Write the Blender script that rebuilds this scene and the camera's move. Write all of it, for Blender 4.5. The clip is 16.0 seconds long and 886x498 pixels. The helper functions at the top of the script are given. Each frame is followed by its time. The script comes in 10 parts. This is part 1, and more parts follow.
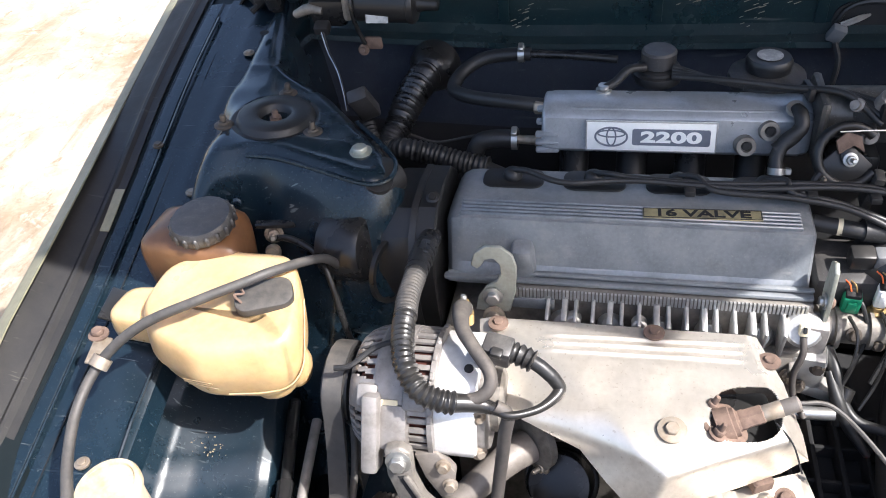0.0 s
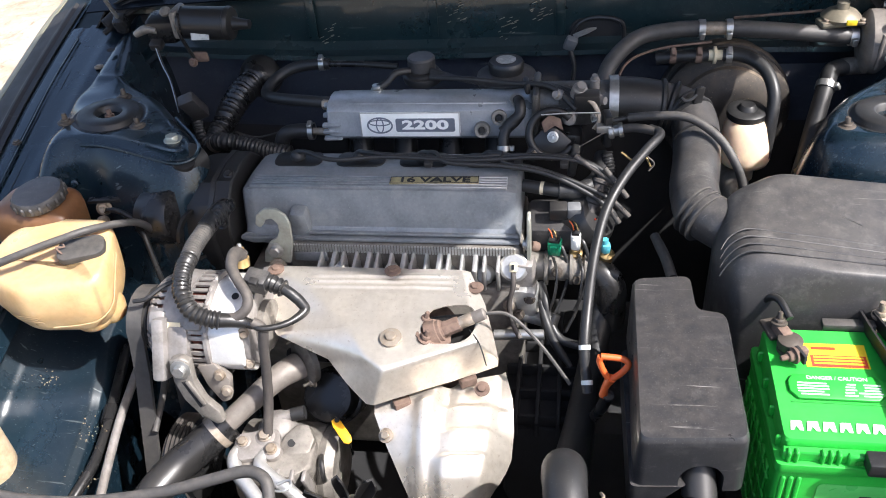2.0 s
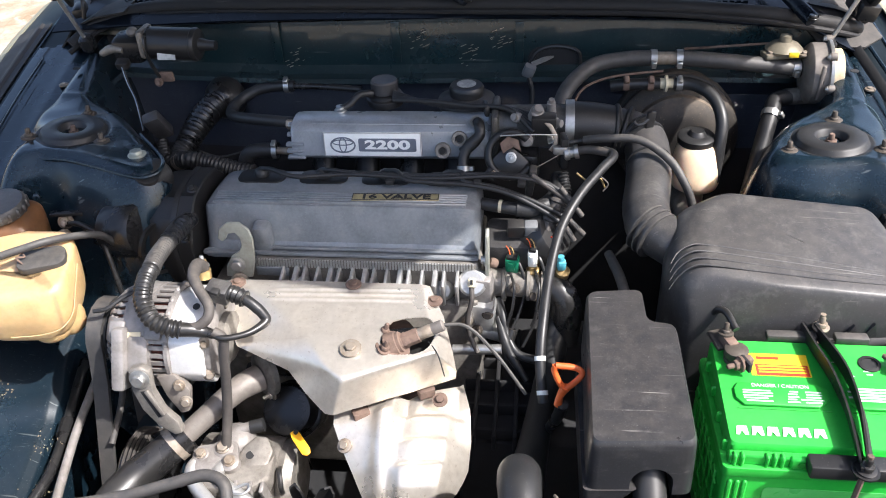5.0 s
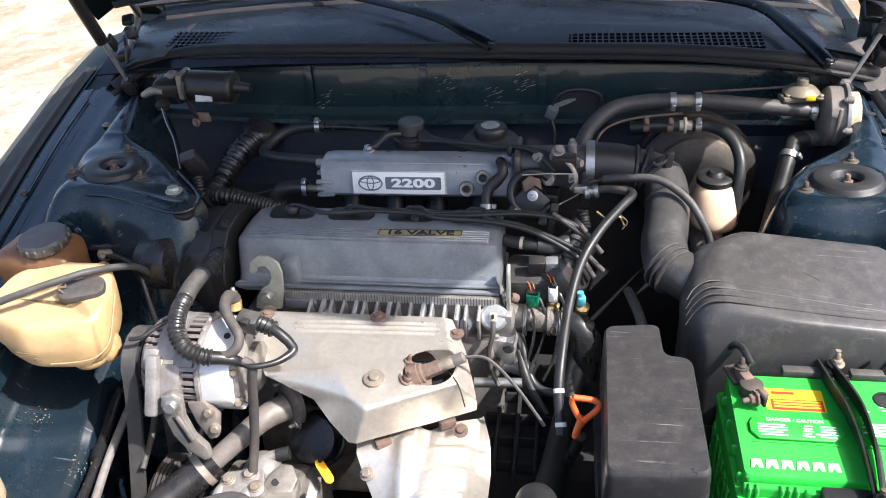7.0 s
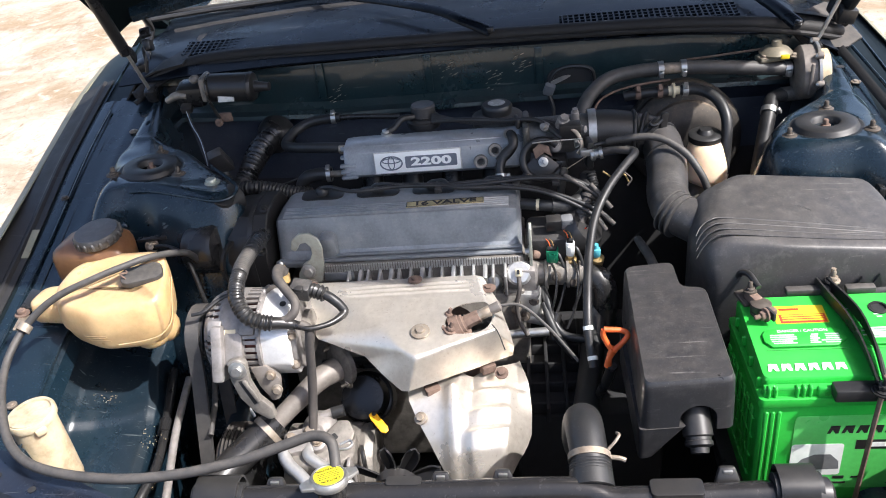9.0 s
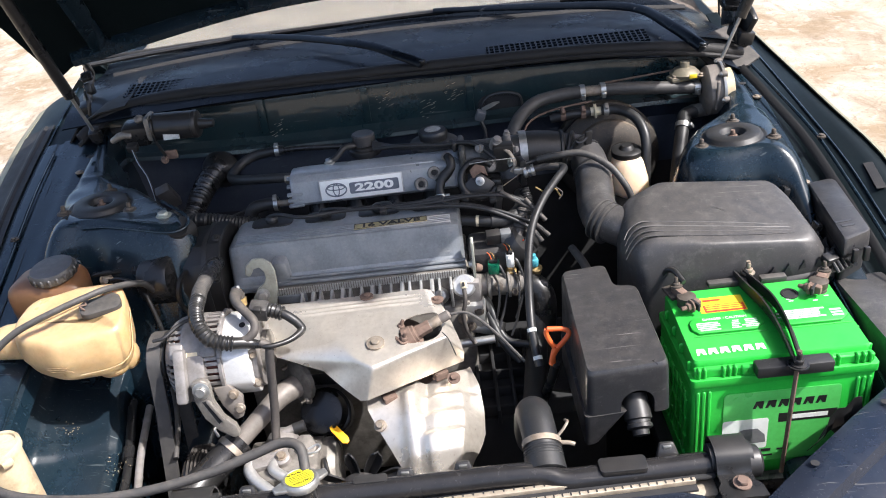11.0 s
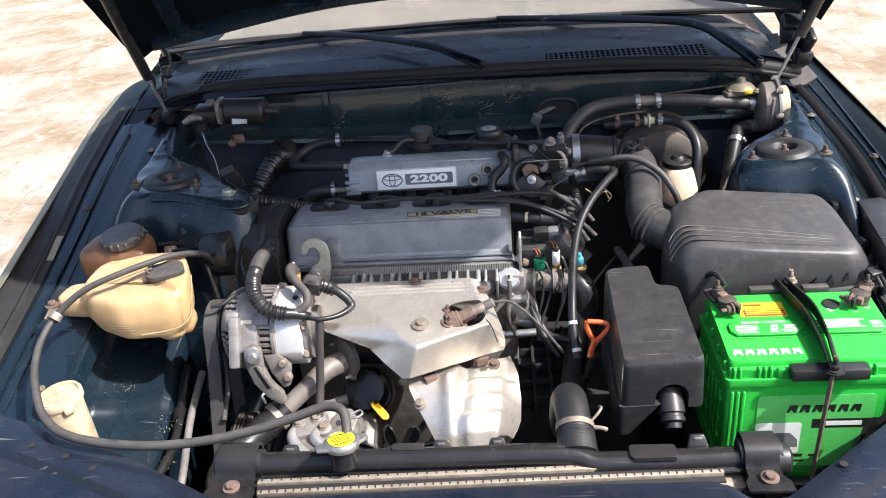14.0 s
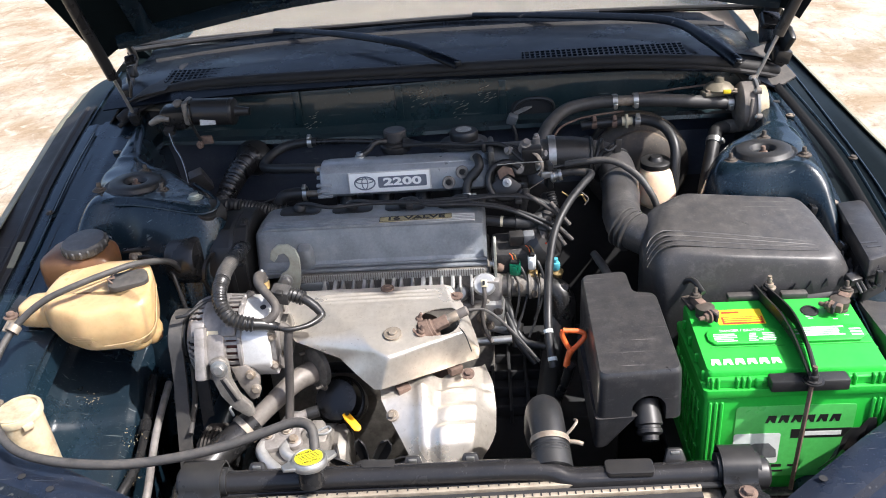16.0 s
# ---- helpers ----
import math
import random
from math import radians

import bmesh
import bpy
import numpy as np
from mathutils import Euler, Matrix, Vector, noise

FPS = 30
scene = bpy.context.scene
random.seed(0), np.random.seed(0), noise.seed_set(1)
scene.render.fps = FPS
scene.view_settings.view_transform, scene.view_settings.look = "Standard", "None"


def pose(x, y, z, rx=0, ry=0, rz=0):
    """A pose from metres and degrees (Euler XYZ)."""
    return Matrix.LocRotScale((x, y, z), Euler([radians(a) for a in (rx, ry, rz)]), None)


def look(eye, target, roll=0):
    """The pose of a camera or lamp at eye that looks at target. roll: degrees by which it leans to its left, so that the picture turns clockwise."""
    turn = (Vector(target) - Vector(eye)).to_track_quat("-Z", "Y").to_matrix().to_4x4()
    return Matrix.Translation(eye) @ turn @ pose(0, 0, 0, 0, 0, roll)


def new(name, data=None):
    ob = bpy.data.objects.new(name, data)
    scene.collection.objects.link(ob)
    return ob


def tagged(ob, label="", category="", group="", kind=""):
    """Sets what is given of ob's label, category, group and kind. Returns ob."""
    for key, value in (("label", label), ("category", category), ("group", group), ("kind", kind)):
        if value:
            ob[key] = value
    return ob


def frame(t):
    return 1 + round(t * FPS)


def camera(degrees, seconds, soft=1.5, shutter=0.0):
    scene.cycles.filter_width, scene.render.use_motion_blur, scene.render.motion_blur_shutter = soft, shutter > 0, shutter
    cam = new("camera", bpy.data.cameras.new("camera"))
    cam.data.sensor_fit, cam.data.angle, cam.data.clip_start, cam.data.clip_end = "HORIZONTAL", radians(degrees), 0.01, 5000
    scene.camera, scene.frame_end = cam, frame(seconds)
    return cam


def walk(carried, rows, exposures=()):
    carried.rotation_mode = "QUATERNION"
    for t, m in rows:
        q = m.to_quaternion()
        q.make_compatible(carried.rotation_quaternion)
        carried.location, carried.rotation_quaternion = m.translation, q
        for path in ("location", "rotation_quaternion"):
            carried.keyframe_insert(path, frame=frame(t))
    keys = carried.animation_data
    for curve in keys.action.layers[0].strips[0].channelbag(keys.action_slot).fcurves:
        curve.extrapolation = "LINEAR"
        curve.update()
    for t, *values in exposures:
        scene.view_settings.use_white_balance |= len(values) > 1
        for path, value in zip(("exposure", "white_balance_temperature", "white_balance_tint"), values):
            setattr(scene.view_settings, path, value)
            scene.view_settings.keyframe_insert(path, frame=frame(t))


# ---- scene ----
cam = camera(56.0, 16.0, soft=1.0)
PATH = [
    (0, (-0.142, 0.131, 1.392), (-0.541, 1.633, 0.133), -6.2),
    (0.5, (-0.052, 0.062, 1.416), (-0.429, 1.586, 0.177), -5.0),
    (1, (0.053, -0.015, 1.425), (-0.274, 1.529, 0.197), -4.0),
    (1.5, (0.123, -0.063, 1.447), (-0.196, 1.49, 0.227), -4.8),
    (2, (0.148, -0.084, 1.449), (-0.157, 1.485, 0.248), -5.3),
    (2.5, (0.156, -0.095, 1.441), (-0.12, 1.47, 0.228), -4.6),
    (3, (0.167, -0.103, 1.441), (-0.09, 1.469, 0.232), -4.7),
    (5.3, (0.153, -0.125, 1.437), (-0.064, 1.52, 0.321), -2.6),
    (5.5, (0.152, -0.126, 1.441), (-0.073, 1.525, 0.335), -2.5),
    (6, (0.152, -0.14, 1.449), (-0.094, 1.529, 0.374), -2.7),
    (6.5, (0.163, -0.149, 1.451), (-0.101, 1.53, 0.396), -3.1),
    (7, (0.169, -0.159, 1.449), (-0.12, 1.522, 0.405), -3.4),
    (7.5, (0.176, -0.165, 1.447), (-0.144, 1.512, 0.405), -3.5),
    (8, (0.168, -0.181, 1.448), (-0.167, 1.491, 0.403), -4.3),
    (8.5, (0.134, -0.228, 1.451), (-0.178, 1.458, 0.422), -5.9),
    (9, (0.099, -0.303, 1.451), (-0.125, 1.401, 0.428), -6.7),
    (9.5, (0.082, -0.364, 1.46), (-0.072, 1.355, 0.449), -7.5),
    (10, (0.084, -0.377, 1.459), (-0.032, 1.354, 0.464), -8.6),
    (10.2, (0.081, -0.378, 1.462), (-0.009, 1.361, 0.478), -8.3),
    (12.5, (0.079, -0.432, 1.444), (0.009, 1.331, 0.502), -5.7),
    (13, (0.081, -0.441, 1.437), (-0.017, 1.328, 0.508), -5.2),
    (13.5, (0.081, -0.453, 1.441), (-0.061, 1.319, 0.523), -4.6),
    (14, (0.075, -0.459, 1.44), (-0.09, 1.315, 0.533), -4.8),
    (14.5, (0.071, -0.457, 1.436), (-0.079, 1.318, 0.527), -4.5),
    (15, (0.07, -0.451, 1.439), (-0.066, 1.325, 0.531), -4.2),
    (15.5, (0.081, -0.445, 1.442), (-0.06, 1.333, 0.537), -4.2),
    (16, (0.089, -0.416, 1.445), (-0.035, 1.351, 0.516), -4.5),
]
EXPOSURES = [(0.0, 1.32), (1.0, 1.24), (3.0, 1.13), (7.0, 1.15), (10.0, 0.98), (12.5, 1.00), (14.5, 0.92), (15.0, 0.80), (15.5, 0.93), (16.0, 0.94)]
walk(cam, [(t, look(eye, target, roll)) for t, eye, target, roll in PATH], [(t, stops, 6130, 13) for t, stops in EXPOSURES])

# ---- light ----
SUN_EL, SUN_AZ = 50.0, -19.0          # degrees above the ground; turned from +x towards +y
sun_way = Vector((math.cos(radians(SUN_EL)) * math.cos(radians(SUN_AZ)), math.cos(radians(SUN_EL)) * math.sin(radians(SUN_AZ)), math.sin(radians(SUN_EL))))
world = bpy.data.worlds.new("sky")
scene.world = world
world.use_nodes = True
sky = world.node_tree.nodes.new("ShaderNodeTexSky")
sky.sky_type, sky.sun_disc = "NISHITA", False
sky.dust_density, sky.ozone_density = 4.0, 0.6
sky.sun_elevation, sky.sun_rotation = radians(SUN_EL), radians(90 - SUN_AZ)
world.node_tree.links.new(sky.outputs[0], world.node_tree.nodes["Background"].inputs[0])
world.node_tree.nodes["Background"].inputs[1].default_value = 0.15
sun = new("sun", bpy.data.lights.new("sun", "SUN"))
sun.data.energy, sun.data.angle, sun.data.color = 4.6, radians(0.53), (1.0, 0.95, 0.87)
sun.matrix_world = look(sun_way * 20, (0, 0, 0))


# ---- materials ----
def material(name, colour, second=None, rough=0.5, metal=0.0, grain=60.0, blotch=9.0, bump=0.15, dust=0.0, dust_colour=(0.42, 0.36, 0.29),
             coat=0.0, rough_spread=0.15, speckle=0.0, speckle_colour=(0.5, 0.47, 0.4), through_light=0.0, piece=0.0, depth=0.0004, reach=(0.35, 0.65), gloss=0.5, scratch=0.0, smear=0.0):
    """A worn surface: two colours in blotches, fine grain with relief, settled dust and light specks."""
    m = bpy.data.materials.new(name)
    m.use_nodes = True
    t = m.node_tree
    out = t.nodes["Principled BSDF"]
    co = t.nodes.new("ShaderNodeTexCoord")

    def noise_tex(scale, detail=4.0, rough_=0.6):
        n = t.nodes.new("ShaderNodeTexNoise")
        n.inputs["Scale"].default_value, n.inputs["Detail"].default_value, n.inputs["Roughness"].default_value = scale, detail, rough_
        t.links.new(co.outputs["Object"], n.inputs["Vector"])
        return n

    def ramp(src, lo, hi):
        r = t.nodes.new("ShaderNodeMapRange")
        r.inputs["From Min"].default_value, r.inputs["From Max"].default_value = lo, hi
        t.links.new(src, r.inputs["Value"])
        return r.outputs["Result"]

    def mix(fac, a, b):
        x = t.nodes.new("ShaderNodeMix")
        x.data_type = "RGBA"
        for sock, v in ((x.inputs[0], fac), (x.inputs[6], a), (x.inputs[7], b)):
            if isinstance(v, (tuple, float, int)):
                sock.default_value = (*v, 1) if isinstance(v, tuple) else v
            else:
                t.links.new(v, sock)
        return x.outputs[2]

    def times(a, b):
        x = t.nodes.new("ShaderNodeMath")
        x.operation = "MULTIPLY"
        for sock, v in ((x.inputs[0], a), (x.inputs[1], b)):
            if isinstance(v, (float, int)):
                sock.default_value = v
            else:
                t.links.new(v, sock)
        return x.outputs[0]

    second = second or tuple(c * 0.72 for c in colour)
    big = noise_tex(blotch, 5.0)
    fine = noise_tex(grain, 3.0)
    col = mix(ramp(big.outputs["Fac"], *reach), colour, second)
    col = mix(times(ramp(fine.outputs["Fac"], 0.3, 0.8), 0.35), col, tuple(min(1.0, c * 1.35 + 0.004) for c in colour))
    if piece:
        info = t.nodes.new("ShaderNodeObjectInfo")
        col = mix(times(info.outputs["Random"], piece), col, tuple(c * 0.5 for c in colour))
    rough_out = ramp(big.outputs["Fac"], 0.2, 0.8)
    r = t.nodes.new("ShaderNodeMapRange")
    r.inputs["To Min"].default_value, r.inputs["To Max"].default_value = max(0.03, rough - rough_spread), min(1.0, rough + rough_spread)
    t.links.new(rough_out, r.inputs["Value"])
    rough_link = r.outputs["Result"]
    if speckle:
        sp = noise_tex(grain * 2.6, 2.0, 0.5)
        col = mix(times(ramp(sp.outputs["Fac"], 0.66, 0.72), speckle), col, speckle_colour)
    if scratch:
        for turn, fine_ in ((0.5, 1.0), (2.2, 1.6)):
            mp = t.nodes.new("ShaderNodeMapping")
            mp.inputs["Rotation"].default_value = (0.3 * turn, 0.2, turn)
            mp.inputs["Scale"].default_value = (6 * fine_, 170 * fine_, 60 * fine_)
            t.links.new(co.outputs["Object"], mp.inputs["Vector"])
            n = t.nodes.new("ShaderNodeTexNoise")
            n.inputs["Scale"].default_value, n.inputs["Detail"].default_value = 1.0, 2.0
            t.links.new(mp.outputs["Vector"], n.inputs["Vector"])
            col = mix(times(times(ramp(n.outputs["Fac"], 0.69, 0.74), ramp(big.outputs["Fac"], 0.40, 0.62)), scratch), col, speckle_colour)
    if smear:
        sm_ = noise_tex(grain * 0.12, 8.0, 0.75)
        col = mix(times(ramp(sm_.outputs["Fac"], 0.52, 0.74), smear), col, speckle_colour)
    if dust:
        geo = t.nodes.new("ShaderNodeNewGeometry")
        sep = t.nodes.new("ShaderNodeSeparateXYZ")
        t.links.new(geo.outputs["Normal"], sep.inputs[0])
        up = ramp(sep.outputs["Z"], 0.15, 1.0)
        dn = noise_tex(blotch * 2.3, 6.0, 0.7)
        amount = times(times(up, ramp(dn.outputs["Fac"], 0.30, 0.72)), dust)
        col = mix(amount, col, dust_colour)
        rr = t.nodes.new("ShaderNodeMix")
        t.links.new(amount, rr.inputs[0])
        t.links.new(rough_link, rr.inputs[2])
        rr.inputs[3].default_value = 0.9
        rough_link = rr.outputs[0]
    t.links.new(col, out.inputs["Base Color"])
    t.links.new(rough_link, out.inputs["Roughness"])
    out.inputs["Metallic"].default_value = metal
    out.inputs["Specular IOR Level"].default_value = gloss
    if coat:
        out.inputs["Coat Weight"].default_value, out.inputs["Coat Roughness"].default_value = coat, 0.06
    if through_light:
        out.inputs["Subsurface Weight"].default_value = through_light
        out.inputs["Subsurface Radius"].default_value = (0.03, 0.02, 0.01)
        out.inputs["Subsurface Scale"].default_value = 1.0
    if bump:
        b = t.nodes.new("ShaderNodeBump")
        b.inputs["Strength"].default_value, b.inputs["Distance"].default_value = bump, depth
        t.links.new(fine.outputs["Fac"], b.inputs["Height"])
        t.links.new(b.outputs["Normal"], out.inputs["Normal"])
    return m


PAINT = material("dark green-blue car paint", (0.0058, 0.0158, 0.0250), (0.0040, 0.0110, 0.0182), 0.26, 0.1, 130, 7, 0.05, dust=0.012, coat=0.28, speckle=0.25, speckle_colour=(0.16, 0.18, 0.18), gloss=0.40, scratch=0.6, smear=0.06)
PAINT_OUT = material("outer body paint", (0.0045, 0.0085, 0.0100), (0.004, 0.007, 0.0085), 0.42, 0.0, 120, 5, 0.02, dust=0.004, gloss=0.14)
PAINT_NAVY = material("dark blue front panel paint", (0.005, 0.011, 0.024), (0.004, 0.008, 0.018), 0.25, 0.1, 120, 6, 0.03, dust=0.04, coat=0.2, speckle=0.06, gloss=0.28, scratch=0.3)
COWL = material("dark cowl paint", (0.0045, 0.0068, 0.0110), (0.0035, 0.0055, 0.009), 0.30, 0.0, 120, 9, 0.05, gloss=0.15, coat=0.10, speckle=0.06, speckle_colour=(0.14, 0.14, 0.14), smear=0.02, scratch=0.4)
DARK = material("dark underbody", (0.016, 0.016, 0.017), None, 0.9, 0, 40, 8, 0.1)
PLASTIC = material("dusty black plastic", (0.036, 0.0355, 0.037), (0.028, 0.0275, 0.028), 0.40, 0, 320, 26, 0.25, dust=0.09, speckle=0.30, speckle_colour=(0.24, 0.23, 0.21), scratch=0.5, smear=0.26)
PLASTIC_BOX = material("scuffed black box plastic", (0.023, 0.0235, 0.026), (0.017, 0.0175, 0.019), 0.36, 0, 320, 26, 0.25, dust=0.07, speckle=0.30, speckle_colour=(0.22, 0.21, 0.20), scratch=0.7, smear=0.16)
PLASTIC_SATIN = material("satin black plastic", (0.015, 0.015, 0.016), (0.023, 0.0225, 0.022), 0.36, 0, 200, 12, 0.15, dust=0.04, gloss=0.45)
TANK_BLACK = material("glossy black radiator plastic", (0.014, 0.014, 0.015), (0.020, 0.019, 0.019), 0.22, 0, 160, 20, 0.10, dust=0.012, speckle=0.12, speckle_colour=(0.2, 0.18, 0.15), scratch=0.3, gloss=0.4)
RUBBER = material("black rubber", (0.0140, 0.0142, 0.0150), (0.021, 0.021, 0.021), 0.44, 0, 150, 30, 0.35, dust=0.008, speckle=0.25, speckle_colour=(0.12, 0.118, 0.112), smear=0.10, gloss=0.45)
RUBBER_SMOOTH = material("smooth black rubber", (0.011, 0.011, 0.0115), (0.018, 0.0175, 0.017), 0.30, 0, 150, 20, 0.15, dust=0.03, smear=0.06, speckle=0.1, speckle_colour=(0.14, 0.13, 0.11), gloss=0.5)
RUBBER_GREY = material("dusty grey rubber", (0.042, 0.041, 0.040), (0.028, 0.027, 0.027), 0.55, 0, 150, 30, 0.25, dust=0.15, smear=0.15, speckle_colour=(0.2, 0.18, 0.15))
RUBBER_BROWN = material("faded brown-grey hose rubber", (0.060, 0.053, 0.048), (0.036, 0.032, 0.030), 0.65, 0, 120, 24, 0.3, dust=0.2)
COVER = material("grey painted valve cover", (0.215, 0.232, 0.250), (0.145, 0.160, 0.176), 0.44, 0.35, 220, 22, 0.35, dust=0.10, speckle=0.30, speckle_colour=(0.42, 0.41, 0.38), scratch=0.45, smear=0.3)
COVER_DARK = material("dark timing cover plastic", (0.0085, 0.0085, 0.009), (0.013, 0.0128, 0.0125), 0.40, 0, 120, 14, 0.25, dust=0.012, smear=0.05, speckle_colour=(0.14, 0.13, 0.11), gloss=0.45)
ALU = material("bare cast aluminium", (0.56, 0.56, 0.55), (0.40, 0.39, 0.37), 0.46, 0.75, 190, 18, 0.45, dust=0.12)
ALU_BRIGHT = material("bright pressed aluminium", (0.74, 0.74, 0.73), (0.62, 0.61, 0.59), 0.42, 0.4, 190, 24, 0.2, dust=0.05, speckle=0.15, speckle_colour=(0.30, 0.26, 0.20), scratch=0.3)
ALU_GRIMY = material("grimy dark casting", (0.115, 0.112, 0.106), (0.060, 0.057, 0.052), 0.45, 0.5, 150, 34, 0.6, dust=0.08, speckle=0.4, speckle_colour=(0.30, 0.29, 0.27), smear=0.25)
ALU_PALE = material("pale blasted aluminium", (0.265, 0.250, 0.238), (0.150, 0.136, 0.124), 0.50, 0.3, 170, 34, 0.5, dust=0.1, speckle=0.35, speckle_colour=(0.12, 0.09, 0.065), smear=0.3)
ALU_DULL = material("dull oxidised aluminium", (0.255, 0.238, 0.212), (0.120, 0.108, 0.094), 0.55, 0.45, 150, 34, 0.6, dust=0.12, speckle=0.35, speckle_colour=(0.07, 0.06, 0.05), smear=0.35)
ALU_BLUE = material("silver painted intake casting", (0.44, 0.47, 0.50), (0.31, 0.335, 0.365), 0.33, 0.50, 260, 16, 0.4, dust=0.05, speckle=0.25, speckle_colour=(0.12, 0.115, 0.11), smear=0.22)
SHIELD = material("stamped steel heat shield", (0.70, 0.655, 0.585), (0.53, 0.475, 0.40), 0.33, 0.70, 110, 9, 0.2, dust=0.12, speckle=0.35, speckle_colour=(0.34, 0.24, 0.15), scratch=0.3, smear=0.28)
STEEL = material("zinc plated steel", (0.50, 0.50, 0.48), (0.36, 0.35, 0.33), 0.40, 0.85, 160, 30, 0.2)
STEEL_GREEN = material("greenish plated steel hook", (0.40, 0.42, 0.37), (0.30, 0.30, 0.25), 0.5, 0.6, 160, 30, 0.2, dust=0.1)
RUST = material("rusty steel", (0.175, 0.117, 0.088), (0.095, 0.064, 0.05), 0.85, 0.15, 140, 60, 0.6, speckle=0.2, speckle_colour=(0.35, 0.25, 0.2))
MUD = material("dried mud", (0.24, 0.19, 0.12), (0.14, 0.11, 0.07), 0.95, 0, 200, 60, 0.4)
DUSTY_METAL = material("dusty grey-brown pipe metal", (0.185, 0.166, 0.148), (0.105, 0.092, 0.080), 0.55, 0.2, 150, 26, 0.3, dust=0.12, speckle=0.25, speckle_colour=(0.07, 0.055, 0.04), smear=0.25)
BOLT = material("weathered bolt steel", (0.33, 0.29, 0.24), (0.22, 0.17, 0.12), 0.6, 0.6, 160, 60, 0.3)
BLACK_STEEL = material("black painted steel", (0.0135, 0.0137, 0.0145), (0.021, 0.0207, 0.020), 0.30, 0.1, 130, 14, 0.1, dust=0.015, smear=0.06, speckle_colour=(0.18, 0.16, 0.13), gloss=0.45)
TANK = material("yellowed white plastic tank", (0.56, 0.395, 0.205), (0.42, 0.26, 0.110), 0.34, 0, 120, 8, 0.1, dust=0.05, speckle=0.2, speckle_colour=(0.30, 0.21, 0.11), through_light=0.35)
TANK_BROWN = material("browned translucent reservoir", (0.165, 0.082, 0.036), (0.105, 0.050, 0.022), 0.38, 0, 120, 9, 0.15, through_light=0.15)
TANK_PINK = material("aged brake fluid reservoir", (0.84, 0.63, 0.45), (0.72, 0.50, 0.33), 0.42, 0, 120, 9, 0.1, through_light=0.3)
GREEN = material("bright green battery case", (0.022, 0.40, 0.040), (0.018, 0.33, 0.032), 0.40, 0, 150, 8, 0.12, dust=0.05)
GREEN_DARK = material("green moulded groove", (0.015, 0.33, 0.03), None, 0.45, 0, 150, 8, 0.1)
GREEN_LABEL = material("pale green label", (0.10, 0.55, 0.12), (0.08, 0.48, 0.09), 0.35, 0, 150, 8, 0.0)
WHITE = material("white print", (0.80, 0.82, 0.78), (0.68, 0.72, 0.66), 0.5, 0, 150, 30, 0.0)
YELLOW = material("yellow sticker", (0.80, 0.58, 0.02), (0.72, 0.50, 0.02), 0.45, 0, 150, 30, 0.0)
YELLOW_GREEN = material("yellow cap sticker", (0.85, 0.75, 0.02), (0.80, 0.68, 0.02), 0.4, 0, 150, 30, 0.0)
RED = material("red sticker print", (0.55, 0.05, 0.02), (0.45, 0.04, 0.02), 0.45, 0, 150, 30, 0.0)
ORANGE = material("orange plastic", (0.70, 0.13, 0.03), (0.60, 0.10, 0.02), 0.45, 0, 150, 20, 0.1)
ORANGE_YELLOW = material("orange-yellow plastic", (0.85, 0.42, 0.01), (0.75, 0.33, 0.01), 0.4, 0, 150, 20, 0.1)
PLATE = material("cream name plate", (0.86, 0.87, 0.84), (0.78, 0.79, 0.76), 0.34, 0.0, 150, 14, 0.05)
PLATE_GREY = material("grey plate print", (0.15, 0.165, 0.20), None, 0.42, 0.0, 150, 14, 0.0)
GOLD = material("worn gilt field", (0.50, 0.42, 0.22), (0.20, 0.18, 0.12), 0.45, 0.5, 150, 30, 0.05)
INK = material("black print", (0.012, 0.012, 0.012), None, 0.5, 0, 150, 30, 0.0)
COPPER = material("dark copper winding", (0.10, 0.025, 0.016), (0.03, 0.012, 0.01), 0.6, 0.2, 200, 60, 0.3)
CONN_GREEN = material("green connector plastic", (0.01, 0.26, 0.13), None, 0.4, 0, 150, 30, 0.1)
CONN_BLUE = material("light blue connector plastic", (0.10, 0.42, 0.50), None, 0.4, 0, 150, 30, 0.1)
BROWN_BOLT = material("weathered brown bolt", (0.095, 0.080, 0.066), (0.060, 0.048, 0.038), 0.6, 0.4, 140, 50, 0.4)
WORN_PAINT = material("chipped paint edge", (0.05, 0.085, 0.095), (0.012, 0.030, 0.038), 0.55, 0.0, 160, 30, 0.4)
FLAP = material("dusty black flap rubber", (0.060, 0.056, 0.052), (0.036, 0.034, 0.032), 0.8, 0, 120, 24, 0.4, dust=0.12)
# dusty green, base lifted above the car paint to stand for reflected sky
BULKHEAD = material("dusty dark green bulkhead paint, lifted for sky sheen", (0.0085, 0.0235, 0.028), (0.006, 0.0165, 0.020), 0.30, 0.0, 130, 7, 0.06, dust=0.03, coat=0.6, speckle=0.22, speckle_colour=(0.16, 0.17, 0.16), scratch=0.5, smear=0.12, gloss=0.45)
# the lower firewall's sky reflection, put into a blue-grey base
BULKHEAD_SHEEN = material("dusty bulkhead paint with sky sheen in its colour", (0.026, 0.032, 0.047), (0.017, 0.022, 0.034), 0.36, 0.0, 130, 7, 0.06, dust=0.04, coat=0.4, speckle=0.2, speckle_colour=(0.16, 0.17, 0.16), scratch=0.5, smear=0.15, gloss=0.4)
# ground reflection of the fender edge as a base colour; also the left tag
OLIVE_SHEEN_TAG = material("olive of painted ground reflection and tag", (0.20, 0.19, 0.125), (0.12, 0.115, 0.075), 0.5, 0.0, 130, 12, 0.1, dust=0.1)
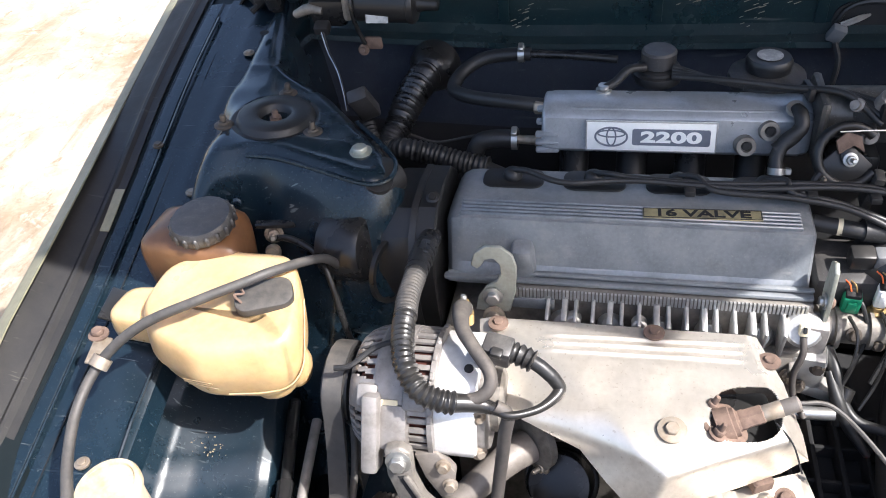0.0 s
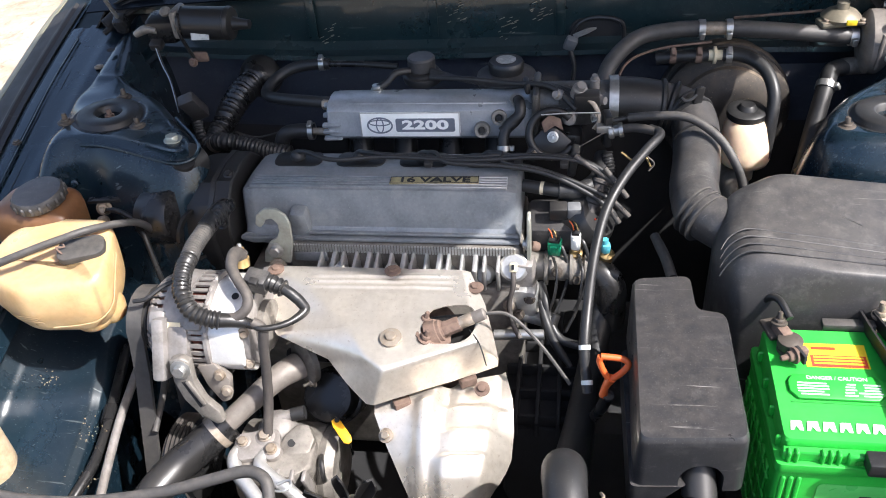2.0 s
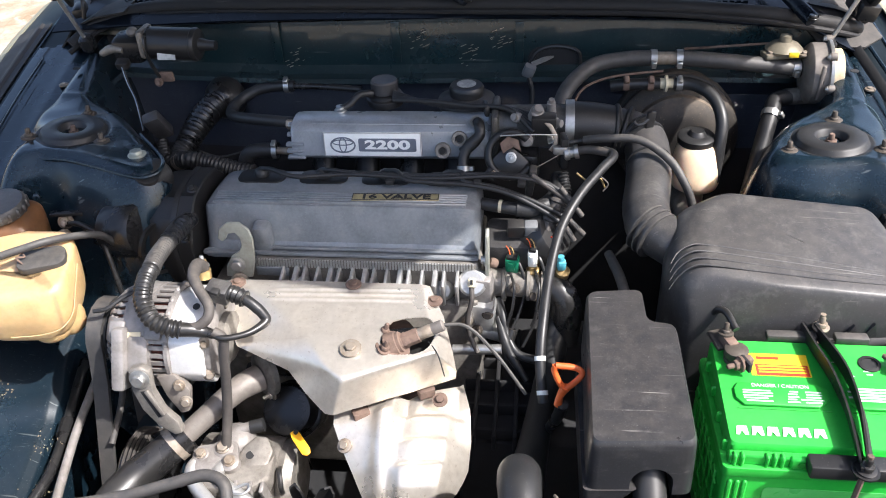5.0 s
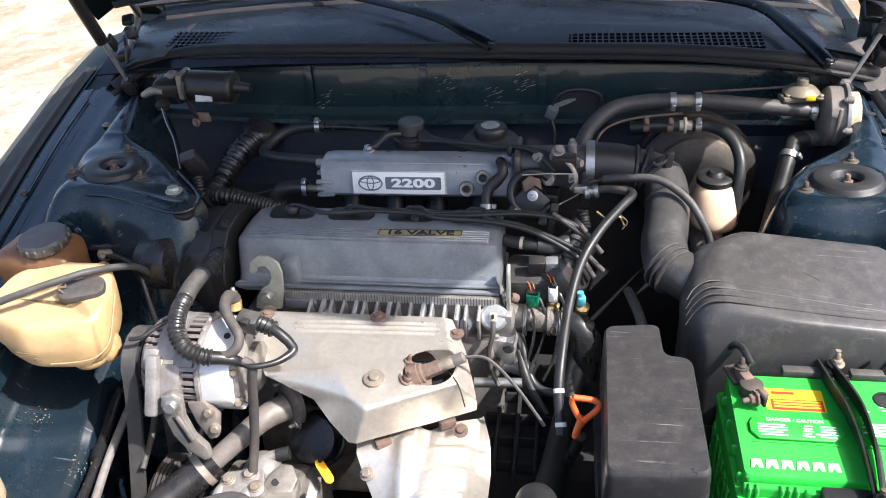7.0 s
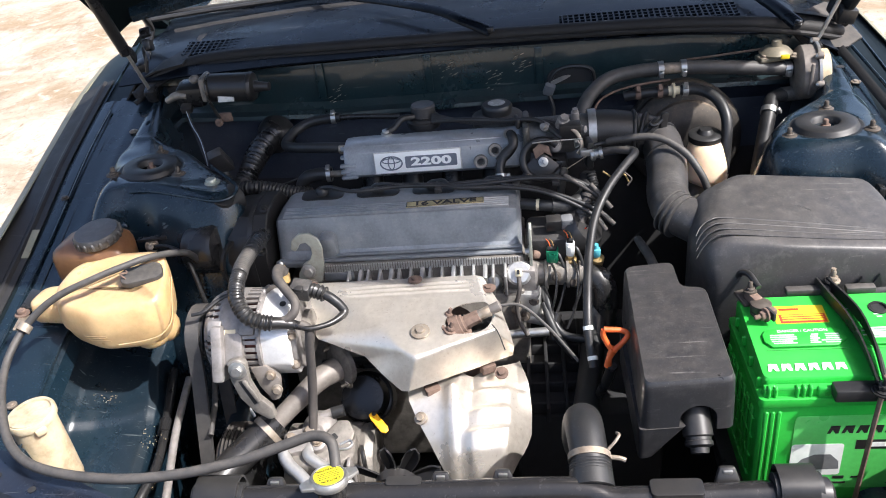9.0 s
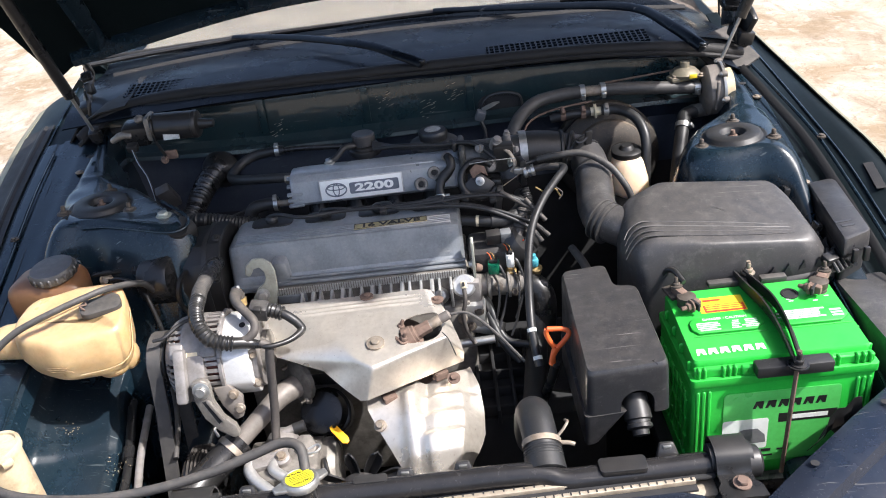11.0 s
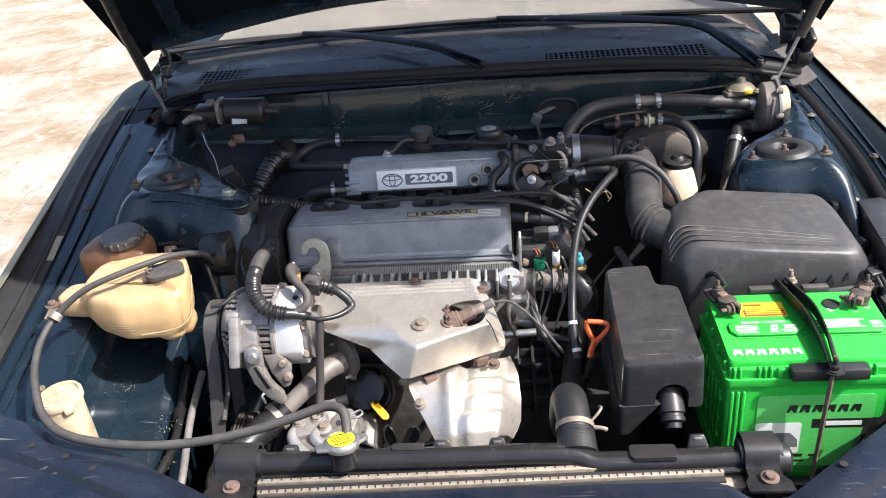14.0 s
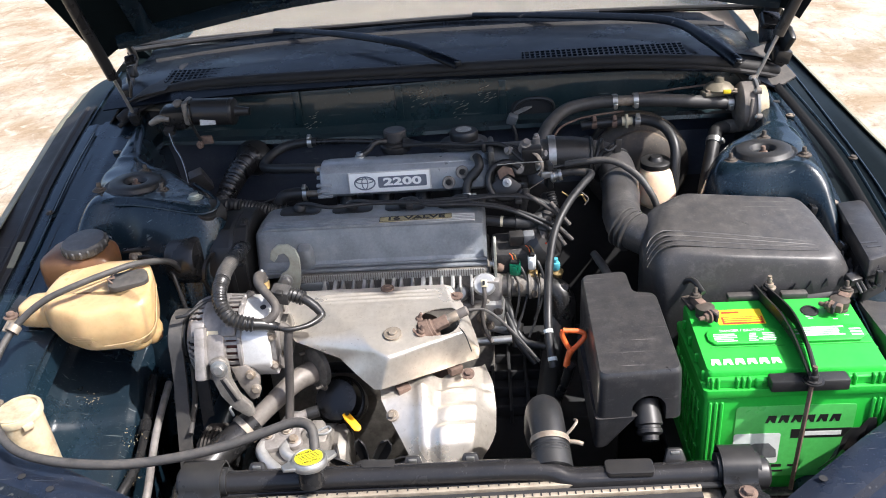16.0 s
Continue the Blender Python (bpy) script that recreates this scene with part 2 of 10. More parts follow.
CONN_GREY = material("grey connector plastic", (0.16, 0.165, 0.17), None, 0.5, 0, 150, 30, 0.1)
BRASS = material("brass fitting", (0.42, 0.30, 0.13), (0.30, 0.20, 0.09), 0.45, 0.7, 150, 30, 0.2)
BRASS_DULL = material("yellowish dull casting", (0.23, 0.205, 0.150), (0.14, 0.12, 0.085), 0.5, 0.4, 150, 30, 0.4, dust=0.1, speckle=0.3, speckle_colour=(0.08, 0.065, 0.045), smear=0.2)
FIN = material("dusty radiator core", (0.40, 0.345, 0.265), (0.24, 0.20, 0.15), 0.55, 0.4, 200, 60, 0.3, dust=0.2, speckle=0.4, speckle_colour=(0.06, 0.05, 0.04))
CREAM = material("cream plastic", (0.66, 0.58, 0.40), None, 0.45, 0, 150, 30, 0.1)
DIRTY_CREAM = material("dirty cream plastic", (0.52, 0.43, 0.29), (0.27, 0.20, 0.12), 0.45, 0, 150, 26, 0.15, dust=0.1, reach=(0.42, 0.66), through_light=0.2, speckle=0.2, speckle_colour=(0.18, 0.13, 0.08))
BOOSTER = material("dusty black pressed steel", (0.016, 0.015, 0.0145), (0.026, 0.023, 0.020), 0.55, 0.1, 150, 14, 0.2, dust=0.9, dust_colour=(0.26, 0.20, 0.14), speckle=0.4, speckle_colour=(0.30, 0.23, 0.14))
WIRE_BLUE = material("pale wire insulation", (0.35, 0.42, 0.50), None, 0.5, 0, 150, 30, 0.0)
SEAL = material("perished rubber seal", (0.015, 0.015, 0.016), (0.023, 0.0225, 0.022), 0.56, 0, 120, 18, 0.3, dust=0.02, scratch=0.3, speckle_colour=(0.16, 0.15, 0.13), gloss=0.25)
CLOTH = material("dusty rubber sheet", (0.20, 0.18, 0.16), (0.12, 0.11, 0.10), 0.85, 0, 120, 24, 0.4, dust=0.25)
DASH = material("sun-bleached tan dashboard", (0.105, 0.080, 0.066), (0.082, 0.064, 0.055), 0.8, 0, 120, 6, 0.1)
TYRE = material("tyre rubber", (0.02, 0.02, 0.02), None, 0.85, 0, 60, 12, 0.3)
RIM = material("silver wheel", (0.45, 0.45, 0.45), None, 0.35, 0.8, 60, 12, 0.05)
SILVER_FOIL = material("faded silver label", (0.46, 0.46, 0.44), (0.30, 0.30, 0.29), 0.5, 0.3, 300, 60, 0.1, reach=(0.45, 0.55))
GROUND = bpy.data.materials.new("sandy worn concrete")
GROUND.use_nodes = True


def ground_nodes(t):
    """Bleached concrete with soil stains, long scrapes and cracks."""
    co = t.nodes.new("ShaderNodeTexCoord")

    def grain(scale, detail, rough, squeeze=(1, 1, 1), turn=0.0, warp=0.0):
        mp = t.nodes.new("ShaderNodeMapping")
        mp.inputs["Scale"].default_value, mp.inputs["Rotation"].default_value = squeeze, (0, 0, turn)
        t.links.new(co.outputs["Object"], mp.inputs["Vector"])
        n = t.nodes.new("ShaderNodeTexNoise")
        n.inputs["Scale"].default_value, n.inputs["Detail"].default_value, n.inputs["Roughness"].default_value, n.inputs["Distortion"].default_value = scale, detail, rough, warp
        t.links.new(mp.outputs["Vector"], n.inputs["Vector"])
        return n.outputs["Fac"]

    def span(src, lo, hi, top=1.0):
        r = t.nodes.new("ShaderNodeMapRange")
        r.inputs["From Min"].default_value, r.inputs["From Max"].default_value, r.inputs["To Max"].default_value = lo, hi, top
        t.links.new(src, r.inputs["Value"])
        return r.outputs["Result"]

    def blend(fac, a, b):
        x = t.nodes.new("ShaderNodeMix")
        x.data_type = "RGBA"
        t.links.new(fac, x.inputs[0])
        for sock, v in ((x.inputs[6], a), (x.inputs[7], b)):
            if isinstance(v, tuple):
                sock.default_value = (*v, 1)
            else:
                t.links.new(v, sock)
        return x.outputs[2]

    col = blend(span(grain(1.6, 8, 0.62, warp=0.6), 0.40, 0.62), (0.40, 0.355, 0.285), (0.255, 0.190, 0.120))
    col = blend(span(grain(5.0, 8, 0.7, (1.0, 0.35, 1), 0.5, 1.2), 0.50, 0.68, 0.65), col, (0.175, 0.125, 0.078))
    col = blend(span(grain(9.0, 10, 0.72, warp=0.8), 0.53, 0.66, 0.7), col, (0.46, 0.42, 0.35))
    col = blend(span(grain(60.0, 4, 0.7), 0.55, 0.75, 0.5), col, (0.15, 0.11, 0.075))
    col = blend(span(grain(22.0, 8, 0.75, (1.0, 0.5, 1), -0.4, 1.0), 0.56, 0.66, 0.7), col, (0.16, 0.115, 0.07))
    cracks = t.nodes.new("ShaderNodeTexVoronoi")
    cracks.feature = "DISTANCE_TO_EDGE"
    cracks.inputs["Scale"].default_value = 1.3
    bent = t.nodes.new("ShaderNodeMix")
    bent.data_type = "VECTOR"
    bent.inputs[0].default_value = 0.12
    wob = t.nodes.new("ShaderNodeTexNoise")
    wob.inputs["Scale"].default_value, wob.inputs["Detail"].default_value = 3.0, 6.0
    t.links.new(co.outputs["Object"], wob.inputs["Vector"])
    t.links.new(co.outputs["Object"], bent.inputs[4])
    t.links.new(wob.outputs["Color"], bent.inputs[5])
    t.links.new(bent.outputs[1], cracks.inputs["Vector"])
    col = blend(span(cracks.outputs["Distance"], 0.006, 0.001, 0.22), col, (0.12, 0.085, 0.055))
    out = t.nodes["Principled BSDF"]
    t.links.new(col, out.inputs["Base Color"])
    out.inputs["Roughness"].default_value, out.inputs["Specular IOR Level"].default_value = 0.93, 0.25
    b = t.nodes.new("ShaderNodeBump")
    b.inputs["Strength"].default_value, b.inputs["Distance"].default_value = 0.6, 0.006
    t.links.new(grain(26.0, 8, 0.7), b.inputs["Height"])
    t.links.new(b.outputs["Normal"], out.inputs["Normal"])


ground_nodes(GROUND.node_tree)
UNSEEN_WALL = material("plaster of the unseen wall", (0.20, 0.19, 0.17), (0.12, 0.11, 0.10), 0.9, 0, 30, 2.0, 0.4)

GLASS = bpy.data.materials.new("windscreen glass")
GLASS.use_nodes = True
g_ = GLASS.node_tree.nodes["Principled BSDF"]
g_.inputs["Transmission Weight"].default_value, g_.inputs["Roughness"].default_value = 1.0, 0.02
g_.inputs["Base Color"].default_value, g_.inputs["IOR"].default_value = (0.86, 0.93, 0.90, 1), 1.45

GLASS_DARK = bpy.data.materials.new("tinted window glass")
GLASS_DARK.use_nodes = True
g_ = GLASS_DARK.node_tree.nodes["Principled BSDF"]
g_.inputs["Transmission Weight"].default_value, g_.inputs["Roughness"].default_value = 0.8, 0.03
g_.inputs["Base Color"].default_value, g_.inputs["IOR"].default_value = (0.10, 0.12, 0.12, 1), 1.45


# ---- building helpers ----
def grow(bm, *others):
    """Adds other bmeshes to bm."""
    for o in others:
        tmp = bpy.data.meshes.new("tmp")
        o.to_mesh(tmp)
        bm.from_mesh(tmp)
        bpy.data.meshes.remove(tmp)
        o.free()
    return bm


def solid(name, bm, mat, base=(0, 0, 0), sharp=38.0):
    bmesh.ops.translate(bm, verts=bm.verts, vec=-Vector(base))
    bmesh.ops.recalc_face_normals(bm, faces=bm.faces)
    me = bpy.data.meshes.new(name)
    bm.to_mesh(me)
    bm.free()
    me.materials.append(mat)
    me.polygons.foreach_set("use_smooth", [True] * len(me.polygons))
    me.set_sharp_from_angle(angle=radians(sharp))
    return me


def thing(name, base, label, category, group="", kind=""):
    ob = new(name)
    ob.empty_display_size = 0.03
    ob.location = base
    return tagged(ob, label, category, group, kind)


def part(name, bm, mat, parent, label="", sharp=38.0, kind=""):
    """Links a bmesh, built in world places, as one mesh under a thing or a part."""
    root = parent
    while root.parent:
        root = root.parent
    ob = new(name, solid(name, bm, mat, root.location, sharp))
    ob.parent = parent
    return tagged(ob, label, kind=kind)


def single(name, bm, mat, label, category, group="", kind="", sharp=38.0):
    """A thing that is one mesh, with its origin at its base."""
    lo = [min(v.co[n] for v in bm.verts) for n in range(3)]
    hi = [max(v.co[n] for v in bm.verts) for n in range(3)]
    base = Vector(((lo[0] + hi[0]) / 2, (lo[1] + hi[1]) / 2, lo[2]))
    ob = new(name, solid(name, bm, mat, base, sharp))
    ob.location = base
    return tagged(ob, label, category, group, kind)


def axes(origin, x, y):
    """A pose whose x and y axes point along x and (nearly) y."""
    x = Vector(x).normalized()
    z = x.cross(Vector(y)).normalized()
    y = z.cross(x)
    return Matrix(((x.x, y.x, z.x, origin[0]), (x.y, y.y, z.y, origin[1]), (x.z, y.z, z.z, origin[2]), (0, 0, 0, 1)))


def along(origin, z):
    """A pose at origin whose z axis points along z."""
    z = Vector(z).normalized()
    other = Vector((0, 0, 1)) if abs(z.z) < 0.9 else Vector((0, 1, 0))
    x = other.cross(z).normalized()
    y = z.cross(x)
    return Matrix(((x.x, y.x, z.x, origin[0]), (x.y, y.y, z.y, origin[1]), (x.z, y.z, z.z, origin[2]), (0, 0, 0, 1)))


def rbox(size, m, bevel=0.004, seg=2, taper=1.0):
    """A box with rounded edges, centred on m; taper narrows its top."""
    bm = bmesh.new()
    bmesh.ops.create_cube(bm, size=1.0)
    for v in bm.verts:
        k = taper if v.co.z > 0 else 1.0
        v.co = Vector((v.co.x * size[0] * k, v.co.y * size[1] * k, v.co.z * size[2]))
    if bevel:
        bmesh.ops.bevel(bm, geom=bm.edges[:], offset=bevel, segments=seg, profile=0.5, affect="EDGES", clamp_overlap=True)
    bmesh.ops.transform(bm, matrix=m, verts=bm.verts)
    return bm


def prism(outline, h0, h1, m=None, bevel=0.0, seg=2):
    """An outline in x, y raised from h0 to h1."""
    bm = bmesh.new()
    lower = [bm.verts.new((x, y, h0)) for x, y in outline]
    upper = [bm.verts.new((x, y, h1)) for x, y in outline]
    n = len(outline)
    bm.faces.new(lower[::-1])
    bm.faces.new(upper)
    for i in range(n):
        bm.faces.new((lower[i], lower[(i + 1) % n], upper[(i + 1) % n], upper[i]))
    bmesh.ops.recalc_face_normals(bm, faces=bm.faces)
    if bevel:
        bmesh.ops.bevel(bm, geom=bm.edges[:], offset=bevel, segments=seg, profile=0.5, affect="EDGES", clamp_overlap=True)
    if m:
        bmesh.ops.transform(bm, matrix=m, verts=bm.verts)
    return bm


def loft(rings, closed=True, caps=True):
    """Skins rings of equally many points."""
    bm = bmesh.new()
    vs = [[bm.verts.new(p) for p in ring] for ring in rings]
    n = len(rings[0])
    for a, b in zip(vs, vs[1:]):
        for i in range(n if closed else n - 1):
            j = (i + 1) % n
            bm.faces.new((a[i], a[j], b[j], b[i]))
    if caps and closed:
        bm.faces.new(vs[0][::-1])
        bm.faces.new(vs[-1])
    return bm


def spline(points, sub=8):
    """A smooth line through points (Catmull-Rom)."""
    p = [Vector(q) for q in points]
    if len(p) == 2:
        return [p[0].lerp(p[1], i / sub) for i in range(sub + 1)]
    p = [p[0] * 2 - p[1]] + p + [p[-1] * 2 - p[-2]]
    out = []
    for a, b, c, d in zip(p, p[1:], p[2:], p[3:]):
        for i in range(sub):
            t = i / sub
            out.append(0.5 * (2 * b + (c - a) * t + (2 * a - 5 * b + 4 * c - d) * t * t + (3 * b - a - 3 * c + d) * t ** 3))
    return out + [p[-2]]


def tube(points, r, n=12, sub=8, ridge=0.0, pitch=0.008, ends=None, flat=1.0):
    """A round hose or wire through points. r: its radius, or one at each end of a list; ridge and pitch: corrugation."""
    line = spline(points, sub)
    if ridge:
        fine = [line[0]]
        for a, b in zip(line, line[1:]):
            k = max(1, round((b - a).length / (pitch / 4)))
            fine += [a.lerp(b, (i + 1) / k) for i in range(k)]
        line = fine
    radii = r if isinstance(r, (list, tuple)) else [r, r]
    total, run, lengths = 0.0, 0.0, [0.0]
    for a, b in zip(line, line[1:]):
        total += (b - a).length
        lengths.append(total)
    up, rings = None, []
    for i, p in enumerate(line):
        way = (line[min(i + 1, len(line) - 1)] - line[max(i - 1, 0)]).normalized()
        if up is None:
            up = way.orthogonal().normalized()
        up = (up - way * up.dot(way)).normalized()
        side = way.cross(up)
        s = lengths[i] / total * (len(radii) - 1)
        k = min(int(s), len(radii) - 2)
        rad = radii[k] + (radii[k + 1] - radii[k]) * (s - k)
        if ridge:
            rad += ridge * (0.5 + 0.5 * math.sin(2 * math.pi * lengths[i] / pitch))
        rings.append([p + (up * math.cos(2 * math.pi * j / n) + side * (math.sin(2 * math.pi * j / n) * flat)) * rad for j in range(n)])
    return loft(rings)


def lathe(profile, m, n=28, caps=True):
    """Turns a profile of (radius, height) round the z axis of m."""
    rings = [[m @ Vector((r * math.cos(2 * math.pi * j / n), r * math.sin(2 * math.pi * j / n), h)) for j in range(n)] for r, h in profile]
    return loft(rings, caps=caps)


def bolt(place, way, r=0.006, h=0.006, washer=1.6):
    """A hexagon head on a washer."""
    m = along(place, way)
    bm = lathe([(r * washer * 0.98, -0.001), (r * washer, 0.0005), (r * washer, 0.0015), (r * 1.1, 0.0022)], m, 16)
    hexa = [(r * math.cos(math.pi / 3 * k), r * math.sin(math.pi / 3 * k)) for k in range(6)]
    return grow(bm, prism(hexa, 0.001, h, m, r * 0.12, 1))


def nut_stud(place, way, r=0.008, h=0.009):
    m = along(place, way)
    bm = bolt(place, way, r, h, 1.45)
    return grow(bm, lathe([(r * 0.5, h * 0.9), (r * 0.5, h + 0.007), (r * 0.38, h + 0.009)], m, 12))


def clamp_band(place, way, r, width=0.009, screw=(0, 0, 1)):
    """A hose clip with its screw housing."""
    m = along(place, way)
    bm = lathe([(r + 0.0005, -width / 2), (r + 0.0016, -width / 2), (r + 0.0016, width / 2), (r + 0.0005, width / 2)], m, 24, caps=False)
    s = (Vector(screw) - m.col[2].xyz * Vector(screw).dot(m.col[2].xyz)).normalized()
    return grow(bm, rbox((0.008, 0.013, 0.007), axes(Vector(place) + s * (r + 0.004), way, s.cross(Vector(way))), 0.0012, 1))


def lettering(text, size, m, depth=0.0006, spacing=1.0, shear=0.0, bold=0.0):
    cu = bpy.data.curves.new("lettering", "FONT")
    cu.body, cu.size, cu.extrude, cu.align_x, cu.align_y = text, size, depth, "CENTER", "CENTER"
    cu.space_character, cu.shear, cu.offset = spacing, shear, bold
    tmp = bpy.data.objects.new("lettering", cu)
    scene.collection.objects.link(tmp)
    bpy.context.view_layer.update()
    me = tmp.to_mesh()
    bm = bmesh.new()
    bm.from_mesh(me)
    tmp.to_mesh_clear()
    bpy.data.objects.remove(tmp)
    bpy.data.curves.remove(cu)
    bmesh.ops.transform(bm, matrix=m, verts=bm.verts)
    return bm


def bars(rows, m, h=0.0004):
    """Plain bars (x, y, width, height) lying on m."""
    bm = bmesh.new()
    for x, y, w, t in rows:
        grow(bm, rbox((w, t, h), m @ Matrix.Translation((x, y, h / 2)), 0))
    return bm


def sheet(rows, cols, thick, hole=None):
    """A bent sheet from rows of (left, right) corners or of several corners; hole(u, v) drops cells."""
    grid = []
    for row in rows:
        line = [Vector(p) for p in row]
        pts = []
        for k in range(cols + 1):
            s = k / cols * (len(line) - 1)
            i = min(int(s), len(line) - 2)
            pts.append(line[i].lerp(line[i + 1], s - i))
        grid.append(pts)
    bm = bmesh.new()
    vs = [[bm.verts.new(p) for p in line] for line in grid]
    for a in range(len(vs) - 1):
        for b in range(cols):
            if hole and hole((b + 0.5) / cols, (a + 0.5) / (len(vs) - 1)):
                continue
            bm.faces.new((vs[a][b], vs[a][b + 1], vs[a + 1][b + 1], vs[a + 1][b]))
    bmesh.ops.recalc_face_normals(bm, faces=bm.faces)
    if sum(f.normal.z * f.calc_area() for f in bm.faces) < 0:
        bmesh.ops.reverse_faces(bm, faces=bm.faces)
    loose = [v for v in bm.verts if not v.link_faces]
    bmesh.ops.delete(bm, geom=loose, context="VERTS")
    r = bmesh.ops.solidify(bm, geom=bm.faces[:], thickness=thick)
    return bm


def rows_smooth(rows, sub=4):
    """More rows between rows of corners, on smooth lines."""
    lines = [spline([row[k] for row in rows], sub) for k in range(len(rows[0]))]
    return [list(p) for p in zip(*lines)]


def smooth_loft(rings, sub=4, closed=True, caps=True):
    return loft(rows_smooth(rings, sub), closed, caps)


def rounded(x0, x1, y0, y1, r, n=5):
    """The outline of a rectangle with round corners."""
    out = []
    for cx, cy, a in ((x1 - r, y1 - r, 0), (x0 + r, y1 - r, 90), (x0 + r, y0 + r, 180), (x1 - r, y0 + r, 270)):
        out += [(cx + r * math.cos(radians(a + 90 * k / n)), cy + r * math.sin(radians(a + 90 * k / n))) for k in range(n + 1)]
    return out


# ---- ground ----
bm = bmesh.new()
bmesh.ops.create_grid(bm, x_segments=80, y_segments=80, size=60)
for v in bm.verts:
    v.co.z = 0.012 * noise.noise(v.co * 0.4) - 0.012
ground = single("ground", bm, GROUND, "sandy worn concrete yard, sunlit and stained", "ground", kind="structure", sharp=80)


# unseen wall added behind the viewer; it cuts a little low sky
bm = rbox((40.0, 0.25, 2.4), Matrix.Translation((0, -14.0, 1.2)), 0.01)
single("wall_south", bm, UNSEEN_WALL, "unseen plain wall added behind the viewer", "wall", kind="structure")


# ---- car body ----
def crest(y):
    """Height of the fender's crest."""
    return 0.752 + 0.30 * (y - 0.66) - 0.06 * max(0.0, y - 1.15)


def fender_edge(s, y):
    """Place across the car and height of the fender's outer edge."""
    if s < 0:
        return float(np.interp(y, (0.3, 0.8, 0.95, 1.1, 1.25, 1.4), (0.84, 0.838, 0.856, 0.886, 0.899, 0.905))), float(np.interp(y, (0.30, 0.66, 0.80, 0.95, 1.10, 1.25, 1.40, 1.55), (0.62, 0.735, 0.775, 0.795, 0.803, 0.83, 0.862, 0.885)))
    z = crest(y) - 0.02 - 0.12 * max(0.0, y - 1.0)
    return min(0.832, 0.798 + 0.08 * (y - 1.105) - 1.03 * (z - 0.86)), z


def off_edge(outline, x, y):
    """Distance of a place from an outline (minus inside) and the way out from it."""
    best, way_out, inside = 9.0, Vector((1, 0)), False
    p = Vector((x, y))
    for k in range(len(outline)):
        a, c = Vector(outline[k]), Vector(outline[(k + 1) % len(outline)])
        f = max(0.0, min(1.0, (p - a).dot(c - a) / (c - a).length_squared))
        q = p - (a + (c - a) * f)
        if q.length < best:
            best, way_out = q.length, q.normalized() if q.length else Vector((1, 0))
        if (a.y > y) != (c.y > y) and x < a.x + (y - a.y) / (c.y - a.y) * (c.x - a.x):
            inside = not inside
    return (-best if inside else best), way_out


TOPS = {1: [(0.482, 0.975), (0.494, 0.950), (0.520, 0.938), (0.600, 0.930), (0.645, 0.900), (0.665, 0.835), (0.705, 0.830), (0.705, 1.10), (0.640, 1.14), (0.600, 1.128), (0.530, 1.068), (0.492, 1.005)],
        -1: [(-0.705, 0.830), (-0.665, 0.835), (-0.645, 0.895), (-0.590, 0.922), (-0.545, 0.921), (-0.440, 0.886), (-0.412, 0.884), (-0.398, 0.900), (-0.408, 0.935), (-0.470, 1.005), (-0.530, 1.075), (-0.615, 1.135), (-0.690, 1.14)]}


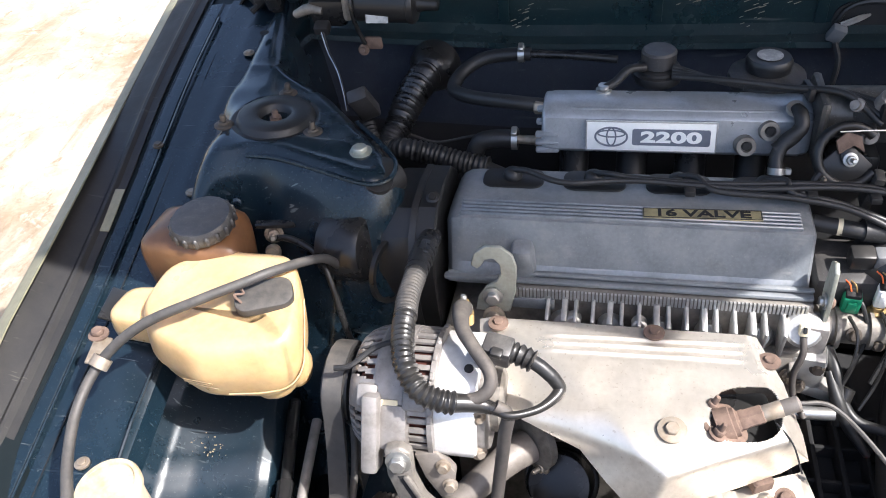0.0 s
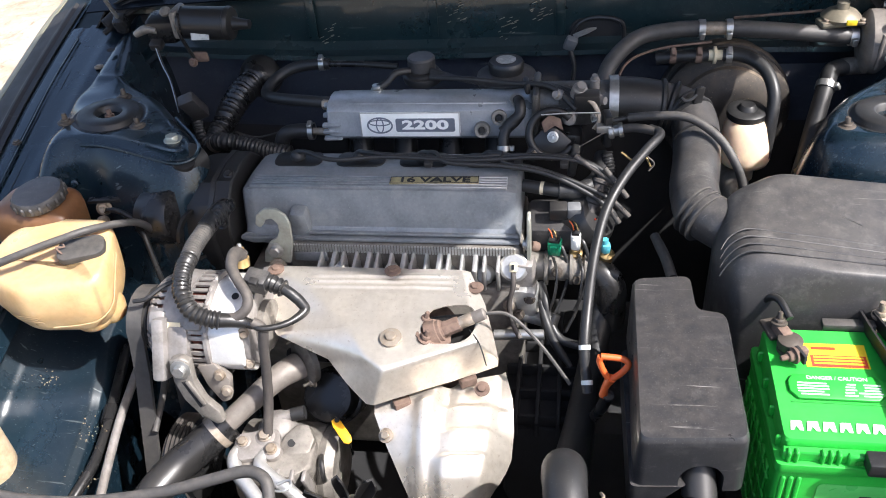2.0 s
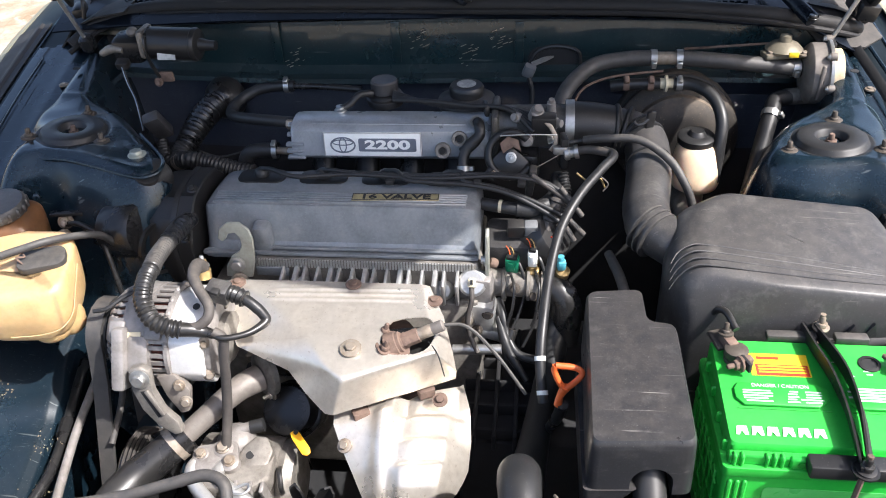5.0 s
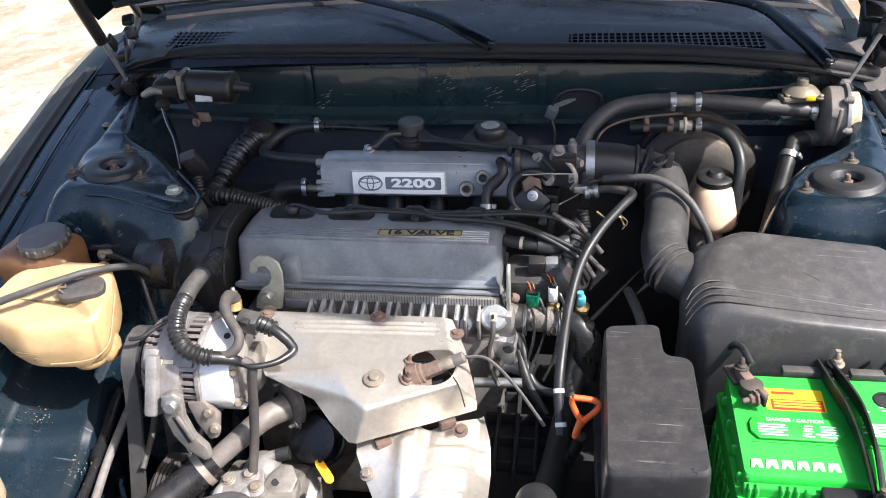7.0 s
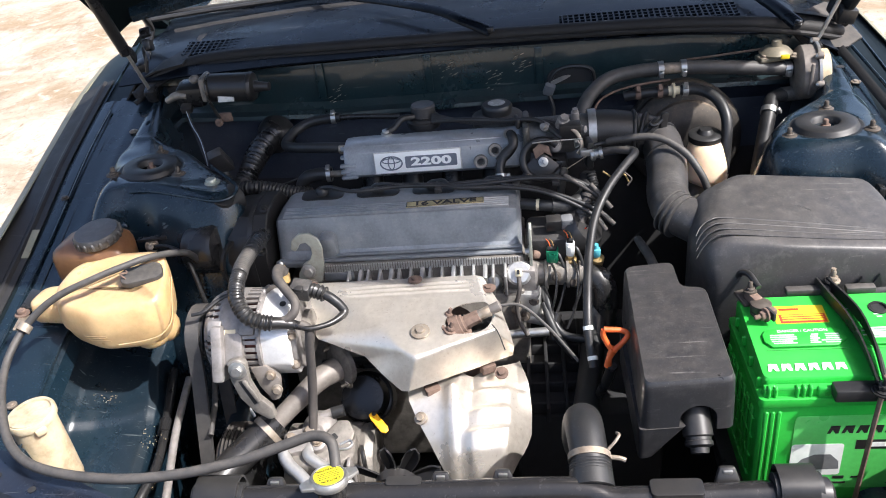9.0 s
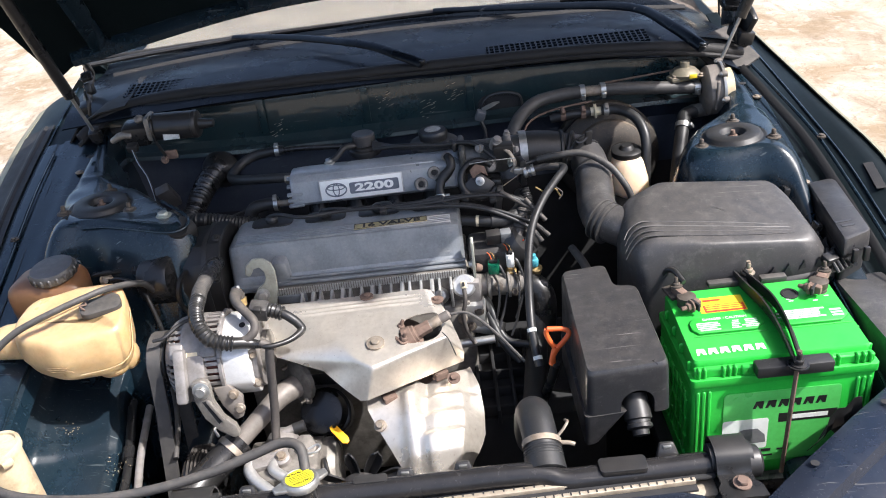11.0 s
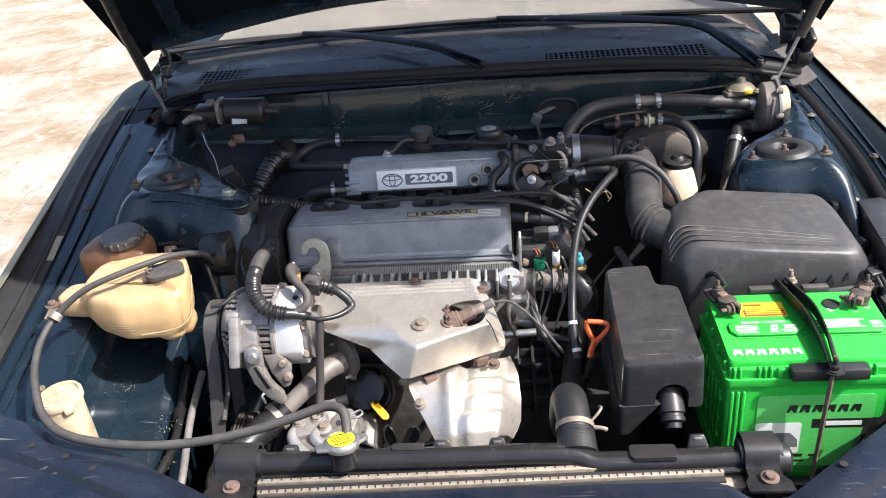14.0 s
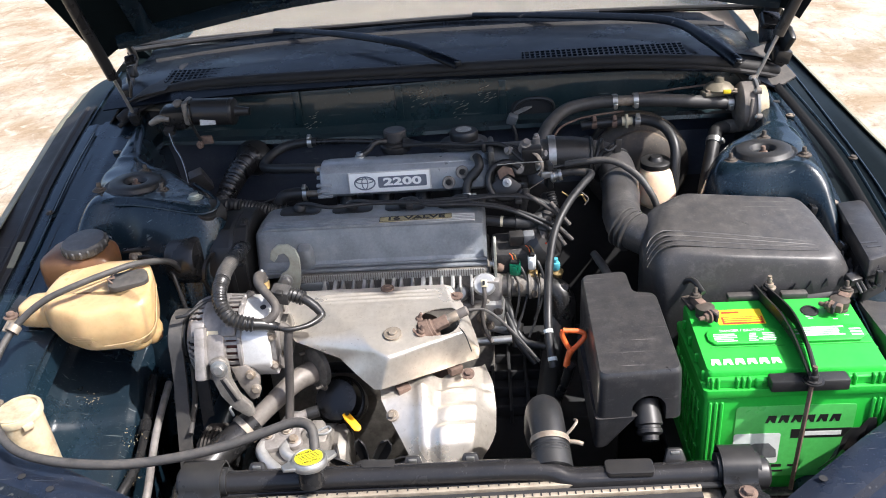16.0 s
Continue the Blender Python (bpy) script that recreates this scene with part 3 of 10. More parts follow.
car = thing("car", (0, 2.3, 0), "dark green sedan with its hood raised, parked on concrete", "car")
YS = [0.30, 0.40, 0.52, 0.66, 0.80, 0.95, 1.10, 1.25, 1.40, 1.55]
for s in (-1, 1):
    rows = []
    for y in YS:
        z = crest(y)
        w = -0.10 * max(0.0, 0.6 - y) / 0.3
        xe, ze = fender_edge(s, y)
        lift = ze - (z - 0.050)
        inner = [(0.716 + (xe - 0.716) * f, z - 0.050 + lift * g) for f, g in (((0.10, 0.30), (0.40, 0.72), (0.72, 1.12), (1.0, 1.0)) if s > 0 else ((0.10, 0.0), (0.40, 0.12), (0.72, 0.45), (0.88, 0.72), (1.0, 1.0)))]
        rows.append([(s * (x + w), y, h) for x, h in [(0.690, z - 0.052), (0.716, z - 0.050)] + inner + [(xe + 0.028, ze - 0.05), (xe + 0.044, ze - 0.16), (xe + 0.048, 0.48), (xe + 0.03, 0.30)]])
    fender = part("fender", sheet(rows_smooth(rows, 3), 36, 0.004), PAINT_OUT, car, "dark green front fender with a painted reflection along its edge", 60)
    # pale strip painted as ground reflected along the fender edge
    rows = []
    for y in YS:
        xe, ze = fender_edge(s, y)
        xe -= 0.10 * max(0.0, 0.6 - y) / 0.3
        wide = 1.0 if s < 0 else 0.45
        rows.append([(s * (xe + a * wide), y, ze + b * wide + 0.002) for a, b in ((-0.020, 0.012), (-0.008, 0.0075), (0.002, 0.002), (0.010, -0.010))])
    part("fender_edge_strip", sheet(rows_smooth(rows, 3), 9, 0.002), OLIVE_SHEEN_TAG, fender, "pale olive strip painted as ground reflection")
    part("fender_lip", tube([(s * (0.716 + (fender_edge(s, y)[0] - 0.716) * 0.42), y, crest(y) - 0.050 + (fender_edge(s, y)[1] - crest(y) + 0.050) * (0.76 if s > 0 else 0.13) + 0.0015) for y in YS[4:]], 0.0022, 6, 4), PAINT, fender, "thin folded lip along the fender")
    # hood channel beside the fender, with seam and screws
    rows = []
    for y in YS[:-2] + [1.31]:
        z = crest(y)
        outer = [(0.722, z - 0.052), (0.702, z - 0.054)]
        if s < 0:
            xe, ze = fender_edge(s, y)
            outer = [(0.716 + (xe - 0.716) * f, z - 0.050 + (ze - z + 0.050) * g + d) for f, g, d in ((0.46, 0.17, -0.003), (0.42, 0.13, 0.003), (0.30, 0.08, 0.004), (0.28, 0.075, 0.0015), (0.22, 0.05, 0.0015), (0.20, 0.04, 0.006), (0.0, 0.0, 0.007))]
        rows.append([(s * x, y, h) for x, h in outer + [(0.696, z - 0.040), (0.676, z - 0.041), (0.640, z - 0.047), (0.632, z - 0.075)]])
    channel = part("hood_channel", sheet(rows_smooth(rows, 2), 44, 0.002), PAINT, car, "painted flange along the fender top", 30)
    # overlay in black that stands for the shadow inside the left fender edge
    if s < 0:
        rows = []
        for y in YS[1:-1]:
            z = crest(y)
            xe, ze = fender_edge(s, y)
            rows.append([(s * (0.716 + (xe - 0.716) * f), y, z - 0.050 + (ze - z + 0.050) * g + d) for f, g, d in ((0.94, 0.86, 0.002), (0.86, 0.69, 0.0035), (0.66, 0.39, 0.0035), (0.62, 0.34, 0.0075), (0.59, 0.30, 0.0075), (0.56, 0.27, 0.003), (0.48, 0.19, 0.003))])
        part("fender_gutter", sheet(rows_smooth(rows, 2), 30, 0.002), SEAL, fender, "black strip painted as shadow inside the fender edge", 30)
    for y in (0.58, 0.93, 1.18):
        part("screw", bolt((s * 0.682, y, crest(y) - 0.039), (0, 0, 1), 0.0052, 0.004), BOLT, channel)
    line = [(0.700, 1.27, 0.905), (0.718, 1.15, 0.876), (0.735, 1.02, 0.843), (0.742, 0.90, 0.806), (0.746, 0.78, 0.768), (0.746, 0.66, 0.730), (0.738, 0.52, 0.690)]
    if s < 0:
        line = [(0.716 + (fender_edge(s, y)[0] - 0.716) * 0.26, y, crest(y) - 0.042 + (fender_edge(s, y)[1] - crest(y) + 0.050) * 0.07) for y in (1.27, 1.15, 1.02, 0.90, 0.78, 0.66, 0.52)]
    part("flange_bead", tube([(s * x, y, z - 0.002) for x, y, z in line], 0.0030, 10, 6, flat=0.7), PAINT, channel, "raised painted bead along the flange")
    part("gutter_seal", tube([(s * (x - 0.021), y, z - 0.004) for x, y, z in line], 0.008 if s > 0 else 0.004, 10, 6, flat=0.16), DARK, channel, "black gutter strip beside the fender")
    part("bead_bolt", bolt((s * (0.737 if s > 0 else 0.760), 1.005, 0.844 if s > 0 else 0.815), (0, 0, 1), 0.0055, 0.005, 1.4), BROWN_BOLT, channel)
    plate_ = part("fender_tag", rbox((0.016, 0.070, 0.0015), Matrix.Translation((s * 0.787, 0.90, crest(0.90) - (0.0425 if s < 0 else 0.016))) @ pose(0, 0, 0, 15, 4 if s < 0 else -6, -6 * s), 0.0004, 1), SEAL if s > 0 else OLIVE_SHEEN_TAG, channel, "small dark fender tag")
    # apron down to the frame rail
    rows = []
    for y in (0.30, 0.45, 0.55, 0.62, 0.650, 0.662, 0.674, 0.690, 0.70, 0.76, 0.85, 0.95, 1.05, 1.2, 1.32):
        z = crest(y)
        floor = float(np.interp(y, (0.30, 0.45, 0.55, 0.62, 0.650, 0.662, 0.674, 0.690, 0.70, 0.76, 0.85, 1.0, 1.32), (0.500, 0.545, 0.563, 0.577, 0.5845, 0.5890, 0.5945, 0.6005, 0.604, 0.628, 0.655, 0.665, 0.67)))
        edge = float(np.interp(y, (0.30, 0.45, 0.55, 0.65, 0.70, 0.76, 0.85, 1.32), (0.500, 0.505, 0.515, 0.522, 0.527, 0.540, 0.535, 0.535)))
        skew = 0.40 * max(0.0, 1.0 - abs(y - 0.68) / 0.25)
        rows.append([(s * x, y - skew * (x - 0.527), h) for x, h in ((0.640, z - 0.046), (0.656, z - 0.085), (0.668, floor + 0.085), (0.662, floor + 0.042), (0.640, floor + 0.015), (0.605, floor + 0.004), (0.565, floor), (edge + 0.012, floor - 0.002), (edge, floor - 0.008), (edge - 0.006, floor - 0.022), (edge - 0.010, 0.36))])
    part("inner_fender", sheet(rows_smooth(rows, 3), 50, 0.002), PAINT, car, "dark blue-green inner fender panel with chipped dusty paint", 50)
    # suspension tower: a pressed top plate with steep sides
    top = TOPS[s]
    xs = [s * (0.355 + 0.345 * k / 78) for k in range(79)]
    ys = [0.735 + 0.585 * k / 110 for k in range(111)]
    high = np.zeros((79, 111))
    for a, x in enumerate(xs):
        for c, y in enumerate(ys):
            d, way_out = off_edge(top, x, y)
            z = 0.868 + 0.06 * (abs(x) - 0.575) - 0.02 * (y - 1.0) - 0.85 * max(0.0, 0.925 - y) * (abs(x) > 0.56)
            if d > 0:
                outer, front = max(0.0, way_out.x * s), max(0.0, -way_out.y)
                z -= (3.2 + 3.0 * max(0.0, -way_out.x * s) - 2.6 * outer + 0.3 * front) * (math.sqrt(d * d + 0.014 ** 2) - 0.014)
            if y > 1.03:
                z = max(z, 0.862 + 0.19 * (y - 1.06) - 4.0 * max(0.0, 0.600 + 0.20 * (y - 1.08) - abs(x)))
            z -= (1.3 if s < 0 else 0.75) * max(0.0, abs(x) - 0.635) * max(0.0, min(1.0, (1.06 - y) / 0.10)) + 3.0 * max(0.0, abs(x) - 0.668)
            high[a, c] = z
    for _ in range(14):
        wide = np.pad(high, 1, mode="edge")
        high = (wide[:-2, 1:-1] + wide[2:, 1:-1] + wide[1:-1, :-2] + wide[1:-1, 2:] + 2 * high) / 6
    cells = {}
    bm = bmesh.new()
    for a, x in enumerate(xs):
        for c, y in enumerate(ys):
            d, way_out = off_edge(top, x, y)
            r = math.hypot(x - s * 0.575, y - 1.0)
            z = high[a, c] - 0.004 * max(0.0, min(1.0, (0.056 - r) / 0.006)) + 0.0022 * math.exp(-((d + 0.012) / 0.005) ** 2) * (abs(x) < 0.66)
            z += 0.0012 * noise.noise(Vector((x * 22, y * 22, 3)))
            if z > 0.36:
                cells[a, c] = bm.verts.new((x, y, z))
    for a in range(78):
        for c in range(110):
            q = [cells.get(k) for k in ((a, c), (a + 1, c), (a + 1, c + 1), (a, c + 1))]
            if all(q):
                bm.faces.new(q)
    tower = part("strut_tower", bm, PAINT, car, "dark green suspension strut tower with a pressed top plate", 75)
    if s > 0:
        part("worn_edge", tube([(x, y, high[round((x - 0.355) * 78 / 0.345), round((y - 0.735) * 110 / 0.585)] - 0.0002) for x, y in ((0.640, 1.128), (0.662, 1.105), (0.674, 1.073), (0.680, 1.024), (0.682, 0.979), (0.679, 0.925))], 0.0011, 6, 5), WORN_PAINT, tower, "chipped pale edge of the pressed plate")
    m = Matrix.Translation((s * 0.575, 1.0, 0.865)) @ pose(0, 0, 0, -1, -3.4 * s, 0)
    mount = part("strut_mount", lathe([(0.057, -0.004), (0.058, 0.002), (0.055, 0.003), (0.052, 0.001), (0.0505, 0.002), (0.048, 0.008), (0.045, 0.0102), (0.024, 0.0105), (0.021, 0.009), (0.0195, -0.004), (0.017, -0.006), (0.0005, -0.006)], m, 48, caps=False), RUBBER, tower, "round black rubber strut mount", 70)
    part("piston_nut", nut_stud(m @ Vector((0, 0, -0.004)), m.col[2].xyz, 0.0085, 0.008), RUST, tower, "rusty strut nut")
    part("nut_washer", lathe([(0.017, 0.0), (0.017, 0.003), (0.0005, 0.003)], m @ Matrix.Translation((0, 0, -0.0042)), 20), RUST, tower)
    for a in (203, 330, 72) if s > 0 else (205, 335, 95):
        q = m @ Vector(((0.067 + 0.002 * s) * math.cos(radians(a)), (0.067 + 0.002 * s) * math.sin(radians(a)), 0.001))
        part("mount_nut", nut_stud(q, m.col[2].xyz, 0.0078, 0.007), BROWN_BOLT, tower, "weathered flange nut")
        part("nut_flange", lathe([(0.0125, 0.0), (0.0125, 0.002), (0.0095, 0.004), (0.0005, 0.004)], Matrix.Translation(q) @ m.to_3x3().to_4x4(), 20), BROWN_BOLT, tower)
    for x, y in ((0.60, 0.892), (0.545, 0.885)) if s > 0 else ((0.60, 0.892), (0.635, 0.90), (0.545, 0.885)):
        part("spot_weld", lathe([(0.006, 0.0), (0.004, 0.0012), (0.0005, 0.0015)], along((s * x, y, 0.868 + 0.06 * (x - 0.575) - 2.0 * (0.922 - y)), (0, -0.9, 0.45)), 14), PAINT, tower)
    part("drain_hole", lathe([(0.007, 0), (0.007, 0.001), (0.0005, 0.001)], Matrix.Translation((s * 0.655, 1.19, 0.894)), 16), DARK, car)

part("plate_lip", tube([(-0.585, 0.9195, 0.8615), (-0.545, 0.9165, 0.8610), (-0.490, 0.9000, 0.8585), (-0.440, 0.8835, 0.8555), (-0.412, 0.8815, 0.8545), (-0.3960, 0.8990, 0.8555), (-0.4060, 0.9360, 0.8570), (-0.4680, 1.0060, 0.8600)], 0.0030, 8, 5), PAINT, car, "rolled lip of the tower plate")
part("gusset_bush", lathe([(0.020, -0.030), (0.024, -0.026), (0.024, -0.012), (0.018, -0.008), (0.018, 0.004)], along((-0.414, 0.894, 0.850), (0.35, -0.35, 1)), 24), RUBBER, car, "black rubber bush under the tower plate")
part("gusset_bolt", bolt((-0.446, 0.938, 0.860), (0, 0, 1), 0.010, 0.008, 1.5), STEEL_GREEN, car, "greenish plated bolt")

# firewall, cowl and seal
prof = ((1.318, 0.945), (1.300, 0.944), (1.298, 0.935), (1.297, 0.862), (1.285, 0.850), (1.268, 0.846), (1.266, 0.838), (1.29, 0.832), (1.288, 0.80), (1.255, 0.71), (1.22, 0.60), (1.22, 0.30))
rows = [[(x, y + 0.02 * (abs(x) / 0.6) ** 2 - (0.03 * max(0, x) if h > 0.83 else 0), h + 0.006 * math.sin(5 * x) - (0.03 * abs(x / 0.7) ** 3 if h > 0.93 else 0)) for x in (-0.70, -0.5, -0.3, -0.1, 0.1, 0.3, 0.5, 0.70)] for y, h in prof]
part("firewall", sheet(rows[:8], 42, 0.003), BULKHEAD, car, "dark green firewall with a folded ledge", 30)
part("lower_firewall", sheet(rows[7:10], 42, 0.003), BULKHEAD_SHEEN, car, "dusty lower firewall, sky sheen put into its blue-grey", 30)
# low firewall blackened so that stray sun strips don't show there
part("insulation_mat", sheet(rows[9:], 42, 0.003), DARK, car, "added black sheet that hides sun strips low on the firewall", 30)
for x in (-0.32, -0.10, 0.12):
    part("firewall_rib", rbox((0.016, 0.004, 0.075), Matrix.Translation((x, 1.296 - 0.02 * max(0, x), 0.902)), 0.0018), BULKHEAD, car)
rows = []
for y, h in ((1.285, 0.950), (1.315, 0.960), (1.345, 0.968), (1.40, 0.976), (1.47, 0.981), (1.54, 0.980), (1.595, 0.980), (1.618, 0.993)):
    rows.append([(x, y + (0.05 if y > 1.5 else 0.0) * (1 - (x / 0.7) ** 2) - 0.02 * (x > 0.4), h - 0.02 * abs(x / 0.7) ** 3 - 0.04 * (x > 0.65)) for x in (-0.74, -0.6, -0.4, -0.2, 0, 0.2, 0.4, 0.6, 0.69)])
cowl = part("cowl_panel", sheet(rows_smooth(rows, 2), 40, 0.003), COWL, car, "glossy dark cowl panel below the windscreen", 40)
seal_line = [(-0.70, 1.27, 0.905), (-0.665, 1.305, 0.927), (-0.60, 1.33, 0.948), (-0.50, 1.33, 0.958), (-0.3, 1.322, 0.962), (-0.1, 1.317, 0.963), (0.15, 1.306, 0.965), (0.35, 1.292, 0.966), (0.50, 1.272, 0.962), (0.58, 1.276, 0.950), (0.64, 1.292, 0.935), (0.69, 1.315, 0.918)]
for s in (-1, 1):
    rows = [[(s * 0.60, y, 0.956), (s * 0.66, y, 0.944), (s * 0.71, y, 0.925), (s * (0.755 - 0.02 * (s < 0)), y, 0.870)] for y in (1.34, 1.45, 1.56, 1.68)]
    part("cowl_corner", sheet(rows_smooth(rows, 2), 10, 0.003), COWL, cowl, "dark cowl corner beside the fender", 40)
# black sheet added over a bright patch at the left cowl corner
rows = [[(-0.60, y, 0.958 + 0.004 * k), (-0.66, y, 0.948 + 0.004 * k), (-0.705, y, 0.930 + 0.004 * k), (-0.745, y, 0.885)] for k, y in enumerate((1.30, 1.35, 1.41, 1.47))]
part("corner_cover", sheet(rows_smooth(rows, 2), 12, 0.003), SEAL, cowl, "added black sheet that darkens the cowl corner", 40)
part("hood_seal", tube(seal_line, 0.013, 12, 8), SEAL, car, "perished black hood seal")
part("hood_seal_lip", tube([(x, y - 0.014, z - 0.008) for x, y, z in seal_line], 0.005, 8, 8), SEAL, car)
for x0, x1, y0, y1 in ((0.165, 0.500, 1.297, 1.362), (-0.62, -0.49, 1.350, 1.420)):
    sink = -0.010 if x0 < 0 else 0.0
    grille = part("cowl_grille", rbox((x1 - x0, y1 - y0, 0.004), pose((x0 + x1) / 2, (y0 + y1) / 2, 0.968 + sink, 8, 0, 0), 0.001), DARK, cowl, "black air intake mesh")
    bm = bmesh.new()
    for k in range(int((x1 - x0) / 0.011)):
        grow(bm, rbox((0.0028, y1 - y0, 0.006), pose(x0 + 0.011 * (k + 0.5), (y0 + y1) / 2, 0.973 + sink, 8, 0, 0), 0))
    for k in range(5):
        yy = y0 + (y1 - y0) * (k + 0.5) / 5
        grow(bm, rbox((x1 - x0, 0.0028, 0.006), pose((x0 + x1) / 2, yy, 0.973 + sink + 0.14 * (yy - (y0 + y1) / 2), 8, 0, 0), 0))
    part("mesh", bm, COWL, grille, kind="stuff")

# windscreen, dashboard, cabin shell
rows = []
for k in range(7):
    f = k / 6
    rows.append([(x * (1 - 0.10 * f), 1.60 + 0.75 * f + 0.07 * (1 - (x / 0.74) ** 2), 0.985 + 0.42 * f) for x in (-0.74, -0.5, -0.25, 0, 0.25, 0.5, 0.74)])
glass = part("windscreen", sheet(rows, 18, 0.005), GLASS, car, "laminated windscreen glass")
glass.visible_shadow = False
part("windscreen_trim", tube([(x, 1.593 + 0.07 * (1 - (x / 0.74) ** 2), 0.992) for x in (-0.75, -0.5, -0.25, 0, 0.25, 0.5, 0.75)], 0.0055, 8, 6), SEAL, car, "black windscreen moulding")
part("cowl_lip", tube([(x, 1.540 + 0.05 * (1 - (x / 0.7) ** 2), 0.981 - 0.02 * abs(x / 0.7) ** 3) for x in (-0.70, -0.5, -0.25, 0, 0.25, 0.5, 0.64)], 0.007, 8, 6, flat=0.5), SEAL, cowl, "black lip along the cowl")
rows = [[(x, y, h) for x in (-0.70, 0, 0.70)] for y, h in ((1.62, 0.93), (1.75, 0.955), (2.0, 0.965), (2.2, 0.96), (2.24, 0.90), (2.24, 0.5))]
part("dashboard", sheet(rows_smooth(rows, 2), 8, 0.004), DASH, car, "tan dashboard top")
SHELL = ((1.56, 0.955, 0.885, 0.900, 0.835), (1.62, 0.965, 0.885, 0.905, 0.838), (2.4, 0.97, 0.885, 0.94, 0.86), (3.6, 0.98, 0.885, 0.98, 0.885), (4.55, 0.96, 0.84, 0.96, 0.84), (4.72, 0.85, 0.78, 0.85, 0.78))
rings = [[(-w, y, 0.26), (-w - 0.0, y, 0.55), (-w + 0.03, y, z - 0.06), (-w + 0.09, y, z), (-w + 0.16, y, z - 0.01), (-w + 0.17, y, 0.27), (w - 0.17, y, 0.27), (v - 0.16, y, u - 0.01), (v - 0.09, y, u), (v - 0.03, y, u - 0.06), (v, y, 0.55), (v, y, 0.26)] for y, z, w, u, v in SHELL]
part("cabin_side", loft(rings), PAINT_OUT, car, "dark green lower body", 40)
ROOF = ((2.30, 0.66, 1.385), (2.5, 0.63, 1.41), (3.3, 0.63, 1.41), (3.65, 0.62, 1.37))
part("roof", loft([[(-w, y, z - 0.03), (-w * 0.6, y, z), (w * 0.6, y, z), (w, y, z - 0.03), (w, y, z - 0.05), (-w, y, z - 0.05)] for y, w, z in ROOF]), PAINT_OUT, car, "dark green roof", 40)
for s in (-1, 1):
    part("roof_pillar", tube([(s * 0.765, 1.60, 0.96), (s * 0.70, 2.0, 1.2), (s * 0.645, 2.34, 1.37)], 0.03, 10, 6), PAINT_OUT, car, "windscreen pillar")
    part("roof_pillar", tube([(s * 0.62, 3.6, 1.36), (s * 0.72, 4.05, 0.97)], 0.05, 10, 6), PAINT_OUT, car, "rear pillar")
    part("side_skirt", rbox((0.05, 1.3, 0.16), Matrix.Translation((s * 0.85, 0.95, 0.30)), 0.02), PAINT_OUT, car)
    for y in (0.98, 3.6):
        wheel = part("wheel", lathe([(0.19, -0.10), (0.29, -0.10), (0.318, -0.07), (0.32, 0.06), (0.29, 0.085), (0.19, 0.085)], axes((s * 0.775, y, 0.32), (0, 1, 0), (0, 0, 1)), 40), TYRE, car, "front or rear tyre")
        part("rim", lathe([(0.188, -0.09), (0.188, 0.08), (0.16, 0.07), (0.05, 0.09), (0.001, 0.09)], axes((s * 0.775, y, 0.32), (0, s, 0), (0, 0, 1)), 32), RIM, wheel)
# unseen lining and seat, added to shut out sky behind the windscreen
part("cabin_lining", loft([[(-w, y, 0.45), (-w, y, 0.96), (-w * 0.88, y, z), (w * 0.88, y, z), (w, y, 0.96), (w, y, 0.45)] for y, w, z in ((3.95, 0.66, 1.0), (3.7, 0.68, 1.30), (3.3, 0.69, 1.345), (2.5, 0.69, 1.345), (2.36, 0.69, 1.33))], caps=False), CLOTH, car, "unseen fabric cabin lining added to block the sky", 60)
part("rear_seat", rbox((1.25, 0.20, 0.75), pose(0, 3.72, 0.80, -18, 0, 0), 0.05), CLOTH, car, "grey fabric seat back")
for s in (-1, 1):
    for y0, y1 in ((2.05, 2.85), (2.92, 3.62)):
        w0 = 0.715
        rows = [[(s * (w0 + 0.05), y, 0.985) for y in (y0, (y0 + y1) / 2, y1)], [(s * (w0 - 0.03), y, 1.18) for y in (y0 + 0.18 * (y0 < 2.5), (y0 + y1) / 2, y1 - 0.05 * (y0 > 2.5))], [(s * 0.640, y, 1.362) for y in (y0 + 0.34 * (y0 < 2.5), (y0 + y1) / 2 + 0.08, y1 - 0.10 * (y0 > 2.5))]]
        part("side_window", sheet(rows, 8, 0.004), GLASS_DARK, car, "dark tinted side glass", 60)
    part("door_pillar", tube([(s * 0.765, 2.885, 0.97), (s * 0.70, 2.885, 1.18), (s * 0.645, 2.885, 1.365)], 0.022, 10, 4), PAINT_OUT, car, "dark door pillar")
    for y in (2.0, 2.885, 3.66):
        part("door_seam", tube([(s * 0.887, y, 0.36), (s * 0.888, y, 0.60), (s * 0.862, y, 0.90)], 0.003, 6, 4), SEAL, car)
    for y in (2.72, 3.52):
        part("door_handle", rbox((0.022, 0.14, 0.03), Matrix.Translation((s * 0.89, y, 0.80)), 0.008), PAINT_OUT, car, "dark door handle")
rows = [[(x * (1 - 0.1 * f), 4.10 - 0.46 * f + 0.03 * (1 - (x / 0.66) ** 2), 0.985 + 0.385 * f) for x in (-0.66, -0.33, 0, 0.33, 0.66)] for f in (0, 0.25, 0.5, 0.75, 1.0)]
part("rear_window", sheet(rows, 12, 0.005), GLASS_DARK, car, "dark tinted rear glass", 60)
rows = [[(x, y, z - 0.03 * (x / 0.74) ** 2) for x in (-0.74, -0.5, 0, 0.5, 0.74)] for y, z in ((4.06, 0.985), (4.3, 0.992), (4.58, 0.975), (4.70, 0.93), (4.73, 0.70), (4.72, 0.40))]
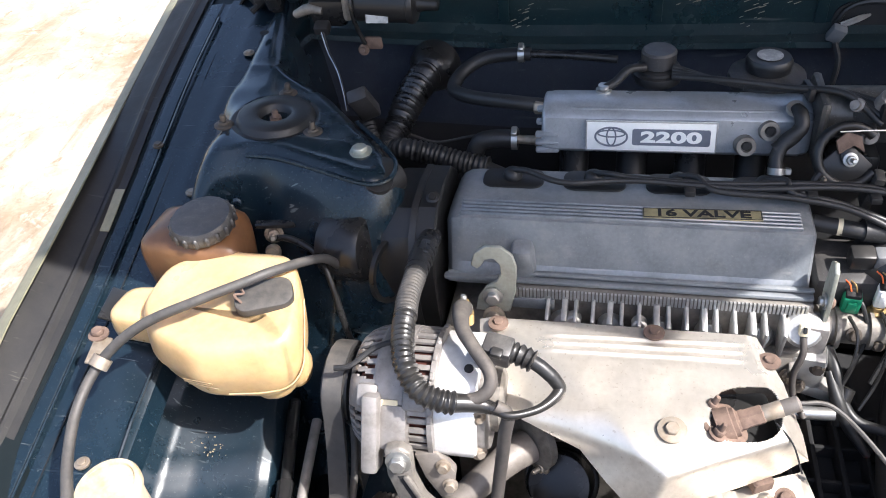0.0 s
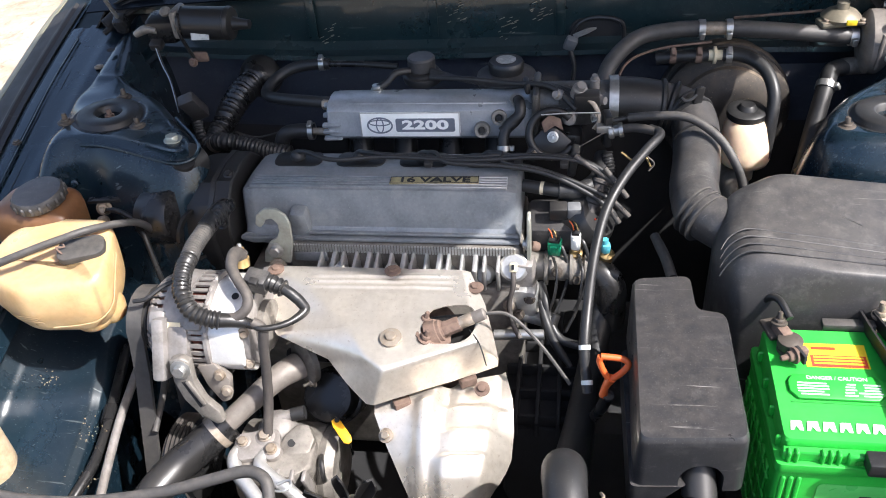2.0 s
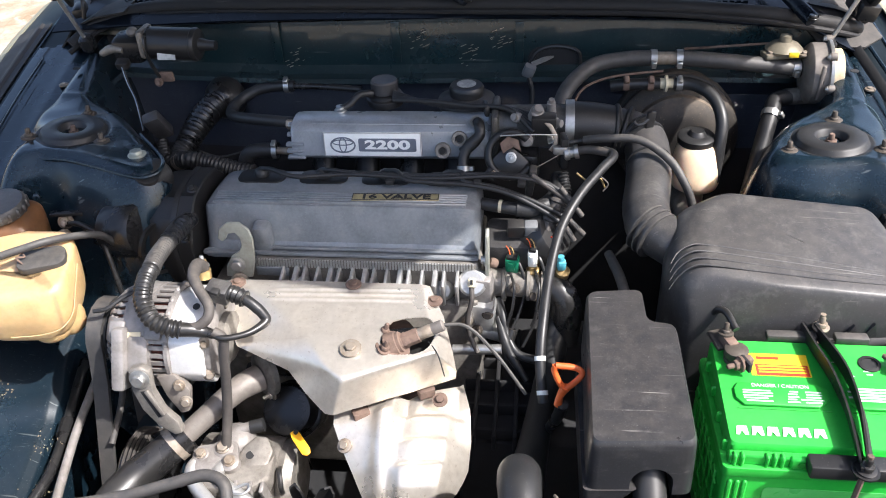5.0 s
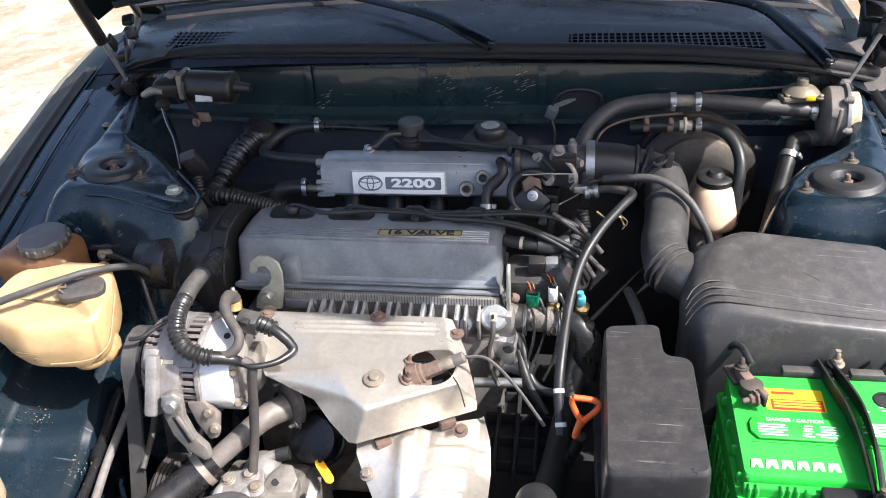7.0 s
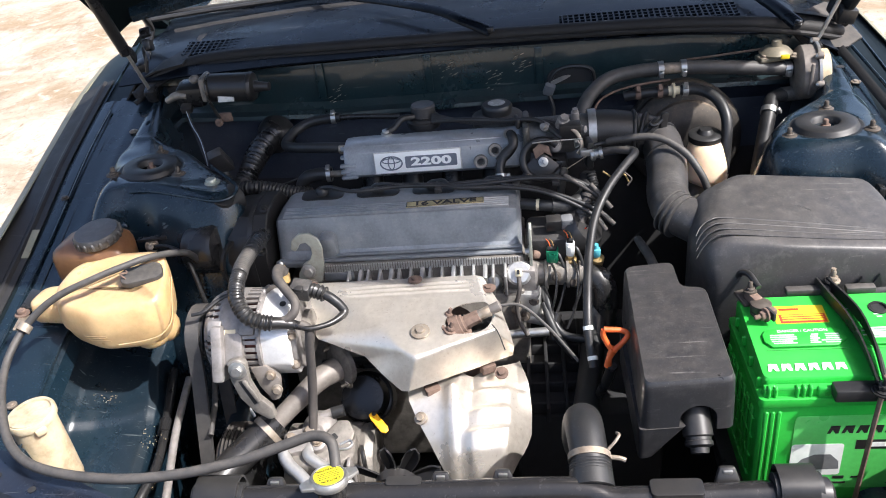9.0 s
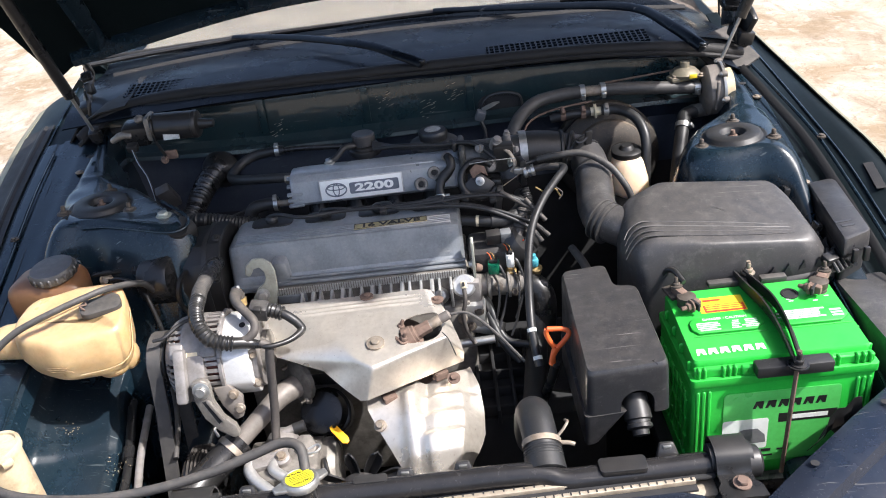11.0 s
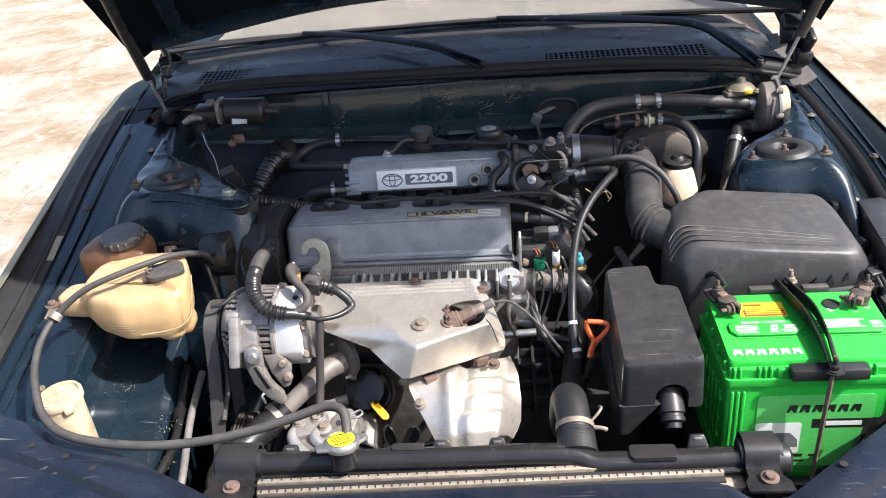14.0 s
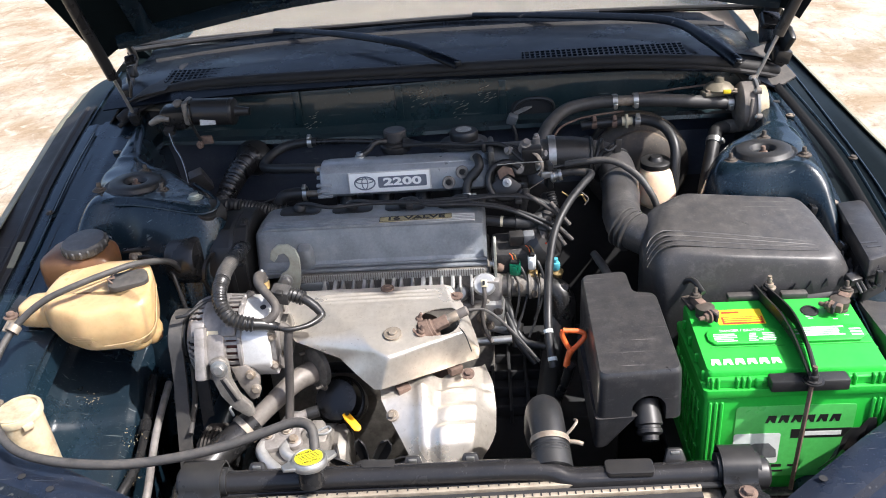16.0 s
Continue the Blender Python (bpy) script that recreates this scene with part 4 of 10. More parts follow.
part("trunk_lid", sheet(rows_smooth(rows, 3), 16, 0.004), PAINT_OUT, car, "dark green boot lid", 50)
part("rear_bumper", tube([(-0.82, 4.55, 0.48), (-0.6, 4.76, 0.48), (0, 4.80, 0.48), (0.6, 4.76, 0.48), (0.82, 4.55, 0.48)], 0.085, 12, 6, flat=1.4), PAINT_OUT, car, "dark rear bumper", 60)
for s in (-1, 1):
    part("tail_lamp", rbox((0.30, 0.05, 0.13), pose(s * 0.62, 4.715, 0.78, 0, 0, -s * 10), 0.015), RED, car, "red tail lamp")
part("front_grille", rbox((0.70, 0.03, 0.10), Matrix.Translation((0, 0.115, 0.62)), 0.01), PLASTIC_SATIN, car, "black front grille")
for k in range(4):
    part("grille_bar", rbox((0.68, 0.012, 0.008), Matrix.Translation((0, 0.098, 0.585 + 0.024 * k)), 0.003), PLASTIC_SATIN, car)
# unseen panel added so no lit ground shows and the bay stays dark
part("undertray", rbox((1.50, 1.25, 0.02), Matrix.Translation((0, 0.80, 0.27)), 0.004), DARK, car, "unseen dark panel added to close the bay from below")
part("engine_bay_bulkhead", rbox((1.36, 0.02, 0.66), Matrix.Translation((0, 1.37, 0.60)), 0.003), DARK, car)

# front panel above the grille
inner = [(-0.72, 0.520), (-0.690, 0.503), (-0.625, 0.479), (-0.529, 0.439), (-0.441, 0.395), (-0.364, 0.352), (-0.30, 0.314), (-0.262, 0.322), (0.05, 0.337), (0.320, 0.340), (0.350, 0.306), (0.392, 0.312), (0.440, 0.352), (0.552, 0.440), (0.640, 0.505), (0.72, 0.560)]
rows = []
for off, dz in ((0.0, -0.09), (0.0, -0.012), (0.004, -0.002), (0.012, 0.0), (0.05, 0.004), (0.062, 0.002), (0.070, -0.010), (0.11, -0.014), (0.14, -0.03), (0.15, -0.12)):
    rows.append([(x * (1 + 0.25 * off), y - off, 0.700 + dz) for x, y in inner])
panel = part("radiator_support", sheet(rows, 52, 0.002), PAINT_NAVY, car, "glossy dark blue radiator support panel with small holes", 30)
for x, y in ((-0.61, 0.425), (-0.55, 0.40), (-0.50, 0.375), (0.30, 0.266), (0.345, 0.262), (0.47, 0.355), (0.60, 0.450)):
    part("panel_hole", lathe([(0.0052, 0.0), (0.0052, 0.0008), (0.0003, 0.0008)], Matrix.Translation((x, y, 0.7045)), 14), DARK, panel)
part("front_bumper", tube([(-0.87, 0.52, 0.52), (-0.78, 0.22, 0.52), (-0.5, 0.06, 0.52), (0, 0.02, 0.52), (0.5, 0.06, 0.52), (0.78, 0.22, 0.52), (0.87, 0.52, 0.52)], 0.075, 14, 6, flat=1.5), PAINT_OUT, car, "dark bumper", 60)
for s in (-1, 1):
    part("headlamp_housing", rbox((0.34, 0.14, 0.11), pose(s * 0.585, 0.30, 0.600, 0, 0, s * 38), 0.02), PLASTIC, car, "grey plastic headlamp housing")

# raised hood with its stays
HINGE, LIFT = Vector((0, 1.335, 1.040)), 44.0
up_hood = Matrix.Translation(HINGE) @ pose(0, 0, 0, -LIFT, 0, 0)
rows, under = [], []
for k in range(13):
    f = k / 12
    y = -1.06 * f
    w = 0.728 - 0.10 * max(0, f - 0.6) ** 1.3
    row = []
    for q in (-1, -0.96, -0.85, -0.6, -0.3, 0, 0.3, 0.6, 0.85, 0.96, 1):
        edge = -0.022 if abs(q) > 0.98 else (-0.006 if abs(q) > 0.9 else 0.0)
        row.append(up_hood @ Vector((q * (w + 0.02 * f * (q > 0)), y - 0.10 * (1 - q * q) * f * f - 0.020 * (1 - q * q) * (1 - f) ** 2 - 0.045 * max(0.0, q) ** 3 * f * f, 0.06 * (1 - q * q) + 0.042 * (1 - abs(q) ** 3) * (1 - f) ** 3 + edge - 0.05 * f * f)))
    rows.append(row)
hood = part("hood", sheet(rows, 40, 0.003), PAINT_OUT, car, "raised dark green hood", 60)
bm = bmesh.new()
for q in (-0.62, -0.31, 0.0, 0.31, 0.62):
    grow(bm, tube([up_hood @ Vector((q, -0.03 - 0.020 * (1 - (q / 0.728) ** 2), 0.06 * (1 - (q / 0.765) ** 2) + 0.038 * (1 - abs(q / 0.728) ** 3) - 0.014)), up_hood @ Vector((q * 0.9, -0.5, 0.06 * (1 - (q / 0.765) ** 2) - 0.026)), up_hood @ Vector((q * 0.8, -1.0, 0.06 * (1 - (q / 0.765) ** 2) - 0.06))], 0.022, 8, 6, flat=0.6))
for y in (-0.03, -0.5, -1.0):
    grow(bm, tube([up_hood @ Vector((x, y - (0.020 * (1 - (x / 0.728) ** 2) if y > -0.1 else 0.0), 0.06 * (1 - (x / 0.765) ** 2) + (0.038 * (1 - abs(x / 0.728) ** 3) if y > -0.1 else 0.0) - 0.014 - 0.045 * (y / 1.2) ** 2)) for x in (-0.68, -0.3, 0, 0.3, 0.68)], 0.024, 8, 6, flat=0.6))
part("hood_inner_frame", bm, PAINT, hood, "stamped inner hood frame")
for s in (-1, 1):
    foot, head = (Vector((-0.658, 1.250, 0.924)), Vector((-0.681, 1.098, 1.270))) if s < 0 else (Vector((0.623, 1.240, 0.922)), Vector((0.706, 1.219, 1.150)))
    way = (head - foot).normalized()
    stay = part("hood_stay", tube([foot + way * 0.10, head], 0.0115, 14, 3), BLACK_STEEL, hood, "black gas strut holding the hood")
    part("stay_rod", tube([foot, foot + way * 0.105], 0.0036, 10, 2), STEEL, stay, "thin steel piston rod")
    part("stay_foot", rbox((0.022, 0.026, 0.03), along(foot - way * 0.008, way), 0.005), BLACK_STEEL, stay)
    hinge = part("hood_hinge", tube([(s * 0.70, 1.33, 0.925), (s * 0.715, 1.40, 0.955), (s * 0.71, 1.44, 1.00), (s * 0.70, 1.38, 1.06)], 0.018, 10, 6, flat=0.4), BLACK_STEEL, car, "black hood hinge arm")
    for q, size, turn in (((s * 0.690, 1.315, 0.958), (0.034, 0.060, 0.030), 12), ((s * 0.680, 1.345, 0.990), (0.026, 0.050, 0.040), -20), ((s * 0.698, 1.300, 0.985), (0.014, 0.040, 0.050), 30), ((s * 0.672, 1.330, 1.020), (0.040, 0.036, 0.018), 40)):
        part("hinge_plate", rbox([c * (0.62 if s < 0 else 1.0) for c in size], pose(*q, turn, 10 * s, 8), 0.005), BLACK_STEEL, hinge, "bent black hinge plate")
    part("hinge_link", tube([(s * 0.676, 1.296, 0.948), (s * 0.672, 1.300, 0.975), (s * 0.680, 1.316, 0.992)], 0.004, 8, 4), BLACK_STEEL, hinge)
    part("hinge_bolt", bolt((s * 0.70, 1.345, 0.935), (0, -0.3, 1), 0.006, 0.006), BOLT, hinge)


# ---- radiator ----
radiator = thing("radiator", (0, 0.39, 0.30), "black radiator with tan dusty core and top tank", "radiator")
tank = [(-0.285, 0.392, 0.690), (-0.15, 0.393, 0.692), (0.0, 0.394, 0.693), (0.10, 0.395, 0.694), (0.145, 0.394, 0.692), (0.170, 0.388, 0.685), (0.21, 0.388, 0.684), (0.36, 0.391, 0.686)]
part("top_tank", tube(tank, 0.0155, 16, 6), TANK_BLACK, radiator, "glossy black upper tank")
part("tank_flange", tube([(x, y - 0.006 + 0.006 * (x > 0.12), z - 0.013) for x, y, z in tank], 0.012, 12, 6, flat=0.8), TANK_BLACK, radiator)
for y0, y1, z, x0, x1, wide, pitch in ((0.3615, 0.3835, 0.684, -0.272, 0.356, 0.0085, 0.0128), (0.3430, 0.3655, 0.683, -0.268, 0.330, 0.0070, 0.0105)):
    seam_m = axes(((x0 + x1) / 2, (y0 + y1) / 2, z), (x1 - x0, y1 - y0, 0.001), (0, 1, 0))
    seam = part("crimped_seam", rbox((x1 - x0, wide, 0.010), seam_m, 0.0015), FIN, radiator, "crimped tan header seam")
    bm = bmesh.new()
    n = int((x1 - x0) / pitch)
    for k in range(n):
        grow(bm, rbox((0.0020, 0.0045, 0.0012), seam_m @ Matrix.Translation((-(x1 - x0) / 2 + (k + 0.5) * (x1 - x0) / n, 0.0022 if wide > 0.008 else 0.0, 0.0050)), 0))
    part("crimp_notch", bm, DARK, seam, kind="stuff")
    part("seam_gap", rbox((x1 - x0, 0.010, 0.004), seam_m @ Matrix.Translation((0, -0.009, -0.002)), 0.001), DARK, seam, "dark gap below the seam")
part("core", rbox((0.64, 0.036, 0.36), Matrix.Translation((0.04, 0.371, 0.49)), 0.003), FIN, radiator, "finned core")
part("side_tank", rbox((0.03, 0.05, 0.36), Matrix.Translation((-0.285, 0.37, 0.49)), 0.006), PLASTIC_SATIN, radiator)
part("side_tank", rbox((0.03, 0.05, 0.36), Matrix.Translation((0.365, 0.37, 0.49)), 0.006), PLASTIC_SATIN, radiator)
cap_m = pose(-0.156, 0.378, 0.726, -8, 4, 28) @ Matrix.Diagonal((0.82, 0.82, 0.82, 1))
neck = part("filler_neck", lathe([(0.020, -0.03), (0.020, 0.0), (0.026, 0.002), (0.026, 0.006)], cap_m, 24), BLACK_STEEL, radiator)
cap = part("radiator_cap", lathe([(0.027, 0.004), (0.0285, 0.007), (0.0285, 0.014), (0.026, 0.018), (0.024, 0.018), (0.0235, 0.0170), (0.001, 0.0172)], cap_m, 32), STEEL, radiator, "steel radiator cap with yellow warning disc")
for q in (-1, 1):
    part("cap_ear", prism([(q * 0.020, -0.016), (q * 0.043, -0.006), (q * 0.043, 0.006), (q * 0.020, 0.016)], 0.007, 0.014, cap_m, 0.002), STEEL, cap)

part("warning_disc", lathe([(0.0215, 0.0172), (0.0215, 0.0182), (0.0005, 0.0184)], cap_m, 32), YELLOW_GREEN, cap, "yellow warning disc")
print_m = cap_m @ Matrix.Translation((0, 0, 0.0183)) @ pose(0, 0, 0, 0, 0, 180)
for k in range(4):
    part("warning_print", bars([(0, 0.0060 - 0.0040 * k, 0.034 - 0.002 * abs(k - 1.5), 0.0014)], print_m), INK, cap)
part("warning_heading", lettering("CAUTION", 0.0062, print_m @ pose(0, 0.0128, 0.0003), 0.0002, bold=0.0002), INK, cap, "black printed heading")
part("warning_heading", lettering("ATTENTION", 0.0056, print_m @ pose(0, -0.0132, 0.0003), 0.0002, bold=0.0002), INK, cap, "black printed heading")
for x, y in ((-0.03, 0.416), (0.045, 0.418), (0.306, 0.416), (-0.235, 0.412)):
    lug = part("fan_clip", prism([(-0.016, -0.012), (0.016, -0.012), (0.009, 0.010), (-0.009, 0.010)], 0, 0.010, pose(x, y, 0.694, 60, 0, 0), 0.003), PLASTIC_SATIN, radiator, "black fan shroud clip")
    part("clip_steel", rbox((0.011, 0.004, 0.006), Matrix.Translation((x, y - 0.006, 0.702)), 0.001), STEEL, lug)
part("tank_pad", prism(rounded(0.215, 0.275, 0.376, 0.402, 0.006), 0.694, 0.7025, None, 0.002), PLASTIC_SATIN, radiator)
part("tank_pad", prism(rounded(-0.095, -0.052, 0.392, 0.406, 0.004), 0.702, 0.710, None, 0.002), PLASTIC_SATIN, radiator)
part("tank_end", lathe([(0.022, -0.006), (0.023, 0.0), (0.020, 0.022), (0.015, 0.026), (0.0005, 0.026)], axes((0.392, 0.390, 0.684), (0, 1, 0), (0, 0, 1)), 24), PLASTIC_SATIN, radiator)


def radiator_bracket(x, wide, label):
    """A black steel strap over the tank, bolted to the panel in front of it."""
    br = thing("radiator_bracket", (x, 0.34, 0.69), label, "bracket", "radiator brackets")
    prof = [(0.420, 0.680), (0.418, 0.702), (0.410, 0.713), (0.392, 0.715), (0.376, 0.708), (0.368, 0.692), (0.360, 0.689), (0.322, 0.694)]
    line = spline([(x, a, b) for a, b in prof], 4)
    rows = [[(p.x - wide - (0.006 if p.y < 0.350 else 0), p.y, p.z), (p.x + wide + (0.006 if p.y < 0.350 else 0), p.y, p.z)] for p in line]
    part("strap", sheet(rows, 6, 0.003), BLACK_STEEL, br)
    part("bushing", tube([(x - wide - 0.004, 0.393, 0.692), (x + wide + 0.006, 0.393, 0.692)], 0.0185, 20, 2), RUBBER, br, "black rubber bushing")
    part("bracket_bolt", bolt((x + 0.002, 0.345, 0.694), (0, -0.1, 1), 0.0075, 0.007, 1.5), RUST, br, "rusty bracket bolt")
    return br


radiator_bracket(0.378, 0.021, "black steel radiator bracket with a rusty bolt")
radiator_bracket(-0.303, 0.027, "wide black steel radiator bracket beside the filler cap")

# ---- engine ----
engine = thing("engine", (-0.12, 0.95, 0.30), "four-cylinder petrol engine with grey ribbed valve cover", "engine")
part("engine_block", rbox((0.42, 0.24, 0.36), Matrix.Translation((-0.13, 0.95, 0.50)), 0.012), ALU_DULL, engine, "cast engine block")
PROFILE = [(1.010, 0.728), (1.004, 0.790), (0.992, 0.806), (0.955, 0.811), (0.945, 0.8115), (0.889, 0.8115), (0.884, 0.810), (0.8735, 0.775), (0.869, 0.757), (0.863, 0.750), (0.861, 0.744), (0.861, 0.730)]
X0, X1 = -0.337, 0.075
rings = []
for x, inset in ((X0, 0.016), (X0 + 0.003, 0.009), (X0 + 0.008, 0.004), (X0 + 0.016, 0.001), (X0 + 0.026, 0.0), (-0.12, 0.0), (X1 - 0.026, 0.0), (X1 - 0.014, 0.001), (X1 - 0.006, 0.004), (X1 - 0.002, 0.009), (X1, 0.016)):
    rings.append([(x, y + (inset if y < 0.93 else -inset), max(0.728, z - inset)) for y, z in PROFILE])
cover = part("valve_cover", loft(rings), COVER, engine, "grey ribbed cast valve cover", 25)
for k in range(5):
    part("cover_rib", rbox((X1 - X0 - 0.036, 0.0034, 0.0058), Matrix.Translation(((X0 + X1) / 2, 0.889 + 0.0065 * k, 0.8125)), 0.0012, 1), COVER, cover)
for y, z, deep, tall in ((0.8605, 0.7515, 0.007, 0.0045), (0.8575, 0.7445, 0.012, 0.0055)):
    part("cover_lip", rbox((X1 - X0 - 0.085, deep, tall), Matrix.Translation((-0.088, y, z)), 0.002), COVER, cover, "lower lip of the cover")
    part("cover_lip", tube([(-0.248, y, z), (-0.262, y + 0.001, z - 0.001), (-0.275, y + 0.003, z - 0.006), (-0.290, y + 0.003, z - 0.008), (-0.332, y + 0.003, z - 0.008)], tall * 0.6, 10, 5), COVER, cover)
part("cover_lip", rbox((0.095, 0.010, 0.007), Matrix.Translation((-0.290, 0.8600, 0.741)), 0.003), COVER, cover)
part("cover_boss", rbox((0.034, 0.034, 0.046), pose(-0.244, 0.870, 0.766, 12, 0, 0), 0.007, 2, 0.72), COVER, cover)
for k, x in enumerate((-0.262, -0.165, -0.068, 0.029)):
    well = part("plug_well", prism(rounded(x - 0.040, x + 0.034, 0.945, 0.985, 0.014), 0.8075, 0.8135, None, 0.0015), COVER_DARK, cover, "dark spark plug well")
    part("plug_boot", lathe([(0.011, 0.0), (0.012, 0.005), (0.010, 0.010), (0.006, 0.013), (0.0005, 0.014)], Matrix.Translation((x - 0.004, 0.966, 0.8125)), 20), RUBBER, well, "rubber spark plug boot")
badge_m = axes((-0.0475, 0.9035, 0.8155), (1, 0.03, 0), (0, 0.96, 0.05))
badge = part("badge", rbox((0.128, 0.0165, 0.0022), badge_m, 0.0006, 1), GOLD, cover, "gilt engine badge with black lettering")
part("badge_rim", bars([(0, 0.0077, 0.127, 0.0010), (0, -0.0077, 0.127, 0.0010), (-0.063, 0, 0.0010, 0.0160), (0.063, 0, 0.0010, 0.0160)], badge_m @ Matrix.Translation((0, 0, 0.0011))), INK, badge)
part("badge_lettering", lettering("16 VALVE", 0.0155, badge_m @ pose(0, -0.0002, 0.0014) @ Matrix.Diagonal((1.62, 1.0, 1, 1)), 0.0004, bold=0.0004), INK, badge, "black lettering")

# cylinder head below the cover
head = part("cylinder_head", rbox((0.345, 0.15, 0.115), Matrix.Translation((-0.093, 0.925, 0.672)), 0.004), ALU_DULL, engine, "cast aluminium cylinder head")
part("gasket_band", rbox((0.332, 0.010, 0.013), Matrix.Translation((-0.090, 0.852, 0.7335)), 0.002), ALU_DULL, head)
bm = bmesh.new()
for k in range(78):
    grow(bm, rbox((0.0026, 0.004, 0.012), Matrix.Translation((-0.253 + 0.00418 * k, 0.8465, 0.7335)), 0))
part("serration", bm, ALU, head, kind="stuff")
for k in range(16):
    x = -0.212 + 0.0172 * k
    part("casting_fin", rbox((0.0046 + 0.0022 * (k % 3 == 1), 0.034, 0.046), pose(x + 0.0025 * math.sin(2.1 * k), 0.838, 0.7035, 14, 0, 0), 0.0018), ALU, head)
for x in (-0.182, -0.108):
    part("fin_boss", lathe([(0.009, -0.012), (0.009, 0.004), (0.007, 0.006), (0.0005, 0.006)], along((x, 0.826, 0.712), (0, -1, 0.35)), 18), ALU, head)
for k in range(5):
    part("port_web", lathe([(0.016, -0.02), (0.015, 0.0), (0.010, 0.006), (0.0005, 0.007)], along((-0.195 + 0.055 * k, 0.842, 0.695), (0, -0.8, 0.5)), 18), ALU, head)
part("head_side_rib", rbox((0.05, 0.006, 0.016), Matrix.Translation((-0.230, 0.846, 0.719)), 0.002), COVER, head)

# timing cover at the pulley end
ring = [(0.862, 0.60), (0.842, 0.70), (0.838, 0.76), (0.855, 0.80), (0.885, 0.822), (0.93, 0.826), (0.975, 0.820), (1.005, 0.795), (1.02, 0.74), (1.015, 0.60)]
rings = [[(x, 0.93 + (y - 0.93) * f, 0.72 + (z - 0.72) * f) for y, z in ring] for x, f in ((-0.418, 0.84), (-0.412, 0.93), (-0.400, 0.96), (-0.372, 0.965), (-0.370, 1.0), (-0.345, 1.0), (-0.343, 0.97))]
timing = part("timing_cover", loft(rings), COVER_DARK, engine, "black timing belt cover", 30)
part("cover_seam", loft([[(x, 0.93 + (y - 0.93) * 1.012, 0.72 + (z - 0.72) * 1.012) for y, z in ring] for x in (-0.374, -0.366)]), RUBBER, timing)
for y, z in ((0.842, 0.775), (0.90, 0.825)):
    part("cover_bolt", bolt((-0.352, y, z), (0, -0.5, 0.8), 0.005, 0.005), BLACK_STEEL, timing)

# lifting hook
hk = [(-0.305, 0.0), (-0.265, 0.0), (-0.258, 0.03), (-0.257, 0.062), (-0.262, 0.078), (-0.275, 0.088), (-0.292, 0.088), (-0.305, 0.078), (-0.309, 0.062), (-0.302, 0.057), (-0.297, 0.062), (-0.293, 0.070),
      (-0.283, 0.072), (-0.276, 0.064), (-0.275, 0.052), (-0.280, 0.042), (-0.292, 0.034), (-0.302, 0.018)]
hook = part("lifting_hook", prism(hk, -0.0025, 0.0025, axes((0.011, 0.826, 0.722), (1, 0, 0), (0, 0.12, 1)), 0.001, 1), STEEL_GREEN, engine, "plated steel engine lifting hook")
part("hook_bolt", bolt((-0.273, 0.824, 0.745), (0, -1, 0.1), 0.0085, 0.009, 1.4), STEEL, hook)
part("hook_bolt", bolt((-0.272, 0.818, 0.719), (0, -1, 0.3), 0.0095, 0.010, 1.4), BOLT, hook)
hook2 = part("lifting_bracket", prism([(0.0, 0.0), (0.022, 0.0), (0.026, 0.05), (0.022, 0.085), (0.010, 0.092), (0.0, 0.085), (-0.004, 0.04)], -0.0025, 0.0025, axes((0.089, 0.845, 0.705), (0, 1, 0), (0, 0, 1)), 0.001, 1), STEEL_GREEN, engine, "plated lifting bracket")
part("bracket_bolt", bolt((0.086, 0.852, 0.745), (-1, 0, 0), 0.006, 0.006), STEEL, hook2)

# ---- heat shields ----
shield = thing("heat_shield", (-0.12, 0.70, 0.65), "stamped steel exhaust heat shield with rust spots", "heat shield")


def pressed(corners, down, across, passes, shape):
    """A grid of points between rows of corners, with softened creases and a pressed shape(x, y) added to its height."""
    lines = []
    for r in range(len(corners) - 1):
        for k in range(down[r] + (r == len(corners) - 2)):
            f = k / down[r]
            lines.append([Vector(p).lerp(Vector(q), f) for p, q in zip(corners[r], corners[r + 1])])
    pts = np.array([[line[n].lerp(line[n + 1], k / across[n]) for n in range(len(across)) for k in range(across[n])] + [line[-1]] for line in lines], dtype=float)
    for _ in range(passes):
        wide = np.pad(pts, ((1, 1), (1, 1), (0, 0)), mode="edge")
        soft = (wide[:-2, 1:-1] + wide[2:, 1:-1] + wide[1:-1, :-2] + wide[1:-1, 2:] + 2 * pts) / 6
        pts[1:-1, 1:-1] = soft[1:-1, 1:-1]
    return [[Vector((p[0], p[1], p[2] + shape(p[0], p[1]))) for p in row] for row in pts]


def top_ribs(x, y):
    fade = max(0.0, min(1.0, (x + 0.215) / 0.02)) * max(0.0, min(1.0, (0.0 - x) / 0.015))
    return fade * sum(0.0026 * math.exp(-((y - c - 0.03 * x) / 0.0028) ** 2) for c in (0.781, 0.770, 0.758)) + 0.0012 * noise.noise(Vector((x * 25, y * 25, 0)))


